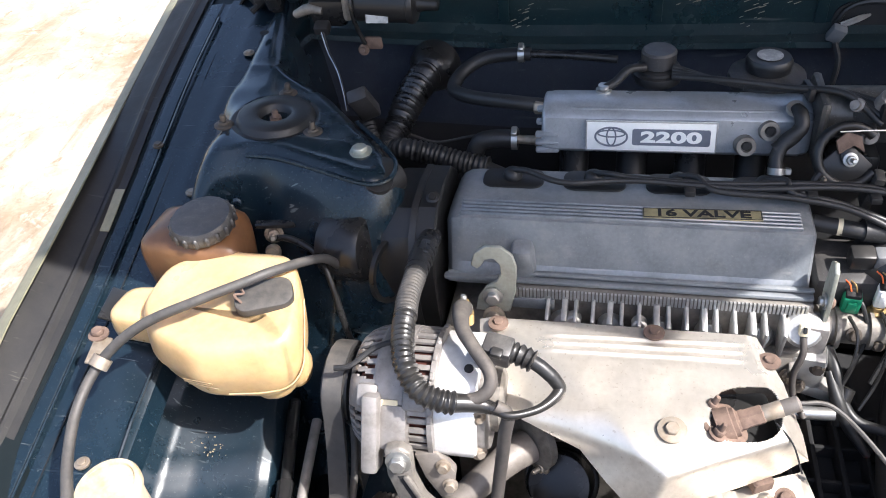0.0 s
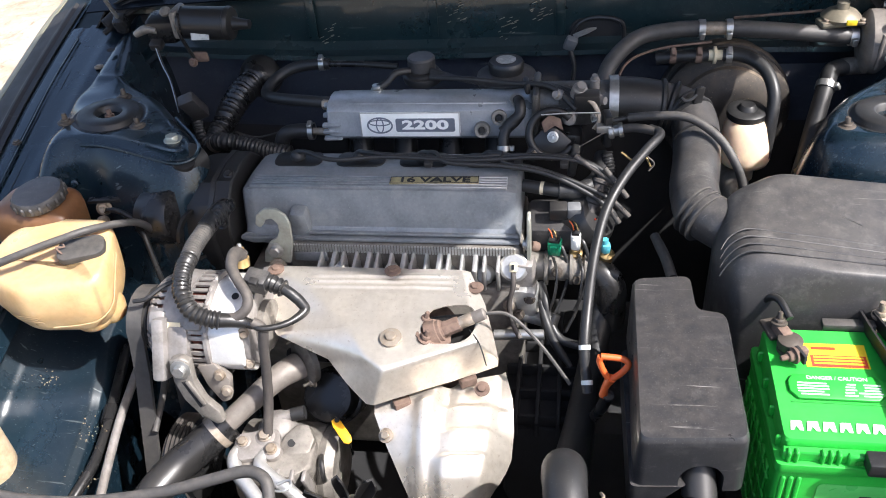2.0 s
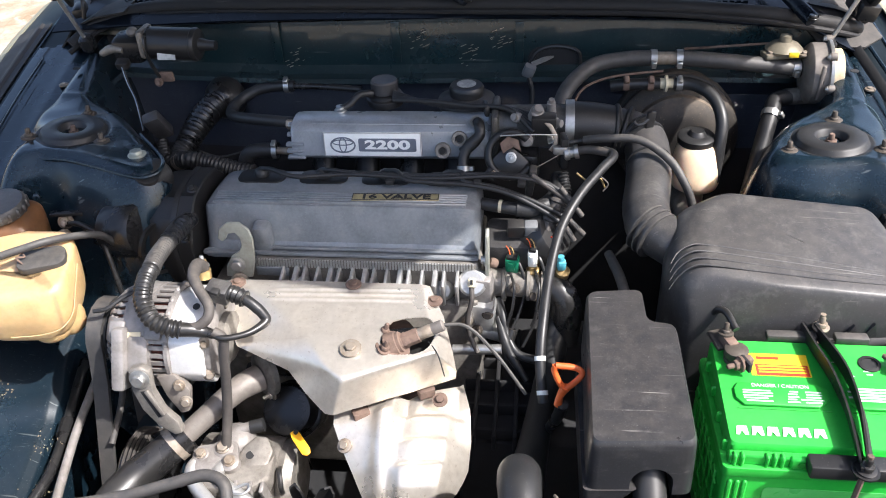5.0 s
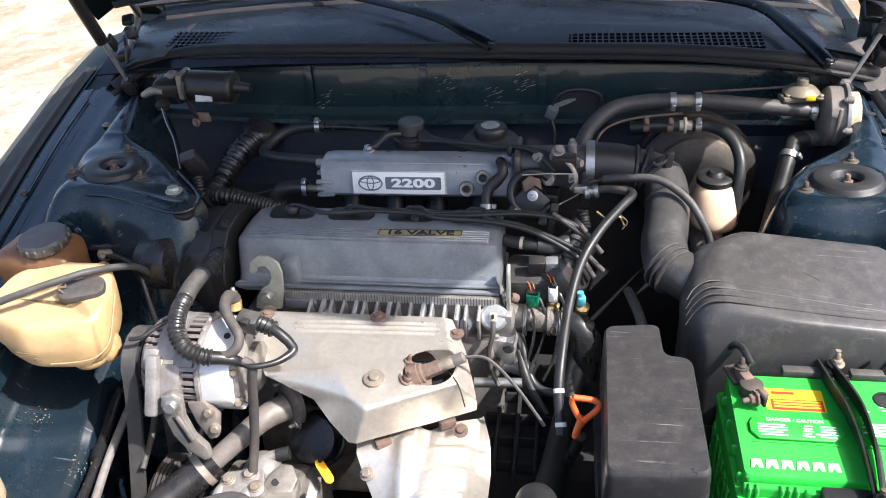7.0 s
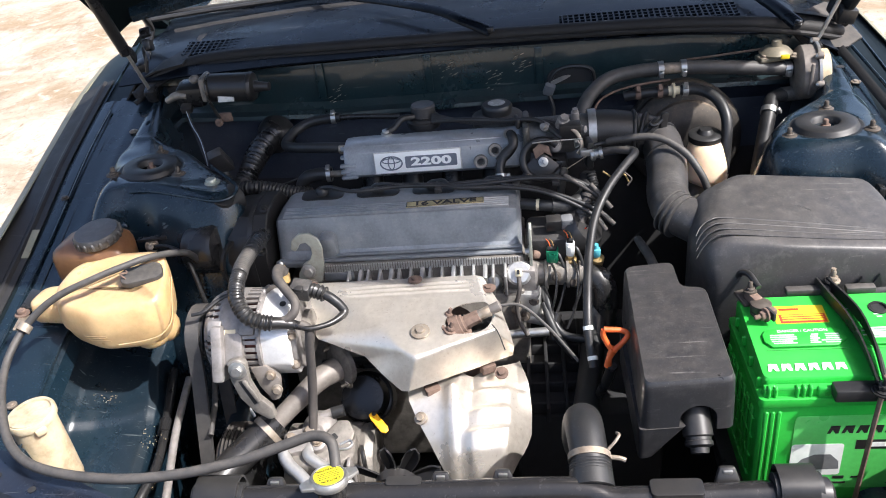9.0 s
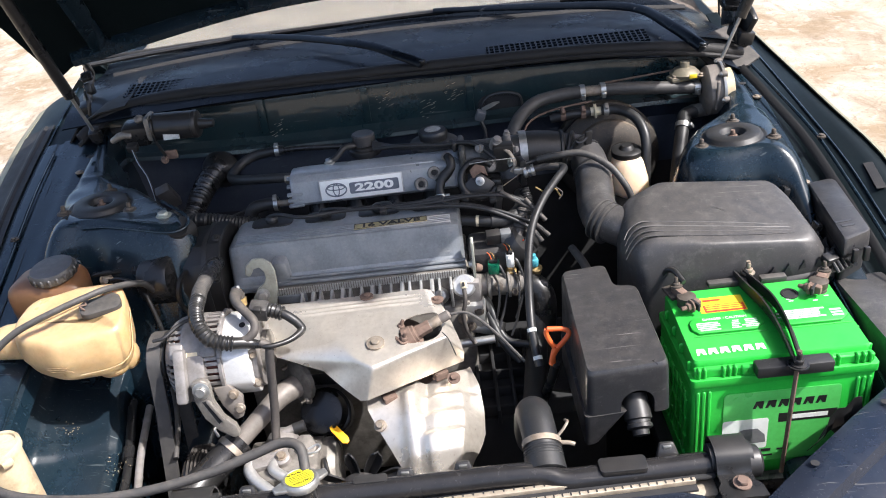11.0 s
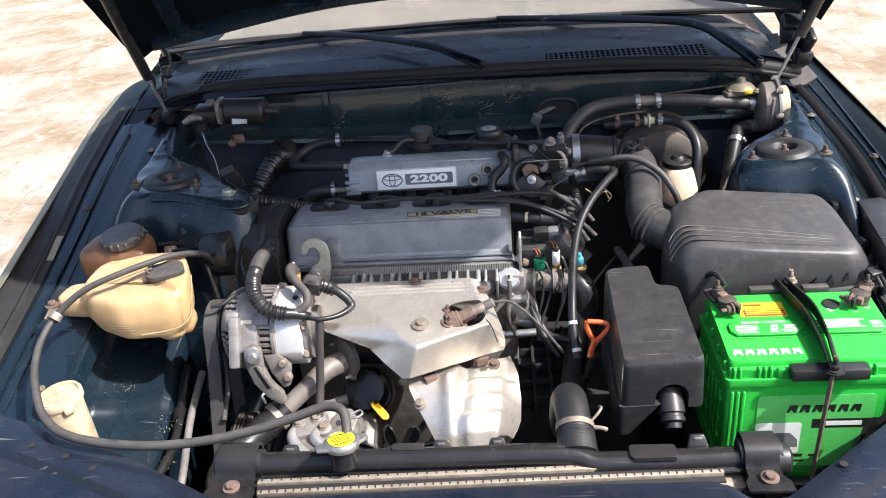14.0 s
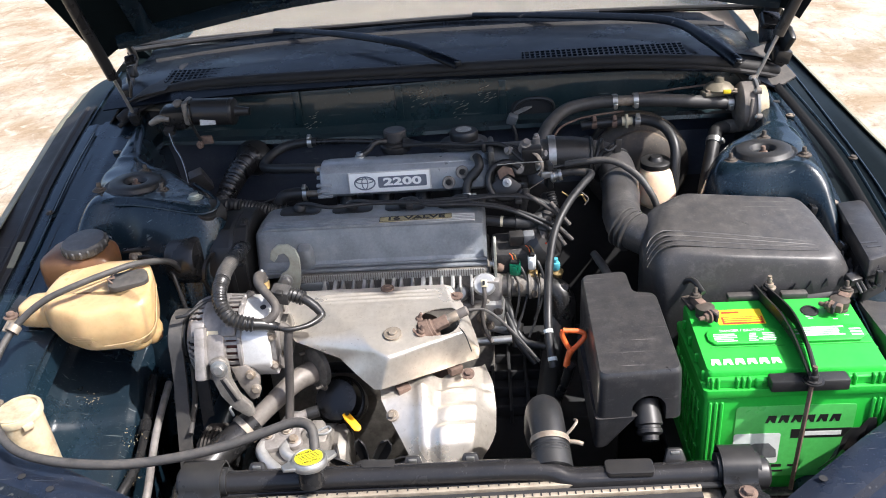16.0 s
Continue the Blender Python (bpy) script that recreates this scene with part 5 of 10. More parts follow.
UP = pressed([[(-0.285, 0.797, 0.734), (-0.272, 0.797, 0.738), (0.000, 0.795, 0.741), (0.012, 0.797, 0.736)], [(-0.276, 0.745, 0.720), (-0.200, 0.745, 0.741), (0.014, 0.745, 0.739), (0.036, 0.748, 0.722)],
              [(-0.235, 0.683, 0.712), (-0.135, 0.680, 0.731), (0.026, 0.698, 0.731), (0.052, 0.700, 0.702)], [(-0.163, 0.664, 0.690), (-0.105, 0.640, 0.722), (0.030, 0.684, 0.728), (0.055, 0.691, 0.694)],
              [(-0.135, 0.636, 0.678), (-0.080, 0.624, 0.716), (0.034, 0.673, 0.724), (0.058, 0.682, 0.685)], [(-0.106, 0.615, 0.664), (-0.094, 0.610, 0.667), (0.036, 0.682, 0.662), (0.055, 0.700, 0.655)]], (36, 44, 16, 16, 26), (30, 120, 18), 16, top_ribs)


def gap(u, v):
    p = UP[int(v * (len(UP) - 1))][int(u * (len(UP[0]) - 1))]
    return (abs(p.x + 0.006 - 0.12 * (p.y - 0.695)) / 0.034) ** 3 + (abs(p.y - 0.697 - 0.12 * (p.x + 0.006)) / 0.030) ** 3 < 1 and p.z > 0.70


upper = part("shield_plate", sheet(UP, len(UP[0]) - 1, 0.0012, gap), SHIELD, shield, "bent steel plate with pressed ribs and an opening", 60)
for x, y, z in ((-0.262, 0.787, 0.739), (-0.094, 0.786, 0.743), (0.022, 0.765, 0.735)):
    part("shield_bolt", bolt((x, y, z), (0, 0, 1), 0.006, 0.005, 1.9), RUST, upper, "rusty bolt on a stained washer")
part("shield_bolt", bolt((-0.076, 0.668, 0.730), (0, -0.2, 1), 0.0075, 0.006, 1.9), BOLT, upper, "large hexagon bolt with washer")


def bulges(x, y):
    ridge = 0.011 * math.exp(-((x + 0.034) / 0.012) ** 2) * min(1.0, max(0.0, (0.650 - y) / 0.02))
    steps = sum(0.0042 * math.tanh((c + 0.16 * x - y) / 0.004) for c in (0.640, 0.606, 0.573)) * max(0.0, min(1.0, (x + 0.022) / 0.016)) * max(0.0, min(1.0, (0.080 - x) / 0.020))
    return ridge + steps - 0.004 * math.exp(-((x + 0.010) / 0.010) ** 2) + 0.0022 * noise.noise(Vector((x * 26, y * 26, 5)))


LOW = pressed([[(-0.101, 0.638, 0.650), (-0.03, 0.660, 0.655), (0.035, 0.690, 0.655), (0.064, 0.706, 0.650)], [(-0.098, 0.618, 0.642), (-0.03, 0.635, 0.652), (0.045, 0.655, 0.650), (0.076, 0.668, 0.632)],
               [(-0.086, 0.597, 0.624), (-0.022, 0.602, 0.638), (0.048, 0.615, 0.634), (0.080, 0.632, 0.606)], [(-0.068, 0.572, 0.602), (-0.012, 0.572, 0.622), (0.048, 0.582, 0.616), (0.078, 0.602, 0.584)],
               [(-0.052, 0.550, 0.580), (-0.005, 0.548, 0.600), (0.044, 0.556, 0.592), (0.066, 0.574, 0.566)], [(-0.040, 0.536, 0.552), (0.0, 0.531, 0.566), (0.034, 0.536, 0.562), (0.048, 0.548, 0.545)],
               [(-0.034, 0.532, 0.50), (0.0, 0.528, 0.50), (0.03, 0.532, 0.50), (0.040, 0.540, 0.50)]], (12, 18, 18, 16, 12, 8), (24, 30, 18), 8, bulges)
lower = part("lower_shield", sheet(LOW, len(LOW[0]) - 1, 0.0012), SHIELD, shield, "bulged lower exhaust shield with pressed steps", 60)
part("lower_bolt", bolt((-0.080, 0.595, 0.628), (-0.2, -0.6, 1), 0.006, 0.006, 1.6), BOLT, lower)
part("lower_bolt", bolt((0.038, 0.657, 0.656), (0, -0.4, 1), 0.006, 0.006, 1.7), RUST, lower, "rusty bolt")
for x, y, z in ((-0.064, 0.634, 0.6535), (0.017, 0.676, 0.6585)):
    part("flange", prism(rounded(-0.011, 0.011, -0.008, 0.008, 0.002), -0.012, 0.0, pose(x, y, z, 0, 0, 26), 0.001), RUST, lower, "rusty manifold flange")
# black block added below the opening so that it looks deep and dark
part("manifold_port", rbox((0.075, 0.070, 0.02), pose(-0.008, 0.712, 0.694, 4, 0, 10), 0.008), BLACK_STEEL, shield, "added black block that darkens the shield opening")
part("manifold", lathe([(0.060, 0.0), (0.058, 0.05), (0.050, 0.075)], along((-0.05, 0.735, 0.62), (0, -0.1, 1)), 24), RUST, shield, "rusty exhaust manifold")
sensor = thing("oxygen_sensor", (-0.012, 0.700, 0.715), "rusty oxygen sensor screwed into the exhaust manifold", "sensor")
o2, way = Vector((-0.022, 0.689, 0.7215)), Vector((1.0, 0.20, 0.40)).normalized()
fm = axes(o2, (0.92, 0.1, -0.35), (-0.1, 1, 0.05))
part("sensor_flange", prism([(-0.026, -0.012), (-0.014, -0.026), (0.012, -0.024), (0.022, -0.008), (0.020, 0.014), (0.006, 0.027), (-0.014, 0.024), (-0.026, 0.008)], -0.008, 0.0, fm, 0.003), RUST, sensor, "rusty flange")
part("sensor_seat", lathe([(0.018, -0.010), (0.017, 0.0), (0.0165, 0.004), (0.0145, 0.005), (0.0145, 0.009), (0.0130, 0.010)], along(o2, way), 24), RUST, sensor, "stepped rusty seat")
part("sensor_body", lathe([(0.0115, 0.004), (0.0120, 0.010), (0.0105, 0.012), (0.0110, 0.016), (0.0100, 0.018), (0.0100, 0.034), (0.0075, 0.036)], along(o2, way), 6), RUST, sensor, "brown hexagon barrel")
part("sensor_sleeve", lathe([(0.0078, 0.034), (0.0082, 0.036), (0.0082, 0.052), (0.0070, 0.054)], along(o2, way), 20), BOLT, sensor, "grey-brown sleeve")
part("sensor_tip", lathe([(0.0072, 0.052), (0.0078, 0.054), (0.0078, 0.068), (0.0060, 0.070), (0.0005, 0.071)], along(o2, way), 18), DUSTY_METAL, sensor, "grey end cap")
part("sensor_wire", tube([o2 + way * 0.069, (0.072, 0.705, 0.742), (0.11, 0.685, 0.715), (0.150, 0.650, 0.68)], 0.0024, 8, 6), RUBBER_GREY, sensor)
for q in ((-0.016, 0.016, 0.0), (-0.014, -0.016, 0.0)):
    part("flange_nut", nut_stud(fm @ Vector(q), fm.col[2].xyz, 0.0062, 0.008), RUST, sensor)
part("ground_wire", tube([(0.022, 0.690, 0.728), (0.036, 0.672, 0.722), (0.046, 0.655, 0.700)], 0.0009, 6, 4), INK, sensor)


# ---- intake plenum ----
plenum = thing("intake_plenum", (-0.09, 1.07, 0.78), "silver cast intake plenum with engine size plate", "intake")
PP = [(1.118, 0.805), (1.118, 0.845), (1.106, 0.857), (1.090, 0.860), (1.070, 0.859), (1.058, 0.856), (1.050, 0.848), (1.043, 0.808), (1.049, 0.801), (1.085, 0.796)]
rings = []
for x, f in ((-0.240, 0.80), (-0.238, 0.93), (-0.234, 0.96), (-0.222, 0.98), (-0.205, 1.0), (0.045, 1.0), (0.070, 0.98), (0.082, 0.90), (0.086, 0.75)):
    rings.append([(x, 1.088 + (y - 1.088) * f + 0.012 * (x + 0.1), 0.825 + (z - 0.825) * f) for y, z in PP])
body = part("plenum_body", smooth_loft(rings, 2), ALU_BLUE, plenum, "silver cast body with rounded top", 32)
for k in range(5):
    part("end_rib", rbox((0.030, 0.010, 0.0055), pose(-0.232, 1.046 + 0.012 * max(0, k - 2), 0.803 + 0.0115 * k, 10, 0, 4), 0.0025), ALU_BLUE, body)
part("top_ridge", rbox((0.25, 0.004, 0.003), pose(-0.08, 1.060, 0.8560, 35, 0, 0.5), 0.0012, 1), ALU_BLUE, body)
plate_m = axes((-0.1045, 1.0405, 0.8300), (1, -0.012, 0.013), (0, 0.10, 0.99))
plate = part("name_plate", rbox((0.158, 0.041, 0.003), plate_m, 0.0016, 2), PLATE, body, "cream plate with raised engine size")
part("plate_rim", bars([(0, 0.0195, 0.157, 0.0014), (0, -0.0195, 0.157, 0.0014), (-0.078, 0, 0.0014, 0.0396), (0.078, 0, 0.0014, 0.0396)], plate_m @ Matrix.Translation((0, 0, 0.0014))), ALU, plate)
part("plate_field", prism(rounded(-0.022, 0.071, -0.0115, 0.0105, 0.003), 0.0015, 0.0021, plate_m), PLATE_GREY, plate)
part("plate_number", lettering("2200", 0.0215, plate_m @ pose(0.0245, -0.0006, 0.0024) @ Matrix.Diagonal((1.62, 0.92, 1, 1)), 0.0004, 1.05, bold=0.0009), PLATE, plate, "cream raised number")
emb = bmesh.new()
ring = [(-0.0475 + 0.0195 * math.cos(a), -0.0008 + 0.0125 * math.sin(a)) for a in [2 * math.pi * k / 40 for k in range(40)]]
grow(emb, tube([plate_m @ Vector((x, y, 0.0018)) for x, y in ring + ring[:2]], 0.0013, 6, 1))
for rx, ry, cx, cy in ((0.0055, 0.0118, 0, 0), (0.0165, 0.0045, 0, 0.0042)):
    loop_ = [(-0.0475 + cx + rx * math.cos(2 * math.pi * k / 32), -0.0008 + cy + ry * math.sin(2 * math.pi * k / 32)) for k in range(34)]
    grow(emb, tube([plate_m @ Vector((x, y, 0.0018)) for x, y in loop_], 0.0010, 6, 1))
part("plate_emblem", emb, PLATE_GREY, plate, "plain grey oval emblem")
for x, y, z in ((0.008, 1.030, 0.822), (0.034, 1.040, 0.838)):
    boss = part("plugged_boss", lathe([(0.0135, -0.03), (0.0125, 0.0), (0.0115, 0.006), (0.007, 0.006), (0.006, 0.002), (0.0005, 0.002)], along((x, y + 0.008, z), (0.1, -1, 0.35)), 22), ALU_DULL, body, "cast boss with hex socket plug")
    part("socket_plug", bolt((x, y + 0.004, z + 0.002), (0.1, -1, 0.35), 0.0048, 0.003, 1.1), DARK, boss)
part("plenum_nipple", lathe([(0.010, 0), (0.010, 0.006), (0.007, 0.008), (0.007, 0.012)], Matrix.Translation((-0.165, 1.100, 0.856)), 16), STEEL, body)
part("plenum_nipple", lathe([(0.007, 0), (0.007, 0.004), (0.0005, 0.005)], Matrix.Translation((-0.205, 1.100, 0.852)), 16), STEEL, body)
for k, x in enumerate((-0.20, -0.125, -0.05, 0.025)):
    part("intake_runner", tube([(x, 1.10, 0.81), (x, 1.085, 0.765), (x, 1.05, 0.715), (x, 1.0, 0.68)], 0.020, 12, 5), BLACK_STEEL, plenum, "dark intake runner")
part("fuel_rail", tube([(-0.22, 1.005, 0.772), (0.05, 1.01, 0.772)], 0.009, 10, 4), BLACK_STEEL, plenum, "dark fuel rail")

# ---- alternator ----
def slotted(profile, m, n, shut, thick):
    """A turned shell whose cells stay open where shut(degrees, step) is false."""
    bm = bmesh.new()
    vs = [[bm.verts.new(m @ Vector((r * math.cos(2 * math.pi * j / n), r * math.sin(2 * math.pi * j / n), h))) for j in range(n)] for r, h in profile]
    for k in range(len(profile) - 1):
        for j in range(n):
            if shut(360 * (j + 0.5) / n, k):
                bm.faces.new((vs[k][j], vs[k][(j + 1) % n], vs[k + 1][(j + 1) % n], vs[k + 1][j]))
    bmesh.ops.delete(bm, geom=[v for v in bm.verts if not v.link_faces], context="VERTS")
    bmesh.ops.recalc_face_normals(bm, faces=bm.faces)
    bmesh.ops.solidify(bm, geom=bm.faces[:], thickness=thick)
    return bm


def rib_here(a, step, first, last, lean):
    """Ribs and plain stretches of the alternator's slotted castings; 0 degrees is the top, 270 the front."""
    if not first <= step <= last:
        return True
    if 300 < a < 326 or 60 < a < 232:
        return True
    return (a + lean * step) % 9.0 > 4.4


alt = thing("alternator", (-0.335, 0.70, 0.64), "bare aluminium alternator with dusty slotted housing", "alternator")
AX, AY, AZ = -0.335, 0.699, 0.716
am = Matrix.Translation((AX, AY, AZ)) @ pose(0, 0, 0, 0, -90, 0)      # its z axis points along -x
part("winding", lathe([(0.030, 0.056), (0.050, 0.052), (0.060, 0.040), (0.0635, 0.030), (0.0635, -0.028)], am, 48), COPPER, alt, "dark red copper winding")
part("drive_end_housing", slotted([(0.022, 0.066), (0.046, 0.0645), (0.056, 0.060), (0.0625, 0.053), (0.067, 0.044), (0.0695, 0.034), (0.0715, 0.031), (0.0715, 0.022), (0.0705, 0.020), (0.0705, 0.002)], am, 160, lambda a, k: rib_here(a, k, 1, 4, 1.5), 0.003), ALU_PALE, alt, "pale cast drive end with cooling slots", 30)
part("rear_housing", slotted([(0.0695, 0.0025), (0.0700, -0.001), (0.0700, -0.0225), (0.0722, -0.0235), (0.0722, -0.0285), (0.0660, -0.0300)], am, 160, lambda a, k: rib_here(a, k, 1, 1, 0.0), 0.003), ALU_PALE, alt, "cast rear housing with cooling slots", 30)
for k in range(7):
    a = radians(-62 + 17 * k)
    part("flange_scallop", rbox((0.010, 0.005, 0.0065), am @ Matrix.Translation((0.0715 * math.cos(a), 0.0715 * math.sin(a), -0.026)) @ pose(0, 0, 0, 0, 0, math.degrees(a) + 90), 0.0018, 1), ALU_PALE, alt)
for h, w in ((0.038, 0.022), (-0.010, 0.024)):
    a = radians(313)
    part("housing_boss", rbox((0.010, 0.024, w), am @ Matrix.Translation((0.0695 * math.cos(a), 0.0695 * math.sin(a), h)) @ pose(0, 0, 0, 0, 0, 313), 0.004, 2), ALU_PALE, alt, "cast boss")
part("boss_screw", bolt((AX + 0.010, 0.652, 0.771), (0, -0.6, 0.8), 0.0050, 0.004, 1.4), BOLT, alt)
part("rating_label", rbox((0.022, 0.016, 0.0008), axes((-0.352, 0.640, 0.757), (1, 0, 0), (0, 0.55, 0.83)), 0), CREAM, alt, "torn paper label")
facets = [(0.0685 * k_ * math.cos(radians(a)), 0.0685 * k_ * math.sin(radians(a))) for a, k_ in ((20, 0.96), (50, 1.0), (86, 1.0), (122, 1.0), (150, 1.02), (186, 1.03), (205, 0.94), (235, 0.92), (290, 0.9), (340, 0.92))]
part("rear_cover", prism(facets, 0, 0.044, axes((-0.308, AY, AZ), (0, 1, 0), (0, 0, 1)), 0.004, 2), ALU_BRIGHT, alt, "bright pressed rear cover", 30)
part("cover_end", prism([(x * 0.86, y * 0.86) for x, y in facets], 0, 0.010, axes((-0.265, AY, AZ), (0, 1, 0), (0, 0, 1)), 0.004, 2), ALU_PALE, alt, "dull cast end of the cover", 30)
part("cover_hole", lathe([(0.0048, 0.0), (0.0048, 0.001), (0.0003, 0.001)], along((-0.274, 0.677, 0.7826), (0, -0.30, 1)), 16), INK, alt)
part("cover_crease", tube([(-0.306, 0.6505, 0.7630), (-0.268, 0.6505, 0.7630)], 0.0011, 6, 2), ALU_PALE, alt)
for y, z in ((0.646, 0.748), (0.640, 0.700)):
    part("cover_screw", bolt((-0.262, y, z), (0.5, -0.8, 0.2), 0.0050, 0.006), BOLT, alt)
part("brush_holder", rbox((0.014, 0.020, 0.022), pose(-0.258, 0.722, 0.760, 0, 0, 0), 0.004), ALU_DULL, alt, "cast brush holder")
part("terminal_post", lathe([(0.011, 0), (0.011, 0.012), (0.007, 0.014), (0.006, 0.026), (0.0005, 0.027)], along((-0.292, 0.750, 0.774), (0, 0.25, 1)), 16), BRASS, alt, "brass terminal post")
part("post_nut", nut_stud((-0.292, 0.754, 0.791), (0, 0.25, 1), 0.0068, 0.006), STEEL, alt)
part("mount_ear", rbox((0.018, 0.028, 0.082), axes((-0.367, 0.628, 0.733), (1, 0, 0), (0, 0.86, -0.5)), 0.005), ALU_PALE, alt, "cast mounting ear")
part("ear_web", rbox((0.030, 0.020, 0.050), axes((-0.346, 0.636, 0.735), (1, 0, 0), (0, 0.86, -0.5)), 0.006), ALU_PALE, alt)
part("pulley", lathe([(0.038, 0.068), (0.043, 0.069), (0.043, 0.073), (0.038, 0.076), (0.038, 0.090), (0.043, 0.093), (0.043, 0.097), (0.012, 0.098)], am, 36), BLACK_STEEL, alt, "grooved pulley")
part("ear_wire", tube([(-0.352, 0.700, 0.791), (-0.375, 0.690, 0.786), (-0.395, 0.672, 0.778), (-0.412, 0.668, 0.776)], 0.003, 8, 5), RUBBER, alt, "short black lead")
part("rear_hub", lathe([(0.034, 0.0), (0.034, 0.010), (0.026, 0.013), (0.020, 0.013), (0.0005, 0.014)], along((-0.256, AY, AZ), (1, 0, 0)), 28), ALU_DULL, alt)
arm = thing("alternator_bracket", (-0.33, 0.60, 0.60), "cast aluminium slotted adjusting bracket", "bracket")
outl = [(-0.014, 0.013), (0.002, 0.017), (0.013, 0.010), (0.014, -0.020), (0.024, -0.046), (0.040, -0.064), (0.044, -0.080), (0.034, -0.084), (0.014, -0.070), (-0.004, -0.046), (-0.013, -0.018)]
bm_ = axes((-0.336, 0.610, 0.720), (1, 0.05, 0), (0, 0.22, 1))
part("arm", prism(outl, -0.007, 0.007, bm_, 0.003), ALU_DULL, arm, "cast slotted arm")
part("slot", prism([(-0.002, -0.018), (0.005, -0.017), (0.022, -0.052), (0.016, -0.057)], 0.0062, 0.0076, bm_), DARK, arm)
part("slot_rib", rbox((0.006, 0.040, 0.006), bm_ @ pose(0.015, -0.034, 0.008, 0, 0, 27), 0.002), ALU_DULL, arm)
part("arm_web", prism([(0.010, -0.010), (0.034, -0.006), (0.052, -0.030), (0.048, -0.062), (0.036, -0.066), (0.020, -0.040)], -0.030, -0.016, bm_, 0.003), DUSTY_METAL, arm, "dusty cast web behind the arm")
for q in ((0.040, -0.022), (0.046, -0.046)):
    part("web_bolt", bolt(bm_ @ Vector((*q, -0.016)), bm_.col[2].xyz, 0.0062, 0.007, 1.3), BOLT, arm)
part("arm_bolt", bolt(bm_ @ Vector((0, 0, 0.007)), bm_.col[2].xyz, 0.0088, 0.009, 1.5), STEEL, arm, "hexagon adjusting bolt")

def band(x, line, width, thick, mat, label):
    """A flat drive belt along a line in y, z."""
    pts = [Vector((x, a, b)) for a, b in line]
    rings_ = []
    for i, p in enumerate(pts):
        w = (pts[(i + 1) % len(pts)] - pts[i - 1]).normalized()
        nrm = Vector((0, -w.z, w.y))
        rings_.append([p + nrm * thick / 2 + Vector((-width / 2, 0, 0)), p + nrm * thick / 2 + Vector((width / 2, 0, 0)), p - nrm * thick / 2 + Vector((width / 2, 0, 0)), p - nrm * thick / 2 + Vector((-width / 2, 0, 0))])
    rings_.append(rings_[0])
    return single("drive_belt", loft(rings_, caps=False), mat, label, "belt")

loop = [(AY + 0.046 * math.cos(radians(a)), AZ + 0.046 * math.sin(radians(a))) for a in range(20, 200, 20)] + [(0.652 - 0.115 * f, 0.70 - 0.28 * f) for f in (0.1, 0.4, 0.7, 1.0)] + [(0.60 + 0.08 * math.cos(radians(a)), 0.40 + 0.08 * math.sin(radians(a))) for a in range(200, 380, 30)]
band(-0.418, loop, 0.021, 0.006, RUBBER_GREY, "dusty grey ribbed alternator belt")

# ---- battery ----
battery = thing("battery", (0.495, 0.60, 0.535), "bright green car battery with white print and stickers", "battery")
BX0, BX1, BY0, BY1 = 0.369, 0.622, 0.517, 0.690
case = part("case", prism(rounded(BX0, BX1, BY0, BY1, 0.006), 0.535, 0.703, None, 0.003), GREEN, battery, "green moulded case")
for k in range(3):
    part("corner_rib", rbox((0.005, 0.004, 0.155), Matrix.Translation((BX0 + 0.008 + 0.008 * k, BY0 - 0.001, 0.618)), 0.0015, 1), GREEN, case)
    part("corner_rib", rbox((0.005, 0.004, 0.155), Matrix.Translation((BX1 - 0.008 - 0.008 * k, BY0 - 0.001, 0.618)), 0.0015, 1), GREEN, case)
for k in range(7):
    part("side_rib", rbox((0.004, 0.014, 0.12), Matrix.Translation((BX0 - 0.001, BY0 + 0.03 + 0.021 * k, 0.62)), 0.0015, 1), GREEN, case)
for k in range(4):
    part("side_rib", rbox((0.0035, 0.150, 0.004), Matrix.Translation((BX0 - 0.002, BY0 + 0.09, 0.57 + 0.033 * k)), 0.0015, 1), GREEN, case)
lid = part("lid", prism(rounded(BX0 - 0.003, BX1 + 0.003, BY0 - 0.003, BY1 + 0.003, 0.007), 0.7035, 0.7165, None, 0.0025), GREEN, battery, "green battery lid")
ring = rounded(BX0 + 0.004, BX1 - 0.004, BY0 + 0.014, BY1 - 0.002, 0.008)
part("lid_top", loft([[(x, y, 0.716) for x, y in ring], [(x, y, 0.733 + 0.10 * (y - BY0 - 0.014)) for x, y in ring], [(0.4955 + (x - 0.4955) * 0.985, 0.605 + (y - 0.605) * 0.97, 0.7365 + 0.10 * (y - BY0 - 0.014)) for x, y in ring]]), GREEN, lid, "raised sloping lid top")


def on_lid(x, y, lift=0.0):
    """A pose on the sloping lid top."""
    return axes((x, y, 0.7368 + 0.097 * (y - BY0 - 0.014) + lift), (1, 0, 0), (0, 1, 0.10))


for x0, w in ((0.441, 0.104), (0.563, 0.100)):
    part("caution_panel", prism([(-w / 2 + 0.008, -0.016), (w / 2 - 0.014, -0.016), (w / 2, -0.004), (w / 2, 0.010), (w / 2 - 0.012, 0.017), (-w / 2 + 0.006, 0.017), (-w / 2, 0.008), (-w / 2, -0.006)], 0, 0.004, on_lid(x0, 0.600), 0.0012), GREEN, lid, "raised caution panel")
    part("caution_panel_rim", tube([on_lid(x0, 0.600) @ Vector(q) for q in ((-w / 2, -0.019, 0.0005), (w / 2, -0.019, 0.0005))], 0.0008, 6, 2), GREEN_DARK, lid)
rows = []
rnd = random.Random(5)
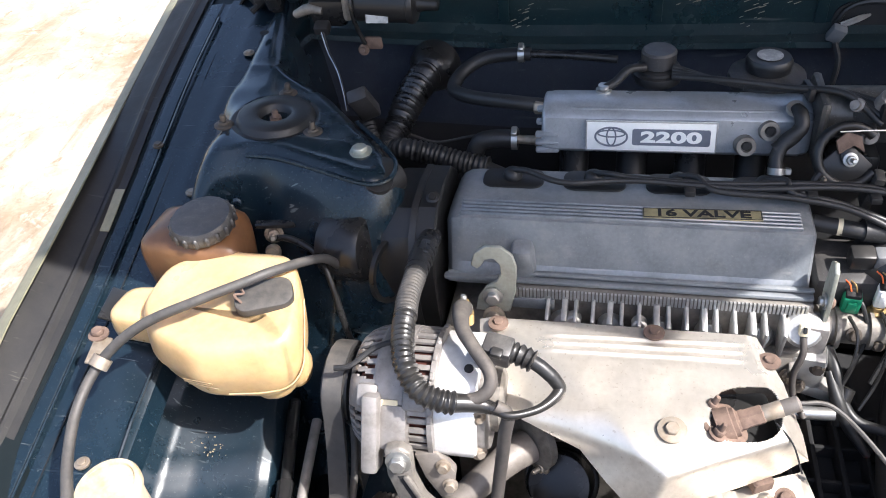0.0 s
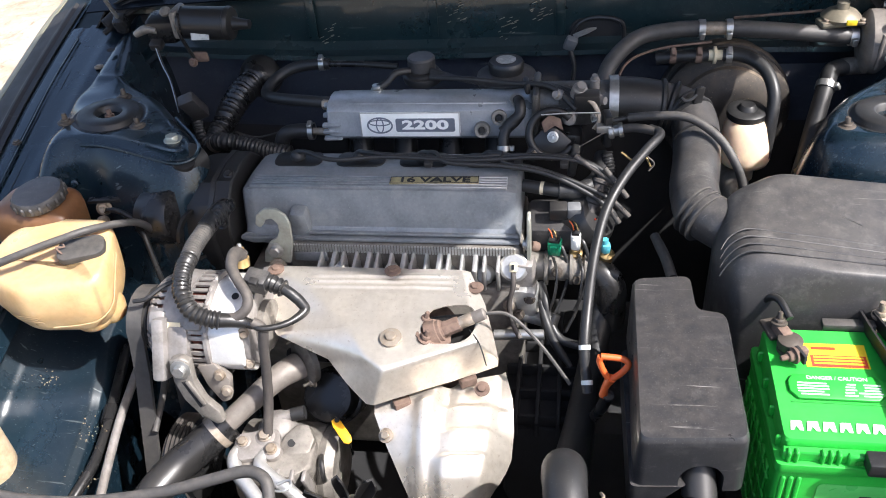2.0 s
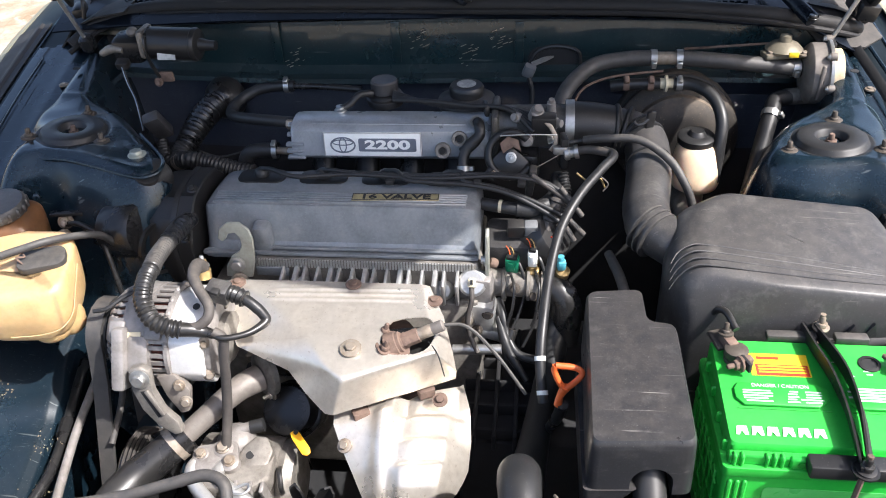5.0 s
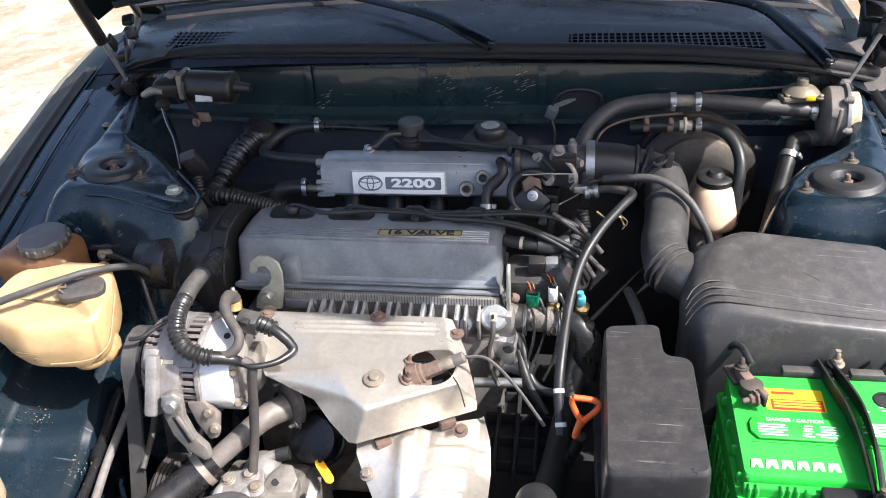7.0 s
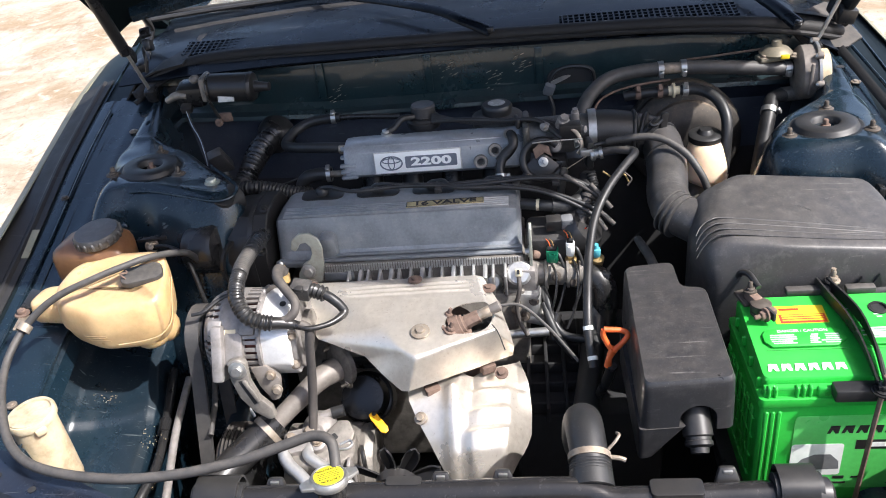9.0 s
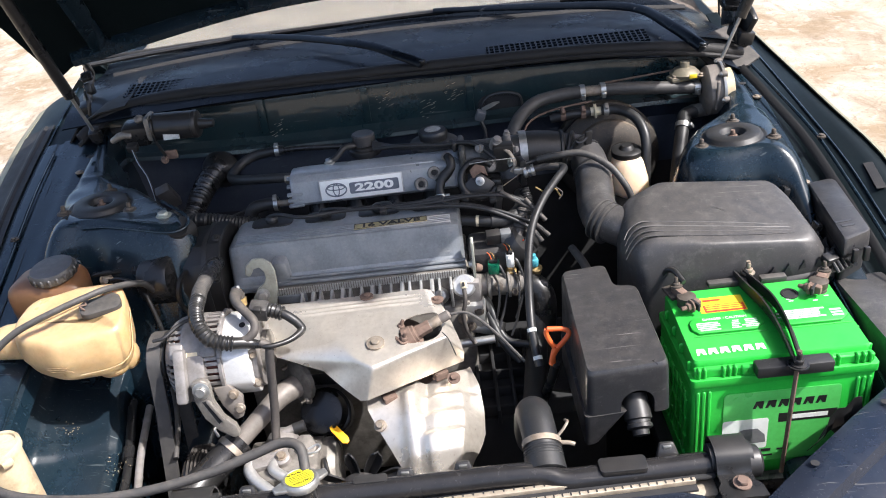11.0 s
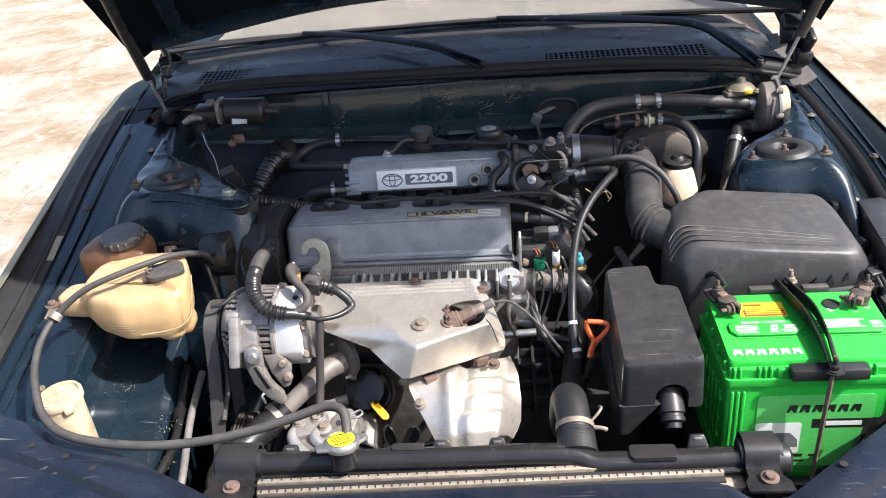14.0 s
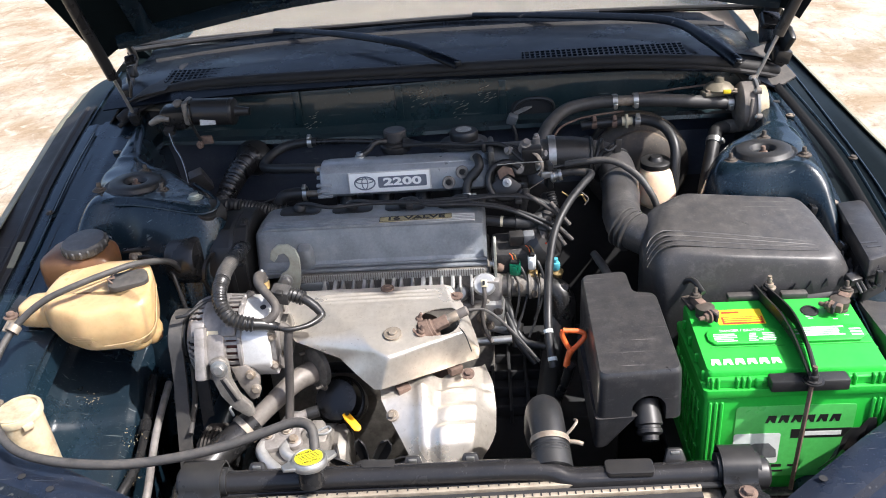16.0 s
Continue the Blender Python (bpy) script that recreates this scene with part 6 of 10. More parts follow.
for cx, w in ((-0.028, 0.034), (0.012, 0.014), (0.034, 0.026)):
    for k in range(5):
        rows.append((cx + rnd.uniform(-0.002, 0.002), 0.004 - 0.0038 * k, w * rnd.uniform(0.6, 1.0), 0.0016))
part("caution_print", bars(rows, on_lid(0.441, 0.600, 0.0042)), WHITE, lid, "white printed cautions")
part("caution_heading", lettering("DANGER / CAUTION", 0.0068, on_lid(0.441, 0.6115, 0.0044), 0.0002), WHITE, lid, "white heading")
rows = [(-0.012 + rnd.uniform(-0.01, 0.004), 0.012 - 0.0042 * k, 0.062 * rnd.uniform(0.6, 1.0), 0.0024) for k in range(5)] + [(0.035, 0.006 - 0.006 * k, 0.016, 0.003) for k in range(3)]
part("caution_print", bars(rows, on_lid(0.563, 0.600, 0.0042)), WHITE, lid, "white printed cautions")
for k in range(6):
    x0 = -0.050 + 0.0165 * k
    part("brand_block", prism([(x0, -0.006), (x0 + 0.0035, -0.006), (x0 + 0.0065, 0.0), (x0 + 0.0095, -0.006), (x0 + 0.0135, -0.006), (x0 + 0.0125, 0.006), (x0 + 0.002, 0.006)], 0, 0.0006, on_lid(0.432, 0.5495, 0.0002)), WHITE, lid, "white block of the brand mark")
stick = part("sticker", prism(rounded(-0.034, 0.034, -0.0175, 0.0175, 0.001), 0, 0.0006, on_lid(0.448, 0.648, 0.0002)), YELLOW, lid, "yellow and red dealer sticker")
part("sticker_print", bars([(0, -0.0085, 0.060, 0.017)], on_lid(0.450, 0.648, 0.0008), 0.0003), RED, stick)
for q in ((0, -0.003, 0.054, 0.0022), (0, -0.0075, 0.054, 0.0022), (0, -0.012, 0.054, 0.0022), (-0.014, 0.010, 0.026, 0.004)):
    part("sticker_band", bars([q], on_lid(0.450, 0.648, 0.0011), 0.0003), YELLOW if q[1] < 0 else RED, stick)
part("charge_eye", lathe([(0.0125, 0), (0.0125, 0.002), (0.009, 0.0025), (0.0085, 0.001), (0.0005, 0.001)], on_lid(0.552, 0.655), 28), INK, lid, "black charge indicator")
rows = [(0.512 + rnd.uniform(0, 0.10) - 0.55, rnd.uniform(-0.012, 0.022), 0.007, 0.0016) for k in range(9)]
for row in rows:
    part("chalk_mark", bars([row], on_lid(0.55, 0.645, 0.0002), 0.0003), WHITE, lid, "handwritten white mark")
part("lid_step", rbox((BX1 - BX0 - 0.006, 0.010, 0.014), Matrix.Translation(((BX0 + BX1) / 2, BY0 + 0.0085, 0.7225)), 0.0018, 1), GREEN, lid)
for x in (0.378, 0.386, 0.412, 0.420, 0.428, 0.560, 0.569, 0.594, 0.603, 0.612):
    part("lid_tooth", rbox((0.0045, 0.009, 0.018), Matrix.Translation((x, BY0 + 0.0045, 0.7235)), 0.0016, 1), GREEN, lid)
part("lid_pad", rbox((0.024, 0.008, 0.016), Matrix.Translation((0.448, BY0 + 0.0035, 0.7235)), 0.002, 1), GREEN, lid)
part("pad_dot", lathe([(0.0045, 0.0), (0.0045, 0.0012), (0.003, 0.0012), (0.0028, 0.0004), (0.0003, 0.0004)], along((0.448, BY0 - 0.0006, 0.7235), (0, -1, 0)), 16), GREEN_DARK, lid)
for k in range(4):
    part("lid_tooth", rbox((0.009, 0.0045, 0.016), Matrix.Translation((BX0 + 0.003, BY0 + 0.024 + 0.040 * k, 0.724 + 0.002 * k)), 0.0016, 1), GREEN, lid)
    part("lid_tooth", rbox((0.009, 0.0045, 0.016), Matrix.Translation((BX1 - 0.003, BY0 + 0.024 + 0.040 * k, 0.724 + 0.002 * k)), 0.0016, 1), GREEN, lid)
label = part("front_label", prism(rounded(-0.075, 0.088, -0.070, 0.058, 0.006), 0, 0.0006, axes((0.489, BY0 - 0.0003, 0.628), (1, 0, 0), (0, 0, 1))), GREEN_LABEL, case, "pale green front label")
lm = axes((0.489, BY0 - 0.0009, 0.628), (1, 0, 0), (0, 0, 1))
for k in range(6):
    x0 = -0.034 + 0.0175 * k
    part("label_block", prism([(x0, 0.028), (x0 + 0.004, 0.028), (x0 + 0.0065, 0.034), (x0 + 0.010, 0.028), (x0 + 0.014, 0.028), (x0 + 0.0155, 0.041), (x0 + 0.004, 0.041)], 0, 0.0003, lm), INK, label, "black block of the brand mark")
part("label_product", bars([(0.045, 0.008, 0.082, 0.016)], lm, 0.0003), INK, label)
part("label_product_name", bars([(0.048, 0.008, 0.050, 0.0075)], lm @ Matrix.Translation((0, 0, 0.0004)), 0.0003), WHITE, label, "white product name as a plain bar")
part("label_picture", prism(rounded(-0.075, -0.010, -0.045, 0.010, 0.004), 0.0002, 0.0005, lm), WHITE, label, "pale label picture field")
part("label_picture", prism([(-0.070, -0.030), (-0.060, -0.016), (-0.045, -0.008), (-0.025, -0.008), (-0.014, -0.020), (-0.012, -0.034), (-0.065, -0.036)], 0.0005, 0.0008, lm), CONN_GREY, label, "grey printed shape")
part("label_print", bars([(-0.01, -0.050, 0.014, 0.005), (0.012, -0.050, 0.012, 0.003), (-0.01, -0.060, 0.02, 0.003)], lm, 0.0004), INK, label)


def terminal(x, y, turn, label):
    t = thing("battery_terminal", (x, y, 0.745), label, "terminal", "battery terminals")
    part("post", lathe([(0.014, 0.0), (0.013, 0.006), (0.0085, 0.008), (0.008, 0.019), (0.0005, 0.020)], Matrix.Translation((x, y, 0.746)), 20), BROWN_BOLT, t, "lead post")
    part("clamp", lathe([(0.013, 0.008), (0.014, 0.010), (0.014, 0.019), (0.009, 0.021)], Matrix.Translation((x, y, 0.746)), 20), BROWN_BOLT, t, "corroded lead clamp")
    m = Matrix.Translation((x, y, 0.760)) @ pose(0, 0, 0, 0, 0, turn)
    part("clamp_jaw", rbox((0.014, 0.026, 0.014), m @ pose(0, 0.018, 0.002), 0.003), RUST, t)
    part("clamp_bolt", nut_stud(m @ Vector((-0.006, -0.020, 0.0)), m.to_3x3() @ Vector((-1, 0, 0)), 0.0068, 0.008), RUST, t, "rusty clamp bolt")
    part("clamp_bolt", nut_stud(m @ Vector((0, 0.026, 0.008)), (0, 0.2, 1), 0.0064, 0.006), BROWN_BOLT, t)
    part("clamp_jaw", rbox((0.020, 0.010, 0.013), m @ pose(0, -0.018, 0), 0.002), RUST, t)
    part("cable_lug", rbox((0.020, 0.030, 0.006), m @ pose(-0.004, 0.030, -0.004, 10, 0, 0), 0.002), BROWN_BOLT, t, "flattened cable lug")
    part("clamp_gap", rbox((0.004, 0.020, 0.012), m @ pose(0.0, -0.022, 0.001), 0.001), DARK, t)
    return t


terminal(0.398, 0.655, 20, "corroded brown battery terminal with black cable")
terminal(0.596, 0.660, -40, "corroded grey-brown battery terminal clamp")
single("battery_cable", tube([(0.402, 0.685, 0.770), (0.392, 0.710, 0.778), (0.380, 0.722, 0.765), (0.372, 0.722, 0.72), (0.36, 0.72, 0.62)], 0.0045, 12, 6), RUBBER_SMOOTH, "black battery cable running down behind the case", "cable")

hold = thing("battery_hold_down", (0.50, 0.60, 0.74), "black steel battery hold-down bar with rubber pads", "bracket")
for line in (((0.486, 0.702), (0.492, 0.662), (0.499, 0.62), (0.503, 0.575), (0.502, 0.535), (0.499, 0.492)), ((0.500, 0.702), (0.511, 0.66), (0.517, 0.62), (0.518, 0.575), (0.513, 0.535), (0.506, 0.492))):
    rows = [[(x - 0.0015, y, 0.772 - 0.16 * max(0.0, 0.62 - y)), (x, y, 0.755 - 0.10 * max(0.0, 0.60 - y)), (x + 0.006, y, 0.751 - 0.10 * max(0.0, 0.60 - y))] for x, y in line]
    part("bar", sheet(rows_smooth(rows, 3), 6, 0.0025), BLACK_STEEL, hold, "thin folded black bar", 25)
part("pad", rbox((0.104, 0.022, 0.018), Matrix.Translation((0.503, 0.511, 0.730)), 0.003), RUBBER, hold, "black rubber pad")
part("pad", rbox((0.060, 0.014, 0.010), Matrix.Translation((0.47, 0.692, 0.757)), 0.003), RUBBER_GREY, hold, "dusty rubber pad")
part("pad", rbox((0.040, 0.014, 0.010), Matrix.Translation((0.54, 0.692, 0.757)), 0.003), RUBBER_GREY, hold, "dusty rubber pad")
part("stud", tube([(0.505, 0.702, 0.70), (0.505, 0.702, 0.785)], 0.0035, 8, 2), BOLT, hold)
part("stud_nut", nut_stud((0.505, 0.700, 0.766), (0, 0, 1), 0.007, 0.008), BOLT, hold)
part("hook_rod", tube([(0.503, 0.497, 0.765), (0.501, 0.497, 0.70), (0.497, 0.498, 0.55)], 0.0033, 8, 3), RUST, hold, "rusty hook rod")
part("rod_nut", nut_stud((0.503, 0.497, 0.744), (0, -0.1, 1), 0.0075, 0.009), BLACK_STEEL, hold)
part("washer", lathe([(0.014, 0), (0.014, 0.002), (0.004, 0.002)], Matrix.Translation((0.503, 0.497, 0.741)), 20), BLACK_STEEL, hold)
single("battery_tray", rbox((0.30, 0.21, 0.03), Matrix.Translation((0.497, 0.605, 0.52)), 0.006), BLACK_STEEL, "black steel battery tray under the battery", "tray")

# ---- resonator box beside the battery ----
box = thing("resonator_box", (0.28, 0.61, 0.58), "dusty black plastic air resonator box with a drain nozzle", "box")
top = [(0.224, 0.747), (0.295, 0.755), (0.2975, 0.694), (0.332, 0.690), (0.334, 0.506), (0.221, 0.498)]
rings = []
for z, f, drop in ((0.682, 1.040, 0.0), (0.70, 1.035, 0.0), (0.748, 1.012, 0.0), (0.757, 0.995, 0.0), (0.762, 0.955, 0.0)):
    ring = []
    for i, (x, y) in enumerate(top):
        p = Vector((0.275 + (x - 0.275) * f, 0.62 + (y - 0.62) * (1 + (f - 1) * 0.5), 0))
        zz = z + (0.055 * (y - 0.50) if z > 0.74 else 0)
        ring.append((p.x, p.y, zz))
    rings.append(ring)


def round_ring(ring, r=0.012, n=4):
    """Rounds the corners of a ring."""
    out, m = [], len(ring)
    for i in range(m):
        a, b, c = Vector(ring[i - 1]), Vector(ring[i]), Vector(ring[(i + 1) % m])
        p, q = b + (a - b).normalized() * r, b + (c - b).normalized() * r
        for k in range(n + 1):
            t = k / n
            out.append(p * (1 - t) ** 2 + b * 2 * t * (1 - t) + q * t ** 2)
    return out


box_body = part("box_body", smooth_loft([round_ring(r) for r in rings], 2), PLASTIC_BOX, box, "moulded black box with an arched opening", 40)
arch = [(-0.0235, -0.030)] + [(-0.0235 * math.cos(math.pi * k / 12), 0.008 + 0.0225 * math.sin(math.pi * k / 12)) for k in range(13)] + [(0.0235, -0.030)]
cutter = bpy.data.objects.new("cutter", solid("cutter", prism(arch, -0.075, 0.03, axes((0.290, 0.4995, 0.692), (1, 0, 0), (0, 0, 1))), PLASTIC_BOX))
scene.collection.objects.link(cutter)
cut = box_body.modifiers.new("arch", "BOOLEAN")
cut.operation, cut.object = "DIFFERENCE", cutter
bpy.context.view_layer.update()
opened = bpy.data.meshes.new_from_object(box_body.evaluated_get(bpy.context.evaluated_depsgraph_get()))
box_body.modifiers.clear()
box_body.data = opened
opened.set_sharp_from_angle(angle=radians(40))
bpy.data.objects.remove(cutter)
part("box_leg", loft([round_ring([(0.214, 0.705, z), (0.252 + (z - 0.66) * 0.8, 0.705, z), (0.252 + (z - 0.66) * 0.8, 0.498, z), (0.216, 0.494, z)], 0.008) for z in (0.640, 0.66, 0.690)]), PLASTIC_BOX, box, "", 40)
noz = along((0.290, 0.517, 0.690), (0.02, -0.75, -0.66))
part("nozzle", lathe([(0.0175, -0.01), (0.0185, 0.010), (0.019, 0.024), (0.016, 0.026), (0.016, 0.030), (0.0178, 0.031), (0.0178, 0.036), (0.012, 0.039), (0.0115, 0.046), (0.006, 0.047), (0.005, 0.044), (0.0005, 0.044)], noz, 28), PLASTIC_SATIN, box, "black ribbed nozzle")

# ---- air cleaner ----
cleaner = thing("air_cleaner", (0.50, 0.86, 0.60), "large dusty black air filter housing with pressed lines", "air filter")
def lid_top(x, y):
    """Height of the housing's sloping top."""
    return 0.829 + 0.25 * (y - 0.796) - 0.06 * (x - 0.472)


TOP = [(0.374, 0.750), (0.366, 0.800), (0.374, 0.842), (0.408, 0.872), (0.590, 0.862), (0.602, 0.825), (0.610, 0.742), (0.590, 0.732), (0.450, 0.735)]
EDGE = [(0.352, 0.735, 0.808), (0.334, 0.785, 0.816), (0.345, 0.858, 0.826), (0.404, 0.886, 0.838), (0.602, 0.874, 0.824), (0.618, 0.828, 0.810), (0.628, 0.730, 0.790), (0.600, 0.718, 0.797), (0.450, 0.722, 0.808)]
WALL = [(0.344, 0.726, 0.785), (0.322, 0.780, 0.785), (0.336, 0.862, 0.790), (0.404, 0.890, 0.800), (0.606, 0.880, 0.790), (0.628, 0.832, 0.785), (0.640, 0.722, 0.765), (0.606, 0.711, 0.775), (0.450, 0.716, 0.785)]
FOOT = [(0.346, 0.716), (0.326, 0.780), (0.340, 0.880), (0.404, 0.960), (0.625, 0.955), (0.652, 0.860), (0.656, 0.722), (0.615, 0.706), (0.450, 0.708)]
mid_top = [((x * 0.45 + e[0] * 0.55), (y * 0.45 + e[1] * 0.55), e[2] * 0.35 + lid_top(x, y) * 0.65) for (x, y), e in zip(TOP, EDGE)]
inner_top = [(0.48 + (x - 0.48) * 0.8, 0.80 + (y - 0.80) * 0.8) for x, y in TOP]
rings = [[(x, y, 0.60) for x, y in FOOT], [(x, y, 0.735) for x, y in FOOT], WALL, EDGE, mid_top, [(x, y, lid_top(x, y)) for x, y in TOP], [(x, y, lid_top(x, y) + 0.001) for x, y in inner_top], [(0.48 + (x - 0.48) * 0.12, 0.80 + (y - 0.80) * 0.12, lid_top(0.48 + (x - 0.48) * 0.12, 0.80 + (y - 0.80) * 0.12) + 0.002) for x, y in TOP]]
lid_ = part("filter_lid", smooth_loft([round_ring(r, 0.016 if n < 7 else 0.002, 4) for n, r in enumerate(rings)], 3), PLASTIC, cleaner, "dusty black moulded housing", 50)
for k in range(4):
    f = k / 3
    pts = [(0.3275 - 0.002 * f, 0.757 - 0.022 * f, 0.8145 - 0.024 * f), (0.336 - 0.001 * f, 0.768 - 0.027 * f, 0.8235 - 0.019 * f), (0.350 - 0.001 * f, 0.775 - 0.031 * f, 0.8305 - 0.012 * f)]
    pts += [(x, y, lid_top(x, y) + 0.0004) for x, y in ((0.370, 0.778 - 0.033 * f), (0.440, 0.772 - 0.031 * f), (0.510, 0.764 - 0.027 * f), (0.582 + 0.004 * f, 0.755 - 0.020 * f))]
    part("pressed_line", tube(pts, [0.0006, 0.0014, 0.0018, 0.0018, 0.0018, 0.0016, 0.0008], 8, 5), PLASTIC, lid_)
saw = [(0.0, 0.0)]
for k in range(5):
    saw += [(0.020 + 0.024 * k, 0.0), (0.033 + 0.024 * k, 0.022), (0.038 + 0.024 * k, 0.0)]
saw += [(0.16, 0.0), (0.16, -0.012), (0.0, -0.012)]
part("rib_comb", prism(saw, -0.002, 0.002, axes((0.515, 0.706, 0.742), (1, 0.06, 0.10), (0, -0.1, 1)), 0), PLASTIC, cleaner, "row of pointed ribs")
side_saw = [(0.0, 0.0)]
for k in range(6):
    side_saw += [(0.004 + 0.024 * k, 0.0), (0.022 + 0.024 * k, 0.016), (0.024 + 0.024 * k, 0.0)]
side_saw += [(0.150, 0.0), (0.150, -0.012), (0.0, -0.012)]
part("rib_comb", prism(side_saw, -0.0015, 0.0015, axes((0.652, 0.722, 0.756), (-0.13, 1, 0.06), (0.35, 0, 1)), 0), PLASTIC, cleaner, "row of pointed ribs along the side")
part("lid_flange", tube([(0.505, 0.706, 0.735), (0.600, 0.706, 0.745), (0.650, 0.716, 0.752), (0.655, 0.760, 0.757), (0.645, 0.870, 0.766)], 0.006, 8, 5, flat=0.5), PLASTIC_SATIN, cleaner, "black lid flange")
part("clip", rbox((0.012, 0.020, 0.024), pose(0.650, 0.80, 0.772, 0, 12, 0), 0.003), BLACK_STEEL, cleaner)
part("clip", rbox((0.012, 0.020, 0.024), pose(0.628, 0.885, 0.800, 0, 12, 0), 0.003), BLACK_STEEL, cleaner)
part("lid_bolt", bolt((0.475, 1.000, 0.776), (0, 0.2, 1), 0.0085, 0.009, 1.4), BRASS, cleaner, "brassy lid bolt")

duct = thing("air_duct", (0.30, 1.0, 0.75), "dusty black air intake duct with a corrugated bellows", "duct")
part("duct_elbow", tube([(0.268, 1.084, 0.841), (0.300, 1.082, 0.836), (0.321, 1.064, 0.829), (0.324, 1.02, 0.820), (0.319, 0.96, 0.812), (0.311, 0.905, 0.806), (0.313, 0.868, 0.801)], [0.034, 0.034, 0.034, 0.0335, 0.033, 0.033, 0.033], 24, 7), PLASTIC, duct, "smooth elbow", 60)
part("inlet_sleeve", tube([(0.205, 1.080, 0.849), (0.240, 1.083, 0.846), (0.272, 1.084, 0.840)], 0.037, 28, 4), RUBBER, duct, "smooth black rubber sleeve", 60)
for x, y, z, w in ((0.276, 1.084, 0.840, (1, 0, -0.1)), (0.292, 1.083, 0.837, (1, -0.25, -0.2)), (0.307, 1.076, 0.833, (0.7, -0.6, -0.3)), (0.316, 1.066, 0.828, (0.4, -0.8, -0.3))):
    part("bellows_ring", lathe([(0.034, -0.006), (0.040, -0.002), (0.040, 0.002), (0.034, 0.006)], along((x, y, z), w), 32), RUBBER, duct, "bellows fold")
for k in range(3):
    c = Vector((0.309 + 0.0065 * k, 0.864 - 0.0075 * k, 0.800 - 0.0022 * k))
    part("neck_ring", lathe([(0.0325, -0.0024), (0.0365, -0.0012), (0.0365, 0.0012), (0.0325, 0.0024)], along(c, (0.6, -0.7, -0.2)), 36), RUBBER_GREY, duct, "worn pale neck ring")
part("neck", tube([(0.311, 0.880, 0.803), (0.313, 0.864, 0.801), (0.330, 0.846, 0.796), (0.360, 0.825, 0.790)], [0.0325, 0.0325, 0.033, 0.034], 28, 5), PLASTIC, duct)
part("duct_seam", lathe([(0.0335, -0.002), (0.0355, -0.001), (0.0355, 0.001), (0.0335, 0.002)], along((0.3235, 1.008, 0.8185), (0.1, -0.95, -0.15)), 32), RUBBER, duct)
part("band_clamp", lathe([(0.0375, -0.007), (0.039, -0.007), (0.039, 0.007), (0.0375, 0.007)], along((0.205, 1.080, 0.849), (1, 0, 0)), 32, caps=False), STEEL, duct, "bright steel band clamp")
part("tube_bracket", rbox((0.014, 0.006, 0.030), pose(0.325, 1.050, 0.872, 10, 0, 20), 0.002), PLASTIC_SATIN, duct)
part("bracket_hook", tube([(0.300, 1.045, 0.872), (0.306, 1.043, 0.868), (0.314, 1.044, 0.870), (0.322, 1.047, 0.876)], 0.003, 8, 4), PLASTIC_SATIN, duct)


# ---- reservoirs ----
washer = thing("washer_tank", (-0.53, 0.70, 0.66), "yellowed white plastic expansion tank, sunlit", "tank")
TANK_RING = [(-0.650, 0.716), (-0.641, 0.772), (-0.585, 0.796), (-0.487, 0.790), (-0.467, 0.745), (-0.453, 0.682), (-0.472, 0.660), (-0.560, 0.650), (-0.622, 0.676)]
rings = []
for z, f, dy in ((0.722, 0.74, -0.006), (0.727, 0.86, -0.004), (0.740, 0.955, 0.0), (0.768, 1.0, 0.0), (0.790, 0.99, 0.002), (0.802, 0.955, 0.004), (0.807, 0.87, 0.006), (0.8085, 0.60, 0.008)):
    ring = []
    for x, y in TANK_RING:
        rise = 0.13 * (y - 0.725) + 0.05 * (x + 0.55) if z > 0.765 else 0.10 * max(0.0, -0.545 - x)
        ring.append((-0.545 + (x + 0.545) * f, 0.722 + (y - 0.722) * f + dy, z + rise))
    rings.append(round_ring(ring, 0.017))
part("tank_body", smooth_loft(rings, 3), TANK, washer, "yellowed moulded tank", 60)
part("tank_tab", smooth_loft([round_ring([(-0.700 + g, 0.716 + g, z), (-0.694 + g, 0.768 - g, z), (-0.615, 0.775 - g, z), (-0.615, 0.706 + g, z)], 0.015) for z, g in ((0.738, 0.004), (0.744, 0.0), (0.766, 0.0), (0.775, 0.003), (0.778, 0.010))], 2), TANK, washer, "", 60)
part("tank_lobe", smooth_loft([[(-0.494 + r * math.cos(2 * math.pi * k / 24), 0.690 + r * math.sin(2 * math.pi * k / 24), z) for k in range(24)] for z, r in ((0.713, 0.012), (0.716, 0.021), (0.725, 0.026), (0.745, 0.027))], 2), TANK, washer, "", 60)
part("pump_lobe", smooth_loft([[(-0.474 + r * math.cos(2 * math.pi * k / 20), 0.706 + 1.3 * r * math.sin(2 * math.pi * k / 20), z) for k in range(20)] for z, r in ((0.712, 0.008), (0.716, 0.014), (0.735, 0.017), (0.755, 0.012))], 2), TANK, washer, "", 60)
part("level_mark", bars([(0, 0.004, 0.035, 0.0012), (-0.002, 0.0, 0.033, 0.0012), (0.004, -0.004, 0.036, 0.0012)], axes((-0.560, 0.6515, 0.752), (1, -0.11, 0), (0, -0.15, 1))), TANK, washer)
part("mould_seam", tube([(-0.466, 0.745, 0.795), (-0.458, 0.712, 0.777), (-0.4540, 0.684, 0.757), (-0.464, 0.664, 0.747), (-0.490, 0.657, 0.741), (-0.530, 0.6525, 0.738)], 0.0009, 6, 5), TANK, washer, "thin pale mould seam")
part("tank_cap", prism(rounded(-0.032, 0.030, -0.022, 0.018, 0.014), 0, 0.011, pose(-0.500, 0.728, 0.809, 8, 0, 22), 0.005), RUBBER_GREY, washer, "black rubber cap")
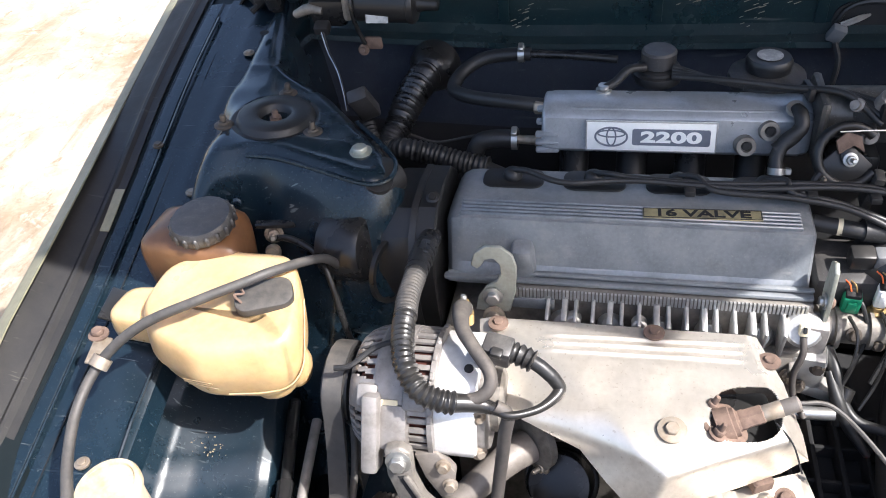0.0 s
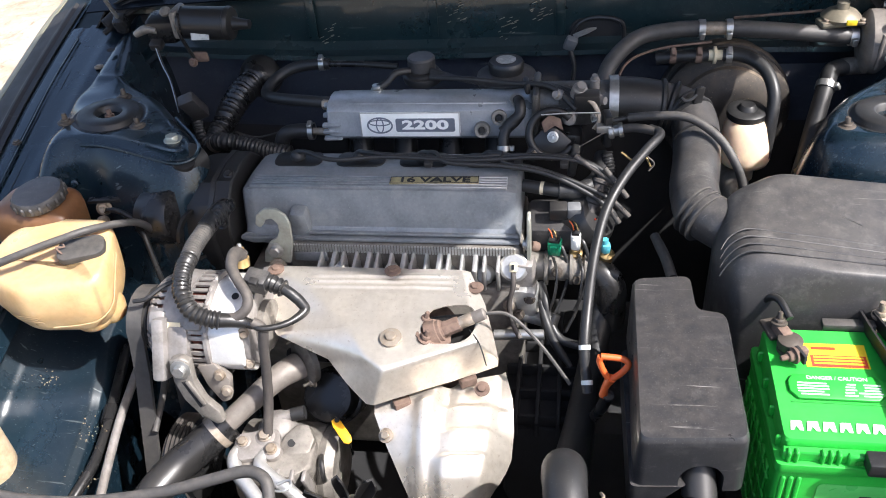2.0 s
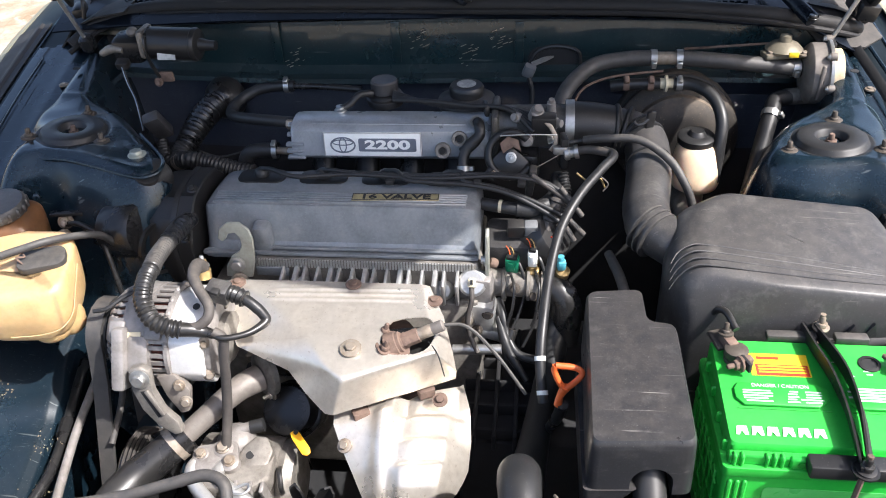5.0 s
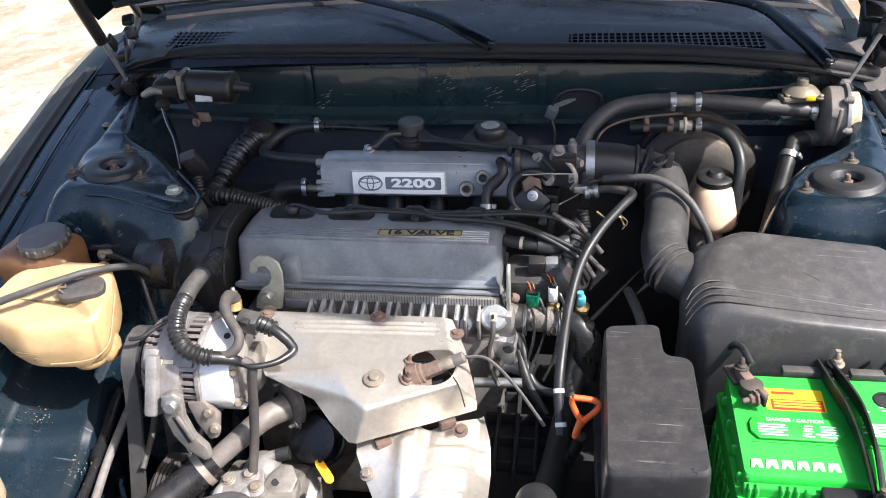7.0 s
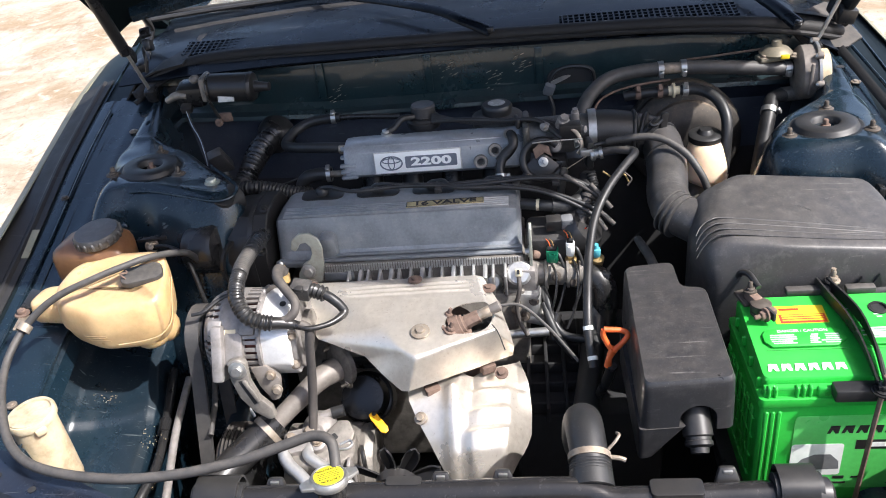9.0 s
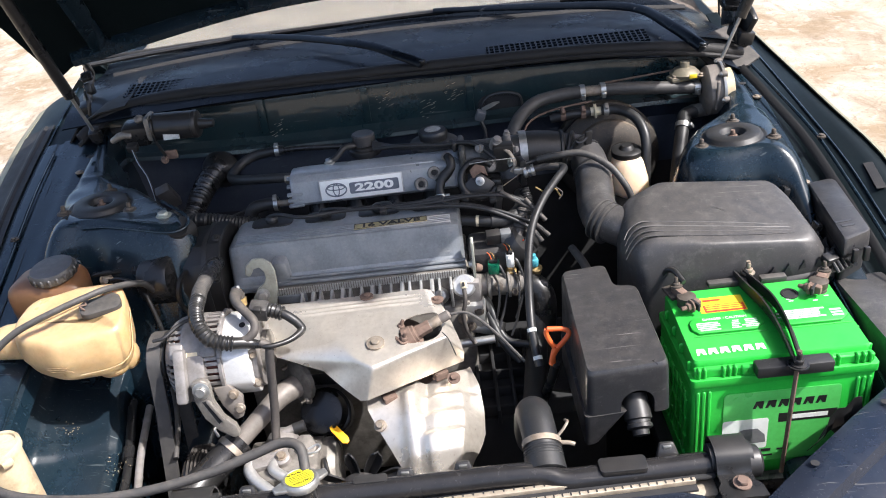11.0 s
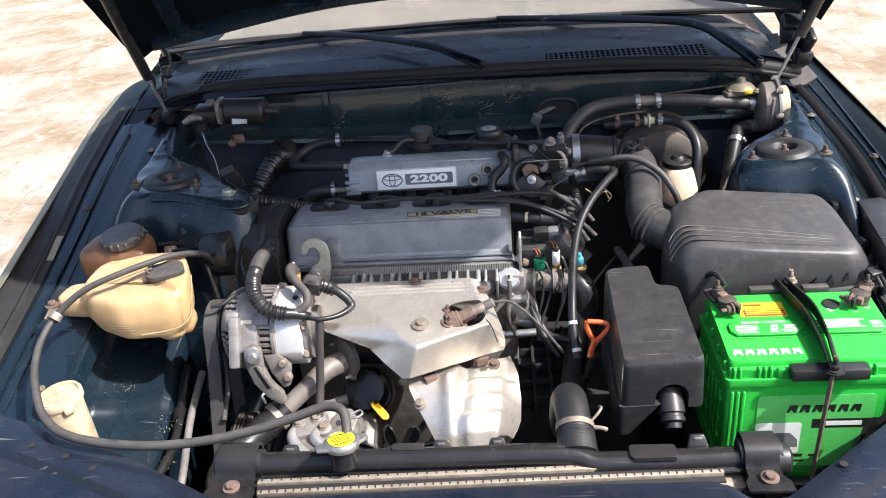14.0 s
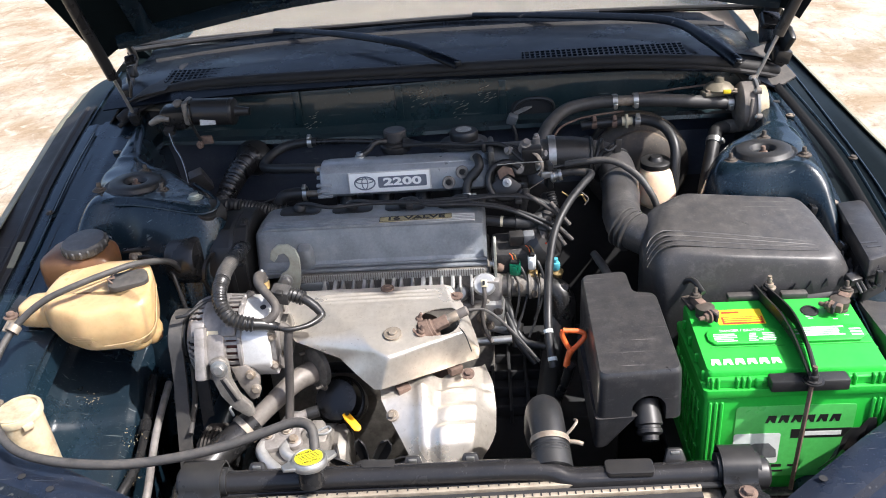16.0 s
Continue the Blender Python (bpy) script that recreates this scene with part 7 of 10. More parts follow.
part("spring_clip", tube([(-0.520, 0.732, 0.824), (-0.526, 0.724, 0.830), (-0.518, 0.718, 0.824), (-0.526, 0.712, 0.826), (-0.518, 0.708, 0.820), (-0.526, 0.714, 0.818)], 0.0014, 6, 5), RUST, washer)
part("bracket_plate", rbox((0.030, 0.050, 0.004), pose(-0.698, 0.742, 0.766, 0, 25, 8), 0.001), BLACK_STEEL, washer, "bent dark tank bracket")
overflow = thing("overflow_hose", (-0.45, 0.55, 0.70), "grey rubber overflow hose from tank to radiator cap", "hose")
part("tubing", tube([(-0.452, 0.835, 0.760), (-0.456, 0.820, 0.785), (-0.462, 0.805, 0.803), (-0.474, 0.780, 0.818), (-0.496, 0.745, 0.832), (-0.516, 0.725, 0.834), (-0.558, 0.697, 0.830), (-0.614, 0.670, 0.815), (-0.655, 0.645, 0.787), (-0.668, 0.603, 0.765), (-0.659, 0.556, 0.750), (-0.638, 0.510, 0.739), (-0.606, 0.462, 0.729),
                         (-0.562, 0.428, 0.722), (-0.498, 0.410, 0.718), (-0.420, 0.402, 0.718), (-0.346, 0.406, 0.722), (-0.274, 0.417, 0.731), (-0.221, 0.428, 0.743), (-0.184, 0.434, 0.752), (-0.160, 0.424, 0.752), (-0.153, 0.404, 0.738), (-0.154, 0.392, 0.728)], [0.0054, 0.0054, 0.0058, 0.0066, 0.0066, 0.0066], 14, 6), RUBBER_GREY, overflow, "", 60)
part("wire_clip", tube([(-0.150, 0.425, 0.745), (-0.138, 0.430, 0.747), (-0.134, 0.424, 0.746), (-0.140, 0.418, 0.745), (-0.150, 0.418, 0.744)], 0.0016, 8, 5), STEEL, overflow, "bent wire clip")
hb = thing("hose_bracket", (-0.672, 0.62, 0.76), "small rusty bracket holding the hose to the fender", "bracket")
part("plate", rbox((0.018, 0.040, 0.003), pose(-0.672, 0.660, 0.780, 0, 20, 12), 0.001), BOLT, hb)
part("bolt", bolt((-0.682, 0.680, 0.783), (0, 0, 1), 0.007, 0.008), RUST, hb)
part("clip_band", lathe([(0.0088, -0.006), (0.0105, -0.006), (0.0105, 0.006), (0.0088, 0.006)], along((-0.657, 0.640, 0.785), (-0.35, -0.8, -0.5)), 18, caps=False), BOLT, hb)

ps = thing("power_steering_reservoir", (-0.605, 0.815, 0.75), "brown translucent fluid reservoir with ribbed black cap", "reservoir")
rings = [round_ring([(-0.62 + (x + 0.62) * f, 0.825 + (y - 0.825) * f, z) for x, y in ((-0.685, 0.790), (-0.680, 0.868), (-0.570, 0.868), (-0.553, 0.785), (-0.60, 0.775))], 0.015) for z, f in ((0.745, 0.85), (0.755, 0.96), (0.80, 1.0), (0.818, 0.95), (0.826, 0.8), (0.832, 0.55))]
part("reservoir_body", smooth_loft(rings, 2), TANK_BROWN, ps, "brown plastic body", 60)
capm = pose(-0.603, 0.815, 0.834, 6, -2, 0)
part("reservoir_cap", lathe([(0.035, -0.004), (0.037, 0.0), (0.037, 0.010), (0.034, 0.014), (0.020, 0.0145), (0.0005, 0.014)], capm, 40), PLASTIC, ps, "black screw cap")
for k in range(18):
    a = 2 * math.pi * k / 18
    part("cap_knurl", rbox((0.006, 0.006, 0.013), capm @ pose(0.0365 * math.cos(a), 0.0365 * math.sin(a), 0.004), 0.002, 1), PLASTIC, ps)

fill = thing("washer_filler", (-0.66, 0.58, 0.56), "dirty cream washer filler neck with a round cap", "filler neck")
fx, fy = -0.634, 0.551
fm = pose(fx, fy, 0.698, 3, -4, 0)
part("neck", tube([(fx, fy, 0.698), (fx + 0.001, fy - 0.001, 0.67), (fx + 0.003, fy - 0.002, 0.62), (fx + 0.006, fy - 0.004, 0.50)], [0.0315, 0.0325, 0.0335, 0.034], 32, 5), DIRTY_CREAM, fill, "dirty cream neck")
part("rim", lathe([(0.0315, -0.012), (0.0345, -0.011), (0.0350, -0.002), (0.0335, 0.001), (0.0295, 0.001), (0.0280, -0.004)], fm, 36, caps=False), DIRTY_CREAM, fill, "worn rim")
part("seat", lathe([(0.0285, -0.004), (0.0200, -0.005), (0.0190, -0.008), (0.0005, -0.009)], fm, 32, caps=False), DIRTY_CREAM, fill, "grimy inner lid")
part("lid_rib", rbox((0.050, 0.006, 0.004), fm @ pose(0.001, 0.004, -0.003, 0, 0, 28), 0.001), DIRTY_CREAM, fill, "broken lid rib")
part("lid_rib", rbox((0.024, 0.016, 0.003), fm @ pose(0.010, -0.008, -0.003, 0, 0, -20), 0.001), DIRTY_CREAM, fill)
part("lid_hole", prism([(-0.022, -0.004), (-0.008, 0.000), (-0.006, -0.014), (-0.016, -0.018)], -0.0075, -0.0045, fm), INK, fill, "dark opening in the lid")
part("lid_hole", prism([(-0.004, 0.010), (0.012, 0.016), (0.002, 0.024), (-0.010, 0.020)], -0.0075, -0.0045, fm), INK, fill, "dark opening in the lid")
part("latch", rbox((0.016, 0.010, 0.010), fm @ pose(0.024, -0.025, -0.012, 0, 0, 45), 0.002), DIRTY_CREAM, fill)

brake = thing("brake_reservoir", (0.405, 1.12, 0.68), "peach brake fluid reservoir with black cap", "reservoir")
rings = [[(0.416 + rx * math.cos(2 * math.pi * k / 28), 1.125 + ry * math.sin(2 * math.pi * k / 28) + dy, z) for k in range(28)] for z, rx, ry, dy in ((0.69, 0.020, 0.022, 0.0), (0.720, 0.022, 0.024, 0.0), (0.727, 0.036, 0.033, -0.014), (0.746, 0.0395, 0.035, -0.013), (0.772, 0.038, 0.034, -0.006), (0.790, 0.033, 0.031, 0.0), (0.796, 0.028, 0.028, 0.004))]
part("reservoir_body", smooth_loft(rings, 2), TANK_PINK, brake, "peach translucent body", 60)
part("cap", lathe([(0.028, 0.0), (0.030, 0.002), (0.030, 0.012), (0.026, 0.015), (0.015, 0.015), (0.012, 0.020), (0.010, 0.022), (0.0005, 0.022)], pose(0.413, 1.131, 0.795, 4, 0, 0), 32), RUBBER, brake, "round black cap")
part("collar", lathe([(0.022, 0.0), (0.024, 0.003), (0.024, 0.028)], Matrix.Translation((0.408, 1.125, 0.66)), 20), STEEL, brake, "steel collar")
booster = thing("brake_booster", (0.39, 1.22, 0.66), "round dark brake booster against the firewall", "booster")
part("booster_shell", lathe([(0.100, -0.06), (0.108, -0.04), (0.109, -0.015), (0.106, -0.011), (0.102, -0.010), (0.102, 0.004), (0.105, 0.006), (0.105, 0.012), (0.098, 0.018), (0.080, 0.022), (0.078, 0.032), (0.06, 0.042), (0.04, 0.044), (0.0005, 0.045)], along((0.395, 1.230, 0.758), (0, -1, 0.12)), 48), BOOSTER, booster, "dark dusty pressed steel shell")
part("master_cylinder", tube([(0.400, 1.20, 0.70), (0.405, 1.05, 0.685)], 0.022, 16, 3), ALU_DULL, booster, "cast master cylinder")

# ---- wiper motor ----
motor = thing("wiper_motor", (-0.48, 1.21, 0.88), "black wiper motor with silver label on the firewall", "motor")
part("motor_can", lathe([(0.020, -0.001), (0.0265, 0.0), (0.0275, 0.004), (0.0275, 0.080), (0.0285, 0.081), (0.0285, 0.085), (0.0260, 0.089), (0.014, 0.091), (0.010, 0.092)], along((-0.515, 1.205, 0.936), (1, -0.05, -0.02)), 32), PLASTIC_SATIN, motor, "black motor can")
part("motor_tip", tube([(-0.425, 1.200, 0.934), (-0.395, 1.198, 0.933)], [0.012, 0.009, 0.008], 16, 3), PLASTIC_SATIN, motor)
part("gear_head", rbox((0.055, 0.05, 0.045), pose(-0.555, 1.215, 0.925, 10, 0, 0), 0.010), BLACK_STEEL, motor)
part("end_plate", rbox((0.014, 0.050, 0.050), Matrix.Translation((-0.523, 1.207, 0.938)), 0.008), ALU_DULL, motor, "cast end plate")
part("motor_label", prism(rounded(-0.016, 0.016, -0.009, 0.009, 0.001), 0, 0.0006, axes((-0.478, 1.1775, 0.925), (1, 0, 0), (0, 0.3, 1))), SILVER_FOIL, motor, "printed silver label")
part("mount_tab", tube([(-0.512, 1.205, 0.962), (-0.513, 1.180, 0.950), (-0.512, 1.176, 0.925), (-0.508, 1.182, 0.898), (-0.503, 1.186, 0.880)], 0.0032, 8, 5), BLACK_STEEL, motor, "thin bent clamp")
part("tab_foot", rbox((0.026, 0.008, 0.020), pose(-0.492, 1.190, 0.880, 10, 0, 0), 0.004), RUST, motor)
part("tab_bolt", bolt((-0.506, 1.184, 0.872), (0, -1, 0.2), 0.005, 0.006), RUST, motor)
part("ball_stud", lathe([(0.009, 0), (0.010, 0.005), (0.006, 0.009), (0.0005, 0.010)], along((-0.540, 1.200, 0.955), (0, -0.5, 1)), 16), ALU_DULL, motor)
part("crank_arm", tube([(-0.605, 1.200, 0.918), (-0.580, 1.192, 0.930), (-0.560, 1.190, 0.928)], [0.006, 0.008, 0.006], 10, 4), ALU_DULL, motor, "small grey crank arm")

# ---- cowl wipers ----
def wiper(line, blade, pivot, label):
    w = thing("windscreen_wiper", pivot, label, "wiper", "windscreen wipers")
    part("arm", tube(line, [0.012, 0.010, 0.009, 0.006], 10, 6, flat=0.55), COWL, w, "black wiper arm")
    part("blade", tube(blade, 0.006, 8, 6), RUBBER, w, "black wiper blade")
    part("pivot_nut", bolt(Vector(pivot) + Vector((0, 0, 0.012)), (0, 0, 1), 0.007, 0.007, 1.2), BLACK_STEEL, w)
    return w


wiper([(0.030, 1.285, 0.980), (-0.02, 1.320, 0.994), (-0.09, 1.389, 1.004), (-0.25, 1.51, 1.006), (-0.42, 1.605, 1.004)], [(-0.33, 1.606, 0.998), (-0.409, 1.615, 0.996), (-0.62, 1.575, 0.994), (-0.76, 1.535, 0.992)], (0.030, 1.285, 0.968), "black wiper arm resting on the cowl")
wiper([(0.585, 1.225, 0.965), (0.55, 1.34, 0.985), (0.497, 1.465, 1.000), (0.325, 1.545, 1.004), (0.061, 1.635, 1.004)], [(0.36, 1.60, 0.998), (0.061, 1.645, 0.998), (-0.16, 1.635, 0.998)], (0.585, 1.225, 0.955), "black wiper arm beside the windscreen corner")

# ---- hoses ----
def hose(line, r, mat, label, category="hose", n=14, sub=7, **more):
    return single("coolant_hose" if category == "hose" else category, tube(line, r, n, sub, **more), mat, label, category)


upper_hose = thing("upper_radiator_hose", (0.145, 0.47, 0.66), "grey-black upper radiator hose with spring clamp", "hose")
part("hose", tube([(0.150, 0.404, 0.690), (0.150, 0.420, 0.697), (0.149, 0.442, 0.707), (0.147, 0.468, 0.713), (0.146, 0.494, 0.706), (0.145, 0.512, 0.684), (0.145, 0.528, 0.648), (0.150, 0.565, 0.600), (0.160, 0.650, 0.575), (0.176, 0.760, 0.580), (0.190, 0.835, 0.605), (0.197, 0.866, 0.640)], [0.0225, 0.0235, 0.0250, 0.0258, 0.0255, 0.0235, 0.0210, 0.0195, 0.0190, 0.0190, 0.0190], 24, 6), RUBBER, upper_hose, "bent rubber hose")
part("spring_clamp", lathe([(0.0245, -0.004), (0.0262, -0.004), (0.0262, 0.004), (0.0245, 0.004)], along((0.1495, 0.436, 0.703), (0, 0.9, 0.35)), 28, caps=False), BOLT, upper_hose, "dull spring clamp")
part("spigot_grime", tube([(0.1500, 0.409, 0.692), (0.1498, 0.421, 0.697), (0.1495, 0.429, 0.7005)], [0.0238, 0.0252, 0.0246], 24, 4, 0.0012, 0.004), RUBBER, upper_hose, "crusted hose end")
part("clamp_ear", tube([(0.170, 0.438, 0.712), (0.180, 0.444, 0.720), (0.186, 0.452, 0.724), (0.184, 0.460, 0.720)], 0.0020, 8, 4), BOLT, upper_hose)
part("clamp_ear", tube([(0.170, 0.434, 0.706), (0.184, 0.432, 0.706), (0.192, 0.430, 0.704)], 0.0030, 8, 4), BOLT, upper_hose)
part("hose_end", tube([(0.150, 0.400, 0.688), (0.1497, 0.428, 0.700)], [0.0275, 0.0262, 0.0250], 22, 3), RUBBER, upper_hose, "cracked oily hose end")

lower_hose = thing("coolant_outlet_hose", (-0.30, 0.62, 0.55), "black coolant hose on an aluminium outlet elbow", "hose")
part("outlet_elbow", tube([(-0.222, 0.700, 0.640), (-0.245, 0.675, 0.640), (-0.285, 0.640, 0.618), (-0.315, 0.612, 0.600)], [0.0195, 0.0168, 0.0150, 0.0145], 20, 6), DUSTY_METAL, lower_hose, "cast outlet elbow")
part("elbow_flange", lathe([(0.034, -0.005), (0.035, 0.004), (0.024, 0.008)], along((-0.215, 0.708, 0.642), (-0.6, -0.6, 0.1)), 28), ALU_DULL, lower_hose)
for q in ((-0.203, 0.691, 0.618), (-0.232, 0.730, 0.660)):
    part("flange_nut", nut_stud(q, (-0.6, -0.6, 0.1), 0.006, 0.007), BOLT, lower_hose)
part("hose", tube([(-0.305, 0.620, 0.606), (-0.335, 0.590, 0.592), (-0.365, 0.555, 0.58), (-0.385, 0.50, 0.57), (-0.36, 0.45, 0.56), (-0.31, 0.42, 0.53)], 0.0235, 20, 6), RUBBER_SMOOTH, lower_hose, "thick black hose")
part("spring_clamp", lathe([(0.0236, -0.005), (0.0255, -0.005), (0.0255, 0.005), (0.0236, 0.005)], along((-0.318, 0.608, 0.600), (-0.6, -0.6, -0.3)), 28, caps=False), BOLT, lower_hose, "dull spring clamp")
part("clamp_ear", tube([(-0.335, 0.615, 0.622), (-0.340, 0.620, 0.634), (-0.330, 0.628, 0.634), (-0.325, 0.622, 0.624)], 0.0022, 8, 4), STEEL, lower_hose)

heater = thing("heater_hose", (0.38, 1.21, 0.86), "black heater hose with metal clips along the firewall", "hose")
part("hose", tube([(0.195, 1.130, 0.80), (0.190, 1.135, 0.845), (0.205, 1.160, 0.878), (0.245, 1.200, 0.898), (0.30, 1.214, 0.904), (0.345, 1.216, 0.905)], 0.0128, 16, 7), RUBBER_GREY, heater, "curved black hose")
part("hose", tube([(0.385, 1.216, 0.905), (0.44, 1.214, 0.902), (0.52, 1.217, 0.893), (0.585, 1.225, 0.884)], 0.0128, 16, 7), RUBBER_GREY, heater, "black hose")
part("joint", tube([(0.338, 1.216, 0.905), (0.390, 1.216, 0.905)], 0.0105, 16, 3), BOLT, heater, "brown metal joint")
for x in (0.343, 0.384):
    part("hose_clamp", clamp_band((x, 1.216, 0.905), (1, 0, 0), 0.0130, 0.010, (0, -0.9, -0.3)), STEEL, heater, "worm drive clamp")
part("hose_clamp", clamp_band((0.574, 1.224, 0.885), (1, 0, 0), 0.0130, 0.012, (0, -1, -0.2)), STEEL, heater, "worm drive clamp")
low = thing("vacuum_hose", (0.36, 1.20, 0.86), "black brake vacuum hose with orange clips and a check valve", "hose")
part("hose", tube([(0.275, 1.20, 0.862), (0.30, 1.198, 0.866), (0.355, 1.198, 0.868)], 0.0098, 14, 5), RUBBER, low)
part("hose", tube([(0.378, 1.198, 0.868), (0.41, 1.192, 0.868), (0.438, 1.165, 0.858), (0.450, 1.135, 0.832), (0.447, 1.112, 0.79), (0.443, 1.10, 0.74)], 0.0100, 14, 7), RUBBER, low)
part("check_valve", lathe([(0.009, 0.0), (0.009, 0.010), (0.014, 0.011), (0.014, 0.015), (0.008, 0.016), (0.008, 0.024)], along((0.352, 1.198, 0.868), (1, 0, 0)), 20), CREAM, low, "cream check valve")
for x in (0.300, 0.340):
    part("clip", clamp_band((x, 1.198, 0.867), (1, 0, 0), 0.0101, 0.010, (0, -0.6, 0.8)), RUST, low, "orange-brown spring clip")
part("clip", clamp_band((0.386, 1.197, 0.868), (1, 0, 0), 0.0101, 0.010, (0, -0.6, 0.8)), STEEL, low)

valve = thing("heater_valve", (0.62, 1.25, 0.80), "grey cast heater valve body bolted to the inner fender", "valve")
vm = along((0.590, 1.224, 0.876), (1, -0.08, 0.04))
part("valve_body", lathe([(0.020, -0.006), (0.034, -0.005), (0.045, 0.0), (0.0495, 0.006), (0.0500, 0.028), (0.0520, 0.030)], vm, 40), DUSTY_METAL, valve, "grey cast drum", 30)
part("valve_flange", lathe([(0.0515, 0.029), (0.0550, 0.0295), (0.0555, 0.0345), (0.0515, 0.0355), (0.0005, 0.036)], vm, 40), STEEL, valve, "thin steel flange")
for a in (20, 75, 130, 185, 240, 300, 345):
    q = vm @ Vector((0.0545 * math.cos(radians(a)), 0.0545 * math.sin(radians(a)), 0.027))
    part("flange_lug", lathe([(0.0065, 0.0), (0.0070, 0.003), (0.0065, 0.010)], Matrix.Translation(q) @ vm.to_3x3().to_4x4(), 14), DUSTY_METAL, valve)
    part("valve_bolt", bolt(q, -vm.col[2].xyz, 0.0042, 0.004, 1.3), STEEL, valve)
part("cover_ring", lathe([(0.036, 0.036), (0.040, 0.037), (0.040, 0.052), (0.036, 0.054), (0.033, 0.050), (0.033, 0.037)], vm, 36, caps=False), DIRTY_CREAM, valve, "cream plastic backing ring")
part("body_rib", rbox((0.060, 0.006, 0.006), axes((0.602, 1.174, 0.880), (0, -0.1, 1), (1, 0, 0)), 0.002), DUSTY_METAL, valve)
part("top_fitting", lathe([(0.028, 0.0), (0.030, 0.006), (0.022, 0.014), (0.010, 0.018), (0.009, 0.028), (0.0005, 0.029)], Matrix.Translation((0.552, 1.232, 0.910)), 28), BRASS_DULL, valve, "dull cast thermostat top")
part("fitting_tag", rbox((0.015, 0.004, 0.008), Matrix.Translation((0.560, 1.199, 0.917)), 0.001), YELLOW, valve, "yellow tag")
part("fitting_arm", rbox((0.070, 0.030, 0.010), pose(0.552, 1.228, 0.908, 0, 0, 12), 0.004), BRASS_DULL, valve, "cast arm")
for x in (0.528, 0.580):
    part("arm_screw", bolt((x, 1.216, 0.911), (0, 0, 1), 0.005, 0.006), BOLT, valve)
part("side_port", tube([(0.605, 1.222, 0.838), (0.565, 1.215, 0.838)], 0.014, 16, 3), ALU_DULL, valve)
hose([(0.572, 1.216, 0.838), (0.548, 1.205, 0.836), (0.535, 1.175, 0.82), (0.520, 1.14, 0.78), (0.50, 1.09, 0.72), (0.48, 1.05, 0.64)], 0.0135, RUBBER, "black heater return hose running down beside the tower", n=16)
single("hose_clamp", clamp_band((0.536, 1.178, 0.822), (0.3, 0.7, 0.5), 0.0140, 0.011, (0.8, -0.5, 0.3)), STEEL, "steel worm clamp on the return hose", "clamp")


# ---- ignition, throttle and coolant fittings at the gearbox end ----
for k, (x0, lines) in enumerate(((-0.266, [(-0.20, 0.934, 0.830), (-0.12, 0.945, 0.829), (0.0, 0.940, 0.827), (0.10, 0.945, 0.830), (0.165, 0.942, 0.822), (0.205, 0.935, 0.795)]),
                                 (-0.169, [(-0.12, 0.952, 0.828), (-0.03, 0.948, 0.827), (0.07, 0.952, 0.829), (0.15, 0.949, 0.826), (0.200, 0.935, 0.806), (0.222, 0.925, 0.780)]),
                                 (-0.072, [(-0.03, 0.935, 0.826), (0.05, 0.930, 0.824), (0.11, 0.925, 0.815), (0.165, 0.915, 0.792), (0.200, 0.905, 0.770), (0.212, 0.900, 0.752)]),
                                 (0.025, [(0.05, 0.938, 0.825), (0.10, 0.932, 0.818), (0.16, 0.920, 0.800), (0.205, 0.912, 0.778), (0.225, 0.908, 0.758)]))):
    wire = thing("spark_plug_wire", (x0, 0.96, 0.81), "black spark plug lead with grey boot", "cable", "spark plug leads")
    part("lead", tube([(x0, 0.966, 0.824), (x0 + 0.02, 0.955, 0.830)] + lines, 0.0036, 10, 7), RUBBER, wire)
    a, b = Vector(lines[-2]), Vector(lines[-1])
    part("lead_sleeve", tube([a.lerp(b, -0.4), a.lerp(b, 0.3), b, b + (b - a) * 0.1], 0.0042, 10, 5), RUBBER_BROWN, wire, "dusty grey end sleeve")
for x in (-0.06, 0.07, 0.135):
    single("wire_holder", rbox((0.012, 0.030, 0.008), Matrix.Translation((x, 0.944, 0.824)), 0.002), PLASTIC_SATIN, "black plastic clip holding the plug leads", "clip", "plug lead clips")

dist = thing("distributor", (0.16, 0.92, 0.70), "black ignition distributor with dusty connector tower", "distributor")
part("distributor_cap", lathe([(0.040, -0.02), (0.043, 0.0), (0.042, 0.020), (0.034, 0.030), (0.012, 0.034), (0.0005, 0.034)], along((0.165, 0.930, 0.735), (0.6, -0.3, 0.5)), 28), PLASTIC_SATIN, dist, "black moulded cap")
part("distributor_body", rbox((0.085, 0.07, 0.05), pose(0.125, 0.925, 0.725, 10, 0, 0), 0.010), PLASTIC, dist, "dark housing")
part("connector", rbox((0.026, 0.020, 0.022), pose(0.128, 0.906, 0.765, 12, 0, 4), 0.003), PLASTIC_SATIN, dist, "black plug connector")
part("connector_half", rbox((0.020, 0.018, 0.020), pose(0.150, 0.906, 0.766, 12, 0, 4), 0.003), CONN_GREY, dist, "grey plug connector")
tower_m = along((0.172, 0.915, 0.760), (0.35, 0.55, 0.8))
part("loom_tower", lathe([(0.010, -0.01), (0.010, 0.010), (0.013, 0.012), (0.013, 0.018), (0.009, 0.020), (0.009, 0.040), (0.012, 0.042), (0.012, 0.046), (0.008, 0.048), (0.008, 0.060)], tower_m, 18), RUBBER_BROWN, dist, "dusty loom sleeve")
for k in range(3):
    part("loom_wire", tube([(0.160, 0.905, 0.752), (0.168 + 0.004 * k, 0.903, 0.748), (0.178 + 0.003 * k, 0.900, 0.752 + 0.004 * k)], 0.0013, 6, 4), (YELLOW, RED, INK)[k], dist)

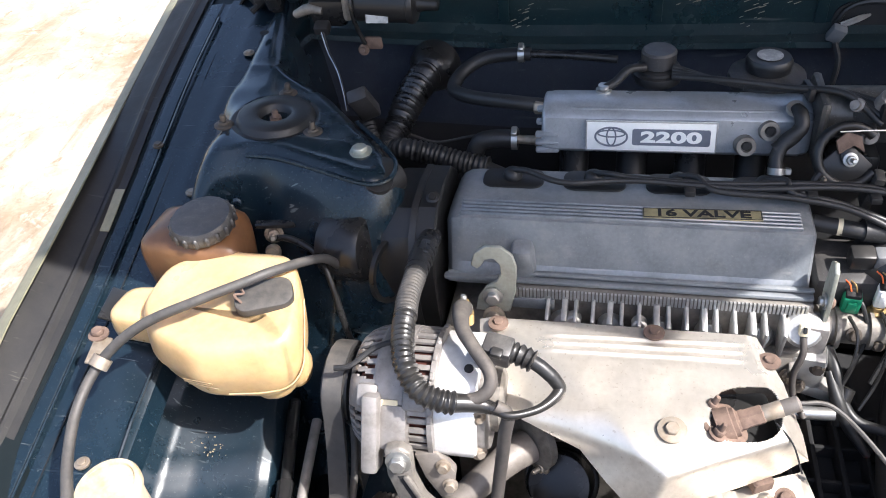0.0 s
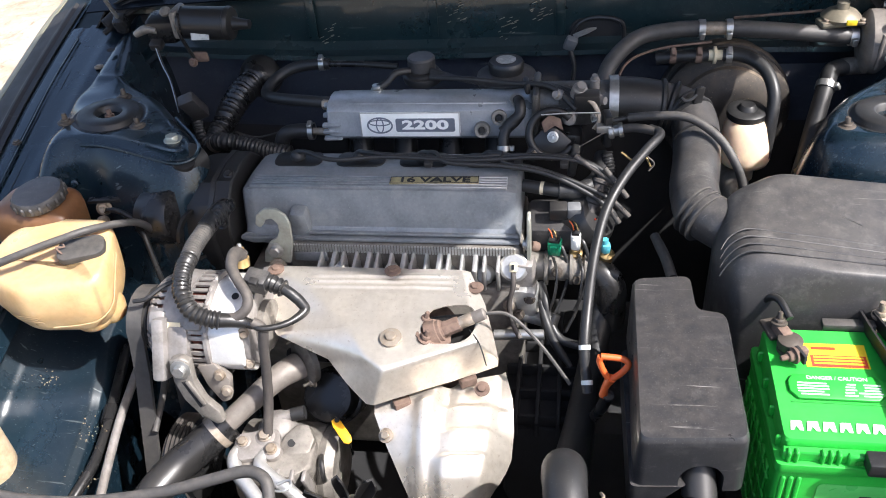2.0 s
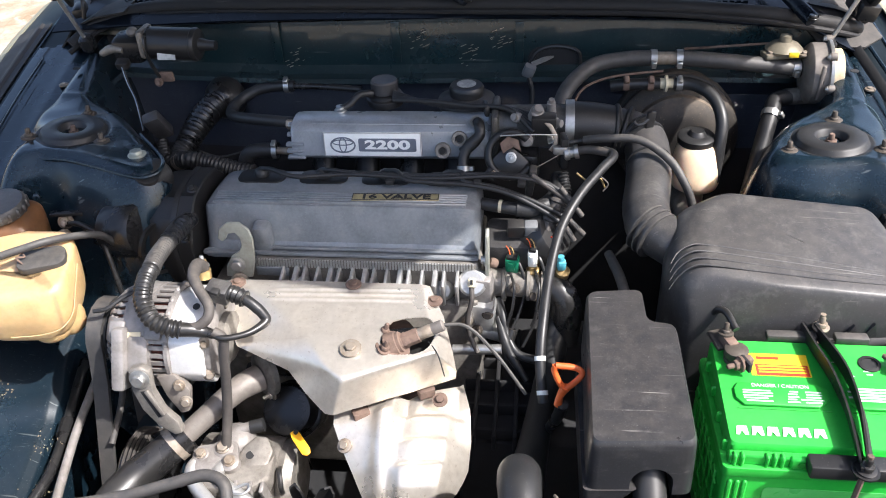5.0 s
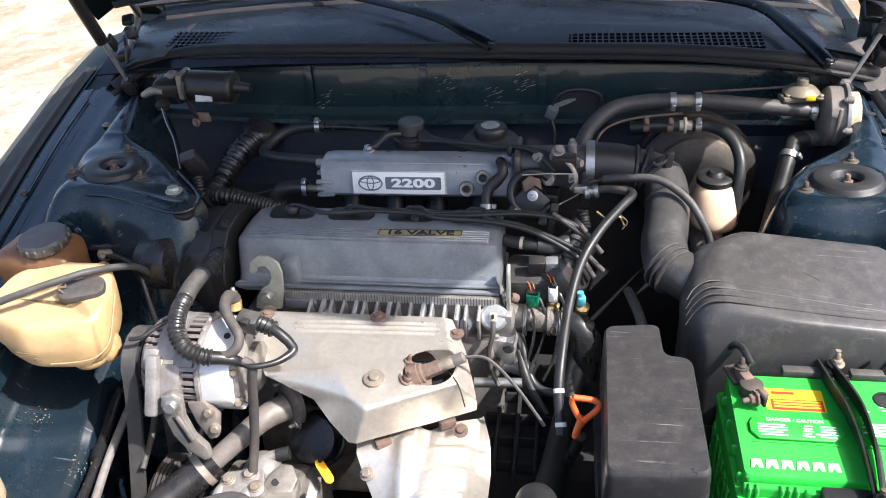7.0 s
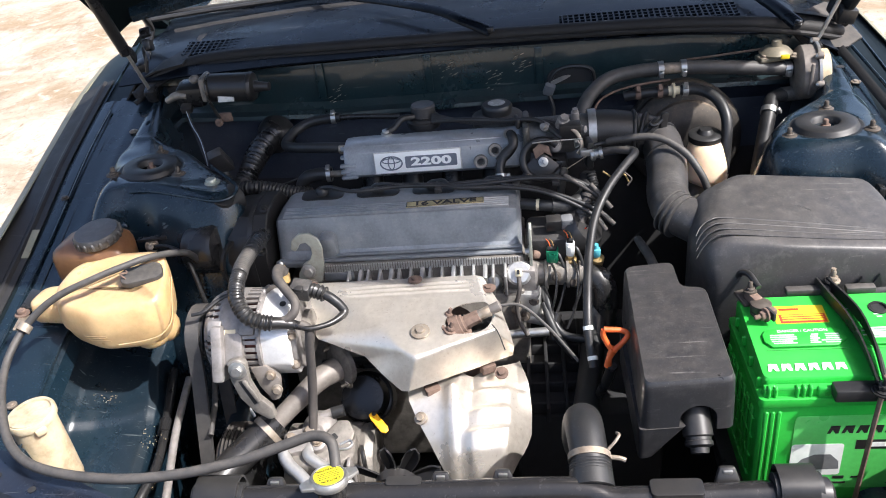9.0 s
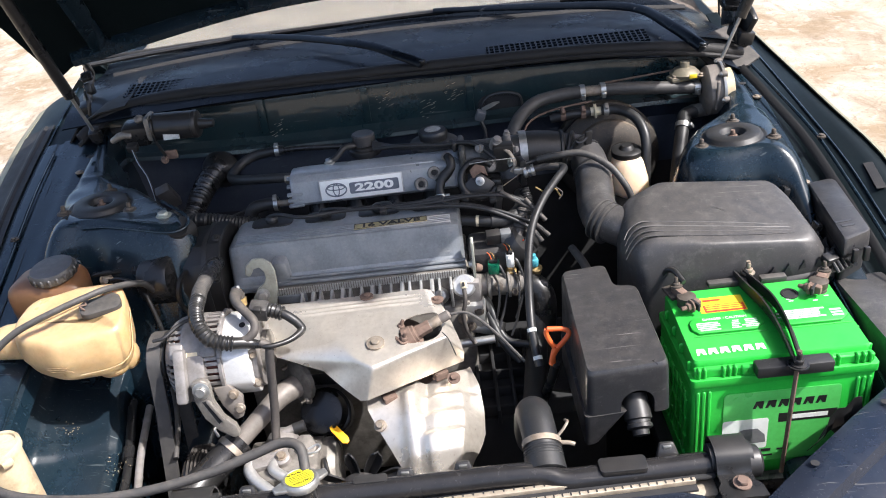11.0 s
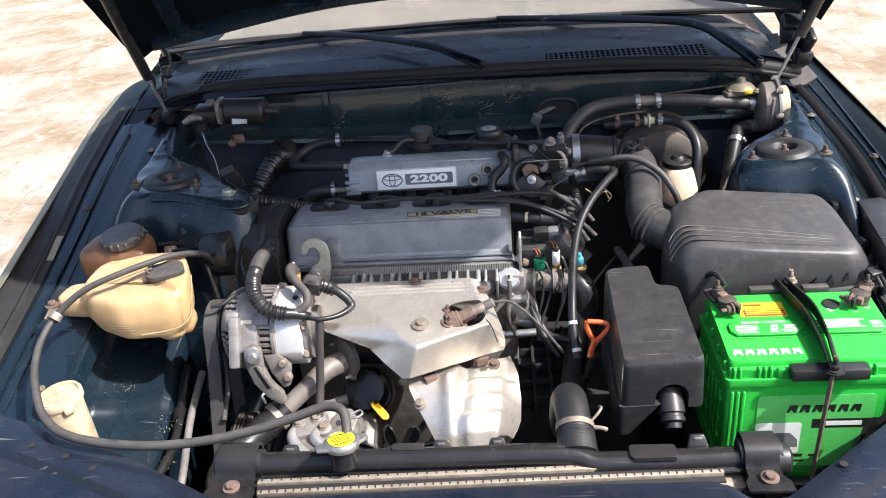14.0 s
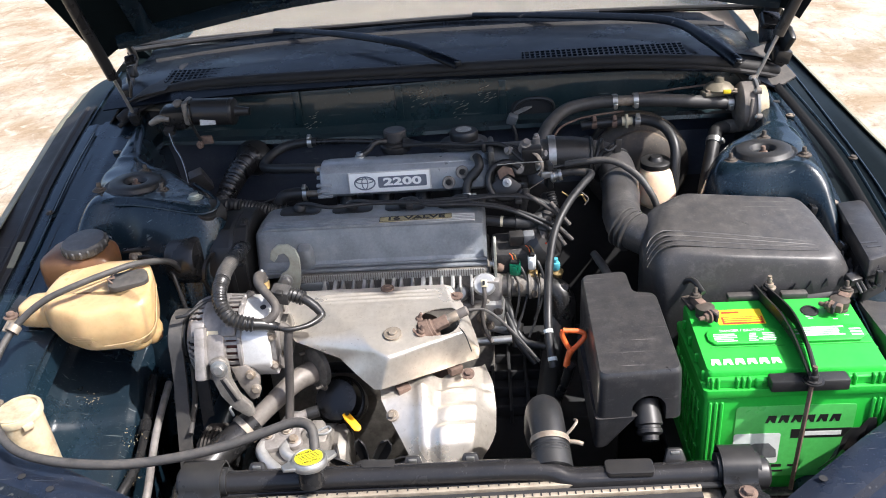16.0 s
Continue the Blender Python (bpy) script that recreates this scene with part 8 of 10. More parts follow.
breather = thing("breather_hose", (0.10, 0.93, 0.77), "short black breather hose with a cream band", "hose")
part("hose", tube([(0.076, 0.935, 0.789), (0.10, 0.930, 0.788), (0.136, 0.924, 0.786)], 0.0095, 14, 5), RUBBER, breather)
part("hose", tube([(0.128, 0.926, 0.787), (0.16, 0.93, 0.785), (0.185, 0.96, 0.79), (0.19, 1.0, 0.80)], 0.0125, 14, 5), RUBBER, breather)
part("band", tube([(0.102, 0.9300, 0.788), (0.107, 0.9292, 0.788)], 0.0100, 16, 2), CREAM, breather, "cream paint band")

throttle = thing("throttle_unit", (0.14, 1.04, 0.78), "grey cast throttle unit with cable pulley", "throttle")
part("throttle_casting", rbox((0.060, 0.060, 0.055), pose(0.150, 1.076, 0.848, 0, 0, 0), 0.014), ALU_GRIMY, throttle, "grimy grey casting")
for x, y, z, r, h, way in ((0.152, 1.045, 0.880, 0.011, 0.020, (0.3, -0.5, 1)), (0.172, 1.048, 0.868, 0.009, 0.024, (0.9, -0.6, 0.2)), (0.128, 1.050, 0.874, 0.008, 0.018, (-0.6, -0.8, 0.5)), (0.176, 1.066, 0.884, 0.007, 0.016, (0, -0.2, 1)), (0.140, 1.034, 0.846, 0.010, 0.016, (0, -1, 0.2))):
    part("casting_boss", lathe([(r * 1.2, -0.012), (r, 0.0), (r, h * 0.6), (r * 0.7, h * 0.65), (r * 0.65, h), (0.0005, h)], along((x, y, z), way), 16), ALU_PALE, throttle, "small cast boss")
part("lever_arm", tube([(0.160, 1.030, 0.884), (0.176, 1.022, 0.872), (0.184, 1.016, 0.852), (0.176, 1.012, 0.838)], 0.0036, 8, 5, flat=0.5), BOLT, throttle, "bent steel lever")
part("spring_coil", tube([(0.176 + 0.006 * math.cos(2.1 * k), 1.020 + 0.0012 * k, 0.850 + 0.006 * math.sin(2.1 * k)) for k in range(16)], 0.0011, 6, 2), STEEL, throttle, "return spring")
part("throttle_bore", tube([(0.09, 1.080, 0.848), (0.205, 1.080, 0.850)], 0.031, 28, 3), ALU_GRIMY, throttle, "round throttle bore")
part("throttle_flange", rbox((0.012, 0.085, 0.080), Matrix.Translation((0.090, 1.078, 0.842)), 0.006), ALU_GRIMY, throttle)
part("position_sensor", rbox((0.038, 0.022, 0.030), pose(0.165, 1.036, 0.872, 8, 0, 0), 0.004), PLASTIC_SATIN, throttle, "black position sensor")
part("idle_body", rbox((0.060, 0.045, 0.045), pose(0.130, 1.045, 0.800, 0, 0, 0), 0.010), BLACK_STEEL, throttle)
disc = along((0.116, 1.005, 0.834), (0.1, -1, 0.5))
part("cable_pulley", tube([disc @ Vector((0.034 * math.cos(radians(a)), 0.034 * math.sin(radians(a)), 0.0)) for a in range(40, 330, 15)], 0.0062, 10, 2), COVER_DARK, throttle, "dark cable pulley rim")
part("pulley_web", prism([(-0.033, -0.010), (-0.012, -0.030), (0.012, -0.030), (0.028, -0.012), (0.010, 0.006), (-0.014, 0.008)], -0.003, 0.002, disc, 0.002), COVER_DARK, throttle, "dark pulley web")
part("stop_arm", tube([disc @ Vector((-0.030, -0.020, 0.003)), disc @ Vector((-0.036, -0.030, 0.004)), disc @ Vector((-0.026, -0.036, 0.004))], 0.005, 8, 4), COVER_DARK, throttle)
part("return_spring", lathe([(0.009, 0.0), (0.010, 0.006), (0.007, 0.008), (0.0005, 0.008)], disc, 24), COVER_DARK, throttle)
part("pulley_spoke", prism([(-0.012, 0.002), (-0.016, 0.018), (-0.004, 0.028), (0.012, 0.022), (0.016, 0.004), (0.004, 0.012)], 0.002, 0.007, disc, 0.001), RUST, throttle, "brown spring plate")
part("pulley_bolt", nut_stud(disc @ Vector((0.0, -0.004, 0.008)), disc.col[2].xyz, 0.0058, 0.007), STEEL, throttle)
part("pulley_bolt", nut_stud(disc @ Vector((-0.028, -0.026, 0.0)), disc.col[2].xyz, 0.005, 0.006), BOLT, throttle)
part("cable_bracket", rbox((0.012, 0.030, 0.05), pose(0.195, 1.020, 0.835, 0, 0, 10), 0.003), BLACK_STEEL, throttle)
part("clip_plate", rbox((0.020, 0.012, 0.012), pose(0.190, 1.008, 0.842, 0, 0, 0), 0.002), STEEL, throttle)
part("lever", rbox((0.012, 0.020, 0.050), pose(0.148, 0.995, 0.795, 10, 8, 0), 0.003), ALU_GRIMY, throttle)
part("fine_cable", tube([(0.100, 1.00, 0.868), (0.14, 1.005, 0.868), (0.185, 1.010, 0.866)], 0.0011, 6, 4), STEEL, throttle)
part("fine_cable", tube([(0.115, 0.985, 0.800), (0.155, 0.995, 0.818), (0.20, 1.005, 0.842)], 0.0008, 6, 4), BOLT, throttle)
part("vacuum_elbow", tube([(0.062, 1.058, 0.862), (0.066, 1.045, 0.862), (0.066, 1.034, 0.850), (0.050, 1.028, 0.836), (0.042, 1.018, 0.818), (0.044, 1.005, 0.800)], 0.0085, 12, 6), RUBBER, throttle, "curved black vacuum hose")
part("vacuum_elbow", tube([(0.066, 1.036, 0.850), (0.058, 1.03, 0.840), (0.040, 1.024, 0.826)], 0.0085, 12, 5), RUBBER, throttle)
part("elbow_clip", clamp_band((0.043, 1.010, 0.806), (0, 0.5, 1), 0.0088, 0.008, (1, 0, 0)), STEEL, throttle)
part("steel_pipe", tube([(0.044, 1.004, 0.798), (0.047, 0.995, 0.77), (0.050, 0.985, 0.745)], 0.006, 10, 4), STEEL, throttle, "plated pipe")
part("hose_end_ring", lathe([(0.0105, -0.002), (0.0115, 0), (0.0105, 0.003)], along((0.061, 1.058, 0.863), (0, -0.4, 0.8)), 18), STEEL, throttle)

cable = thing("throttle_cable", (0.29, 1.0, 0.84), "grey sheathed throttle cable arching over the duct", "cable")
part("sheath", tube([(0.225, 1.010, 0.858), (0.258, 1.001, 0.866), (0.306, 0.989, 0.869), (0.346, 0.967, 0.850), (0.370, 0.946, 0.820), (0.382, 0.940, 0.790), (0.388, 0.935, 0.76)], 0.0062, 12, 7), RUBBER_GREY, cable)
part("inner_cable", tube([(0.195, 1.010, 0.852), (0.24, 1.018, 0.857)], 0.0034, 8, 3), RUBBER, cable)
steam = thing("fuel_return_hose", (0.2, 0.85, 0.66), "long black hose running down beside the gearbox", "hose")
part("hose", tube([(0.255, 0.992, 0.850), (0.267, 0.971, 0.853), (0.247, 0.938, 0.847), (0.217, 0.893, 0.832), (0.192, 0.845, 0.808), (0.177, 0.785, 0.776), (0.169, 0.715, 0.742), (0.167, 0.675, 0.710), (0.172, 0.647, 0.670)], 0.0068, 14, 7), RUBBER, steam)
part("metal_pipe", tube([(0.200, 1.012, 0.835), (0.232, 1.004, 0.845), (0.262, 0.982, 0.852)], 0.0065, 12, 5), RUBBER_BROWN, steam, "dusty pipe")
part("fitting", lathe([(0.008, -0.012), (0.011, -0.010), (0.011, -0.004), (0.008, -0.003), (0.008, 0.003), (0.011, 0.004), (0.011, 0.010)], along((0.208, 1.008, 0.838), (1, 0, 0.2)), 14), STEEL, steam)
for c in ((0.1665, 0.682, 0.717), (0.1705, 0.655, 0.683)):
    part("white_band", tube([Vector(c), Vector(c) + Vector((0.0005, -0.004, -0.004))], 0.0074, 14, 2), WHITE, steam, "white paint band")
single("bare_wire", tube([(0.216, 0.985, 0.815), (0.235, 0.975, 0.806), (0.25, 0.975, 0.812), (0.258, 0.970, 0.800)], 0.0016, 6, 5), BRASS, "thin sunlit brassy wire", "wire")
single("loose_wire", tube([(0.25, 0.972, 0.818), (0.262, 0.97, 0.806), (0.255, 0.965, 0.796)], 0.0014, 6, 5), RUBBER_BROWN, "thin dusty loose wire", "wire")
loom = thing("wiring_sleeve", (0.205, 0.95, 0.77), "corrugated black wiring sleeve beside the plug leads", "cable")
part("sleeve", tube([(0.195, 0.985, 0.815), (0.200, 0.965, 0.790), (0.190, 0.940, 0.770)], 0.007, 12, 5, ridge=0.0022, pitch=0.005), RUBBER, loom, "", 60)

outlet = thing("water_outlet", (0.10, 0.86, 0.62), "cast aluminium water outlet with coloured sensor plugs", "housing")
part("outlet_barrel", tube([(0.090, 0.882, 0.684), (0.130, 0.882, 0.682), (0.176, 0.877, 0.679)], [0.022, 0.020, 0.018], 20, 4), ALU_DULL, outlet, "cast barrel")
part("outlet_flange", rbox((0.052, 0.030, 0.062), pose(0.072, 0.852, 0.692, 8, 0, -6), 0.008), ALU_PALE, outlet, "cast flange")
for x, r, w in ((0.112, 0.0255, 0.007), (0.148, 0.0235, 0.006), (0.170, 0.0215, 0.008)):
    part("barrel_ring", lathe([(r - 0.004, -w / 2), (r, -w / 2 + 0.001), (r, w / 2 - 0.001), (r - 0.004, w / 2)], along((x, 0.880, 0.681), (1, 0, 0)), 24), ALU_DULL, outlet, "cast ring")
part("lower_block", rbox((0.040, 0.032, 0.062), pose(0.082, 0.846, 0.648, 6, 0, -8), 0.007), ALU, outlet, "pale corroded casting")
part("block_rib", rbox((0.007, 0.040, 0.050), pose(0.064, 0.838, 0.645, 6, 0, -8), 0.002), ALU_PALE, outlet)
part("block_step", rbox((0.050, 0.026, 0.018), pose(0.094, 0.842, 0.622, 0, 12, -8), 0.005), ALU, outlet)
for q, way in (((0.090, 0.829, 0.664), (0, -1, 0.2)), ((0.074, 0.828, 0.634), (0, -1, 0.2)), ((0.128, 0.860, 0.690), (0, -0.9, 0.4)), ((0.156, 0.862, 0.676), (0, -0.9, 0.3))):
    part("housing_bolt", bolt(q, way, 0.0062, 0.008, 1.4), BROWN_BOLT, outlet, "rusty housing bolt")
for k, (x, y) in enumerate(((0.122, 0.842), (0.158, 0.852))):
    part("loom_lead", tube([(x, y + 0.030, 0.706), (x + 0.006, y + 0.006, 0.700 - 0.006 * k), (x + 0.004, y - 0.010, 0.672), (x - 0.006 + 0.004 * k, y - 0.020, 0.640), (x - 0.016, y - 0.034, 0.612)], 0.0022, 8, 5), RUBBER_SMOOTH, outlet, "thin black lead")
part("tape_wrap", tube([(0.128, 0.824, 0.640), (0.120, 0.812, 0.622), (0.118, 0.800, 0.604)], [0.007, 0.009, 0.006], 12, 5), RUBBER_SMOOTH, outlet, "taped loom")
part("gasket_leg", rbox((0.036, 0.012, 0.07), pose(0.058, 0.840, 0.648, 4, 0, 0), 0.004), ALU_DULL, outlet)
face = along((0.068, 0.838, 0.714), (-0.05, -0.85, 0.55))
part("sensor_seat", lathe([(0.021, -0.012), (0.021, 0.0), (0.017, 0.004), (0.012, 0.004)], face, 26), ALU, outlet, "round sensor seat")
part("white_connector", rbox((0.011, 0.013, 0.010), face @ pose(0, 0, 0.007), 0.002), CREAM, outlet, "white plug connector")
part("connector_key", rbox((0.004, 0.007, 0.004), face @ pose(0, 0.001, 0.0125), 0.0005, 1), INK, outlet)
part("connector_lead", tube([face @ Vector((0, -0.006, 0.006)), (0.068, 0.818, 0.695), (0.062, 0.812, 0.668), (0.066, 0.806, 0.640), (0.078, 0.790, 0.622)], 0.0038, 10, 5), RUBBER_BROWN, outlet)
for x, y, mat_, z, lab in ((0.124, 0.890, CONN_GREEN, 0.693, "green sensor plug"), (0.154, 0.892, PLATE, 0.702, "off-white sensor plug")):
    part("brass_sensor", lathe([(0.010, -0.012), (0.010, 0.002), (0.007, 0.004), (0.007, 0.010)], along((x, y - 0.002, z), (0, -0.2, 1)), 14), BRASS, outlet, "brass sensor base")
    w, tall = (0.020, 0.026) if mat_ == CONN_GREEN else (0.014, 0.030)
    pm = pose(x, y - 0.004, z + 0.010 + tall / 2, 10, 0, -8)
    plug = part("sensor_plug", rbox((w, 0.016, tall), pm, 0.003), mat_, outlet, lab)
    part("plug_latch", rbox((w * 0.5, 0.004, tall * 0.55), pm @ pose(0, -0.0095, 0.002), 0.0015), mat_, plug)
    part("plug_collar", rbox((w * 0.8, 0.013, 0.006), pm @ pose(0, 0, tall / 2 + 0.002), 0.0015), RUBBER, plug, "dark wire seal")
    for q, m_ in ((-0.003, ORANGE), (0.003, BRASS)):
        part("plug_wire", tube([pm @ Vector((q, 0, tall / 2 + 0.004)), pm @ Vector((q - 0.003, 0.004, tall / 2 + 0.012)), pm @ Vector((q - 0.008, 0.010, tall / 2 + 0.012))], 0.0009, 6, 4), m_, plug)
    part("plug_lead", tube([(x + 0.002, y, z + 0.028), (x + 0.012, y - 0.010, z + 0.022), (x + 0.020, y - 0.022, z - 0.010), (x + 0.012, y - 0.035, z - 0.045), (x, y - 0.05, z - 0.07)], 0.0026, 8, 6), RUBBER, outlet)
part("temperature_switch", lathe([(0.010, -0.010), (0.011, 0.004), (0.008, 0.006)], along((0.198, 0.885, 0.703), (0.1, -0.3, 1)), 14), BRASS, outlet, "brassy switch")
part("blue_plug", rbox((0.013, 0.013, 0.018), pose(0.196, 0.882, 0.719, 10, 0, 10), 0.004), CONN_BLUE, outlet, "light blue plug")
part("blue_tip", lathe([(0.005, 0), (0.005, 0.007), (0.0005, 0.007)], along((0.195, 0.882, 0.727), (-0.1, 0, 0.9)), 12), CONN_BLUE, outlet)
part("side_spigot", tube([(0.185, 0.870, 0.688), (0.215, 0.862, 0.682)], 0.0085, 12, 3), RUBBER_GREY, outlet)
part("steel_tube", tube([(0.040, 0.800, 0.618), (0.112, 0.800, 0.622)], 0.0075, 14, 3), STEEL, outlet, "shiny steel tube")
part("rusty_stub", lathe([(0.007, 0), (0.008, 0.006), (0.006, 0.012), (0.0005, 0.012)], along((0.100, 0.875, 0.722), (-0.7, -0.3, 0.5)), 14), RUST, outlet)
part("grounding_lug", nut_stud((0.060, 0.826, 0.652), (0, -1, 0.2), 0.006, 0.008), BOLT, outlet)
bypass = single("bypass_hose", tube([(0.105, 0.86, 0.668), (0.112, 0.835, 0.655), (0.118, 0.82, 0.635), (0.135, 0.80, 0.615), (0.17, 0.79, 0.61)], 0.0065, 14, 6), RUBBER, "dusty bypass hose below the water outlet", "hose")
part("wiring_trunk", tube([(0.105, 0.835, 0.655), (0.115, 0.812, 0.632), (0.128, 0.795, 0.610), (0.150, 0.775, 0.585)], [0.004, 0.008, 0.007, 0.004], 10, 6), RUBBER, outlet, "dusty taped wiring trunk")
bracket = single("hose_cover", tube([(0.176, 0.878, 0.679), (0.192, 0.874, 0.676), (0.203, 0.866, 0.662), (0.205, 0.858, 0.635), (0.203, 0.850, 0.60)], [0.021, 0.023, 0.024, 0.023, 0.022], 22, 6), RUBBER_SMOOTH, "black coolant hose bending down from the water outlet", "hose")
gear = thing("gearbox", (0.16, 0.85, 0.33), "dark ribbed gearbox case below the engine", "gearbox")
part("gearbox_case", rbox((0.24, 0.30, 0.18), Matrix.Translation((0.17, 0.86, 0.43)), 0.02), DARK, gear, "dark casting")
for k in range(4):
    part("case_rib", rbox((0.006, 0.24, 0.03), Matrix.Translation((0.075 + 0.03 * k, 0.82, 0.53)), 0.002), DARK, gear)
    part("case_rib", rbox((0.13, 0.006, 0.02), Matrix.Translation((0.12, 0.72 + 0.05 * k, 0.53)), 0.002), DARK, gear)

dip = thing("gearbox_dipstick", (0.205, 0.64, 0.60), "orange plastic dipstick handle", "handle")
ring_ = [(0.185, 0.633, 0.747), (0.210, 0.633, 0.744), (0.217, 0.630, 0.738), (0.210, 0.627, 0.728), (0.198, 0.627, 0.716), (0.191, 0.629, 0.722), (0.184, 0.632, 0.738), (0.185, 0.633, 0.747)]
part("grip", tube(ring_, 0.0040, 10, 5), ORANGE, dip, "orange loop grip")
part("stem", tube([(0.198, 0.627, 0.718), (0.192, 0.628, 0.702), (0.190, 0.630, 0.685)], [0.0065, 0.0045, 0.0055], 10, 4), ORANGE, dip)
part("tube", tube([(0.196, 0.628, 0.688), (0.190, 0.65, 0.64), (0.18, 0.70, 0.56)], 0.0075, 10, 4), BLACK_STEEL, dip)
single("vent_pipe", tube([(0.263, 0.890, 0.736), (0.270, 0.868, 0.732), (0.277, 0.845, 0.727), (0.283, 0.815, 0.720)], [0.0065, 0.0075, 0.0075, 0.0075], 12, 6), RUBBER_GREY, "grey pipe end behind the resonator box", "pipe")

# ---- vacuum parts behind the plenum ----
egr = thing("vacuum_modulator", (-0.098, 1.145, 0.84), "black round vacuum modulator", "valve")
part("base", lathe([(0.030, -0.018), (0.032, -0.012), (0.032, -0.006), (0.028, -0.004), (0.028, 0.0), (0.024, 0.002)], Matrix.Translation((-0.098, 1.145, 0.872)), 30), PLASTIC_SATIN, egr)
part("cap", lathe([(0.019, 0.0), (0.0225, 0.002), (0.0225, 0.020), (0.020, 0.023), (0.0005, 0.0235)], Matrix.Translation((-0.098, 1.145, 0.873)), 30), PLASTIC, egr, "dusty black cap")
egr2 = thing("egr_valve", (0.038, 1.150, 0.83), "black exhaust gas valve with grey label dot", "valve")
part("base", lathe([(0.046, -0.022), (0.048, -0.012), (0.047, -0.006), (0.036, -0.002), (0.030, 0.0)], Matrix.Translation((0.038, 1.150, 0.868)), 34), PLASTIC, egr2)
part("cap", lathe([(0.028, -0.002), (0.029, 0.010), (0.026, 0.015), (0.0005, 0.016)], Matrix.Translation((0.038, 1.150, 0.870)), 30), PLASTIC_SATIN, egr2)
part("label", lathe([(0.016, 0.0), (0.016, 0.0006), (0.0003, 0.0006)], Matrix.Translation((0.038, 1.150, 0.8863)), 26), SILVER_FOIL, egr2, "grey label dot")
for k in range(4):
    single("vacuum_tube", tube([(-0.080, 1.128 - 0.003 * k, 0.880 - 0.003 * k), (-0.02, 1.105 - 0.004 * k, 0.872 + 0.003 * k), (0.05, 1.085 - 0.002 * k, 0.874 + 0.002 * k), (0.11, 1.070 - 0.005 * k, 0.880 + 0.002 * k), (0.150, 1.045 - 0.006 * k, 0.880 - 0.006 * k)], 0.0042, 10, 7), RUBBER, "thin black vacuum tube over the plenum", "hose", "thin vacuum tubes")
single("tube_clip", rbox((0.008, 0.030, 0.018), pose(0.075, 1.075, 0.878, 0, 0, 10), 0.003), PLASTIC_SATIN, "black clip holding vacuum tubes", "clip")
single("vacuum_tube", tube([(-0.115, 1.13, 0.878), (-0.135, 1.118, 0.880), (-0.150, 1.108, 0.868), (-0.165, 1.100, 0.862)], 0.006, 10, 6), RUBBER, "short black vacuum tube on the plenum", "hose")
purge = thing("purge_pipe", (-0.26, 1.19, 0.84), "black hose and pipe along the firewall", "hose")
part("hose", tube([(-0.235, 1.082, 0.846), (-0.285, 1.092, 0.845), (-0.340, 1.115, 0.838), (-0.372, 1.150, 0.830), (-0.365, 1.185, 0.838), (-0.335, 1.205, 0.850), (-0.290, 1.205, 0.857), (-0.270, 1.205, 0.857)], 0.0095, 14, 7), RUBBER, purge)
part("pipe", tube([(-0.275, 1.205, 0.857), (-0.22, 1.205, 0.856), (-0.15, 1.20, 0.853)], 0.0055, 12, 4), BLACK_STEEL, purge, "glossy black pipe")
part("clip", clamp_band((-0.283, 1.205, 0.857), (1, 0, 0), 0.0098, 0.009, (0, -0.4, 1)), STEEL, purge)
coolant = thing("idle_coolant_hose", (-0.29, 1.07, 0.75), "black bent hose on the plenum end", "hose")
part("hose", tube([(-0.275, 1.078, 0.797), (-0.300, 1.078, 0.797), (-0.325, 1.078, 0.790), (-0.335, 1.075, 0.765), (-0.335, 1.07, 0.73)], 0.0125, 14, 6), RUBBER, coolant)
part("pipe", tube([(-0.230, 1.075, 0.797), (-0.280, 1.078, 0.797)], 0.0062, 12, 3), BOLT, coolant)
part("clip", clamp_band((-0.278, 1.078, 0.797), (1, 0, 0), 0.0128, 0.008, (0, -0.4, 1)), STEEL, coolant)
for z in (0.846, 0.797):
    single("hose_nut", lathe([(0.009, 0), (0.009, 0.010), (0.007, 0.012)], along((-0.240, 1.078, z), (-1, 0, 0)), 6), BOLT, "steel pipe nut on the plenum end", "nut", "plenum pipe nuts")

# ---- wiring on the bulkhead side ----
boot = thing("wiring_grommet", (-0.43, 1.2, 0.76), "large black rubber grommet with corrugated wiring tube", "grommet")
part("dome", lathe([(0.040, -0.010), (0.039, 0.0), (0.034, 0.014), (0.024, 0.026), (0.018, 0.030)], along((-0.425, 1.262, 0.806), (-0.05, -0.9, 0.1)), 32), RUBBER_SMOOTH, boot, "rubber dome")
part("corrugated_tube", tube([(-0.428, 1.240, 0.810), (-0.438, 1.195, 0.806), (-0.448, 1.150, 0.792), (-0.455, 1.115, 0.776)], [0.020, 0.020, 0.018, 0.015], 18, 6, ridge=0.0045, pitch=0.0095), RUBBER_SMOOTH, boot, "corrugated black tube", 60)
part("lower_tube", tube([(-0.455, 1.118, 0.782), (-0.462, 1.095, 0.768), (-0.458, 1.075, 0.758)], 0.015, 14, 5, ridge=0.002, pitch=0.006), RUBBER, boot, "", 60)
harness = thing("engine_harness", (-0.38, 1.06, 0.76), "black corrugated engine wiring harness", "cable")
part("conduit", tube([(-0.460, 1.085, 0.768), (-0.430, 1.062, 0.786), (-0.395, 1.060, 0.782), (-0.350, 1.052, 0.775), (-0.310, 1.045, 0.772)], 0.0125, 16, 6, ridge=0.003, pitch=0.007), RUBBER, harness, "ribbed conduit", 60)
part("tape_band", tube([(-0.452, 1.078, 0.772), (-0.442, 1.070, 0.780)], 0.0155, 14, 2), BOLT, harness)
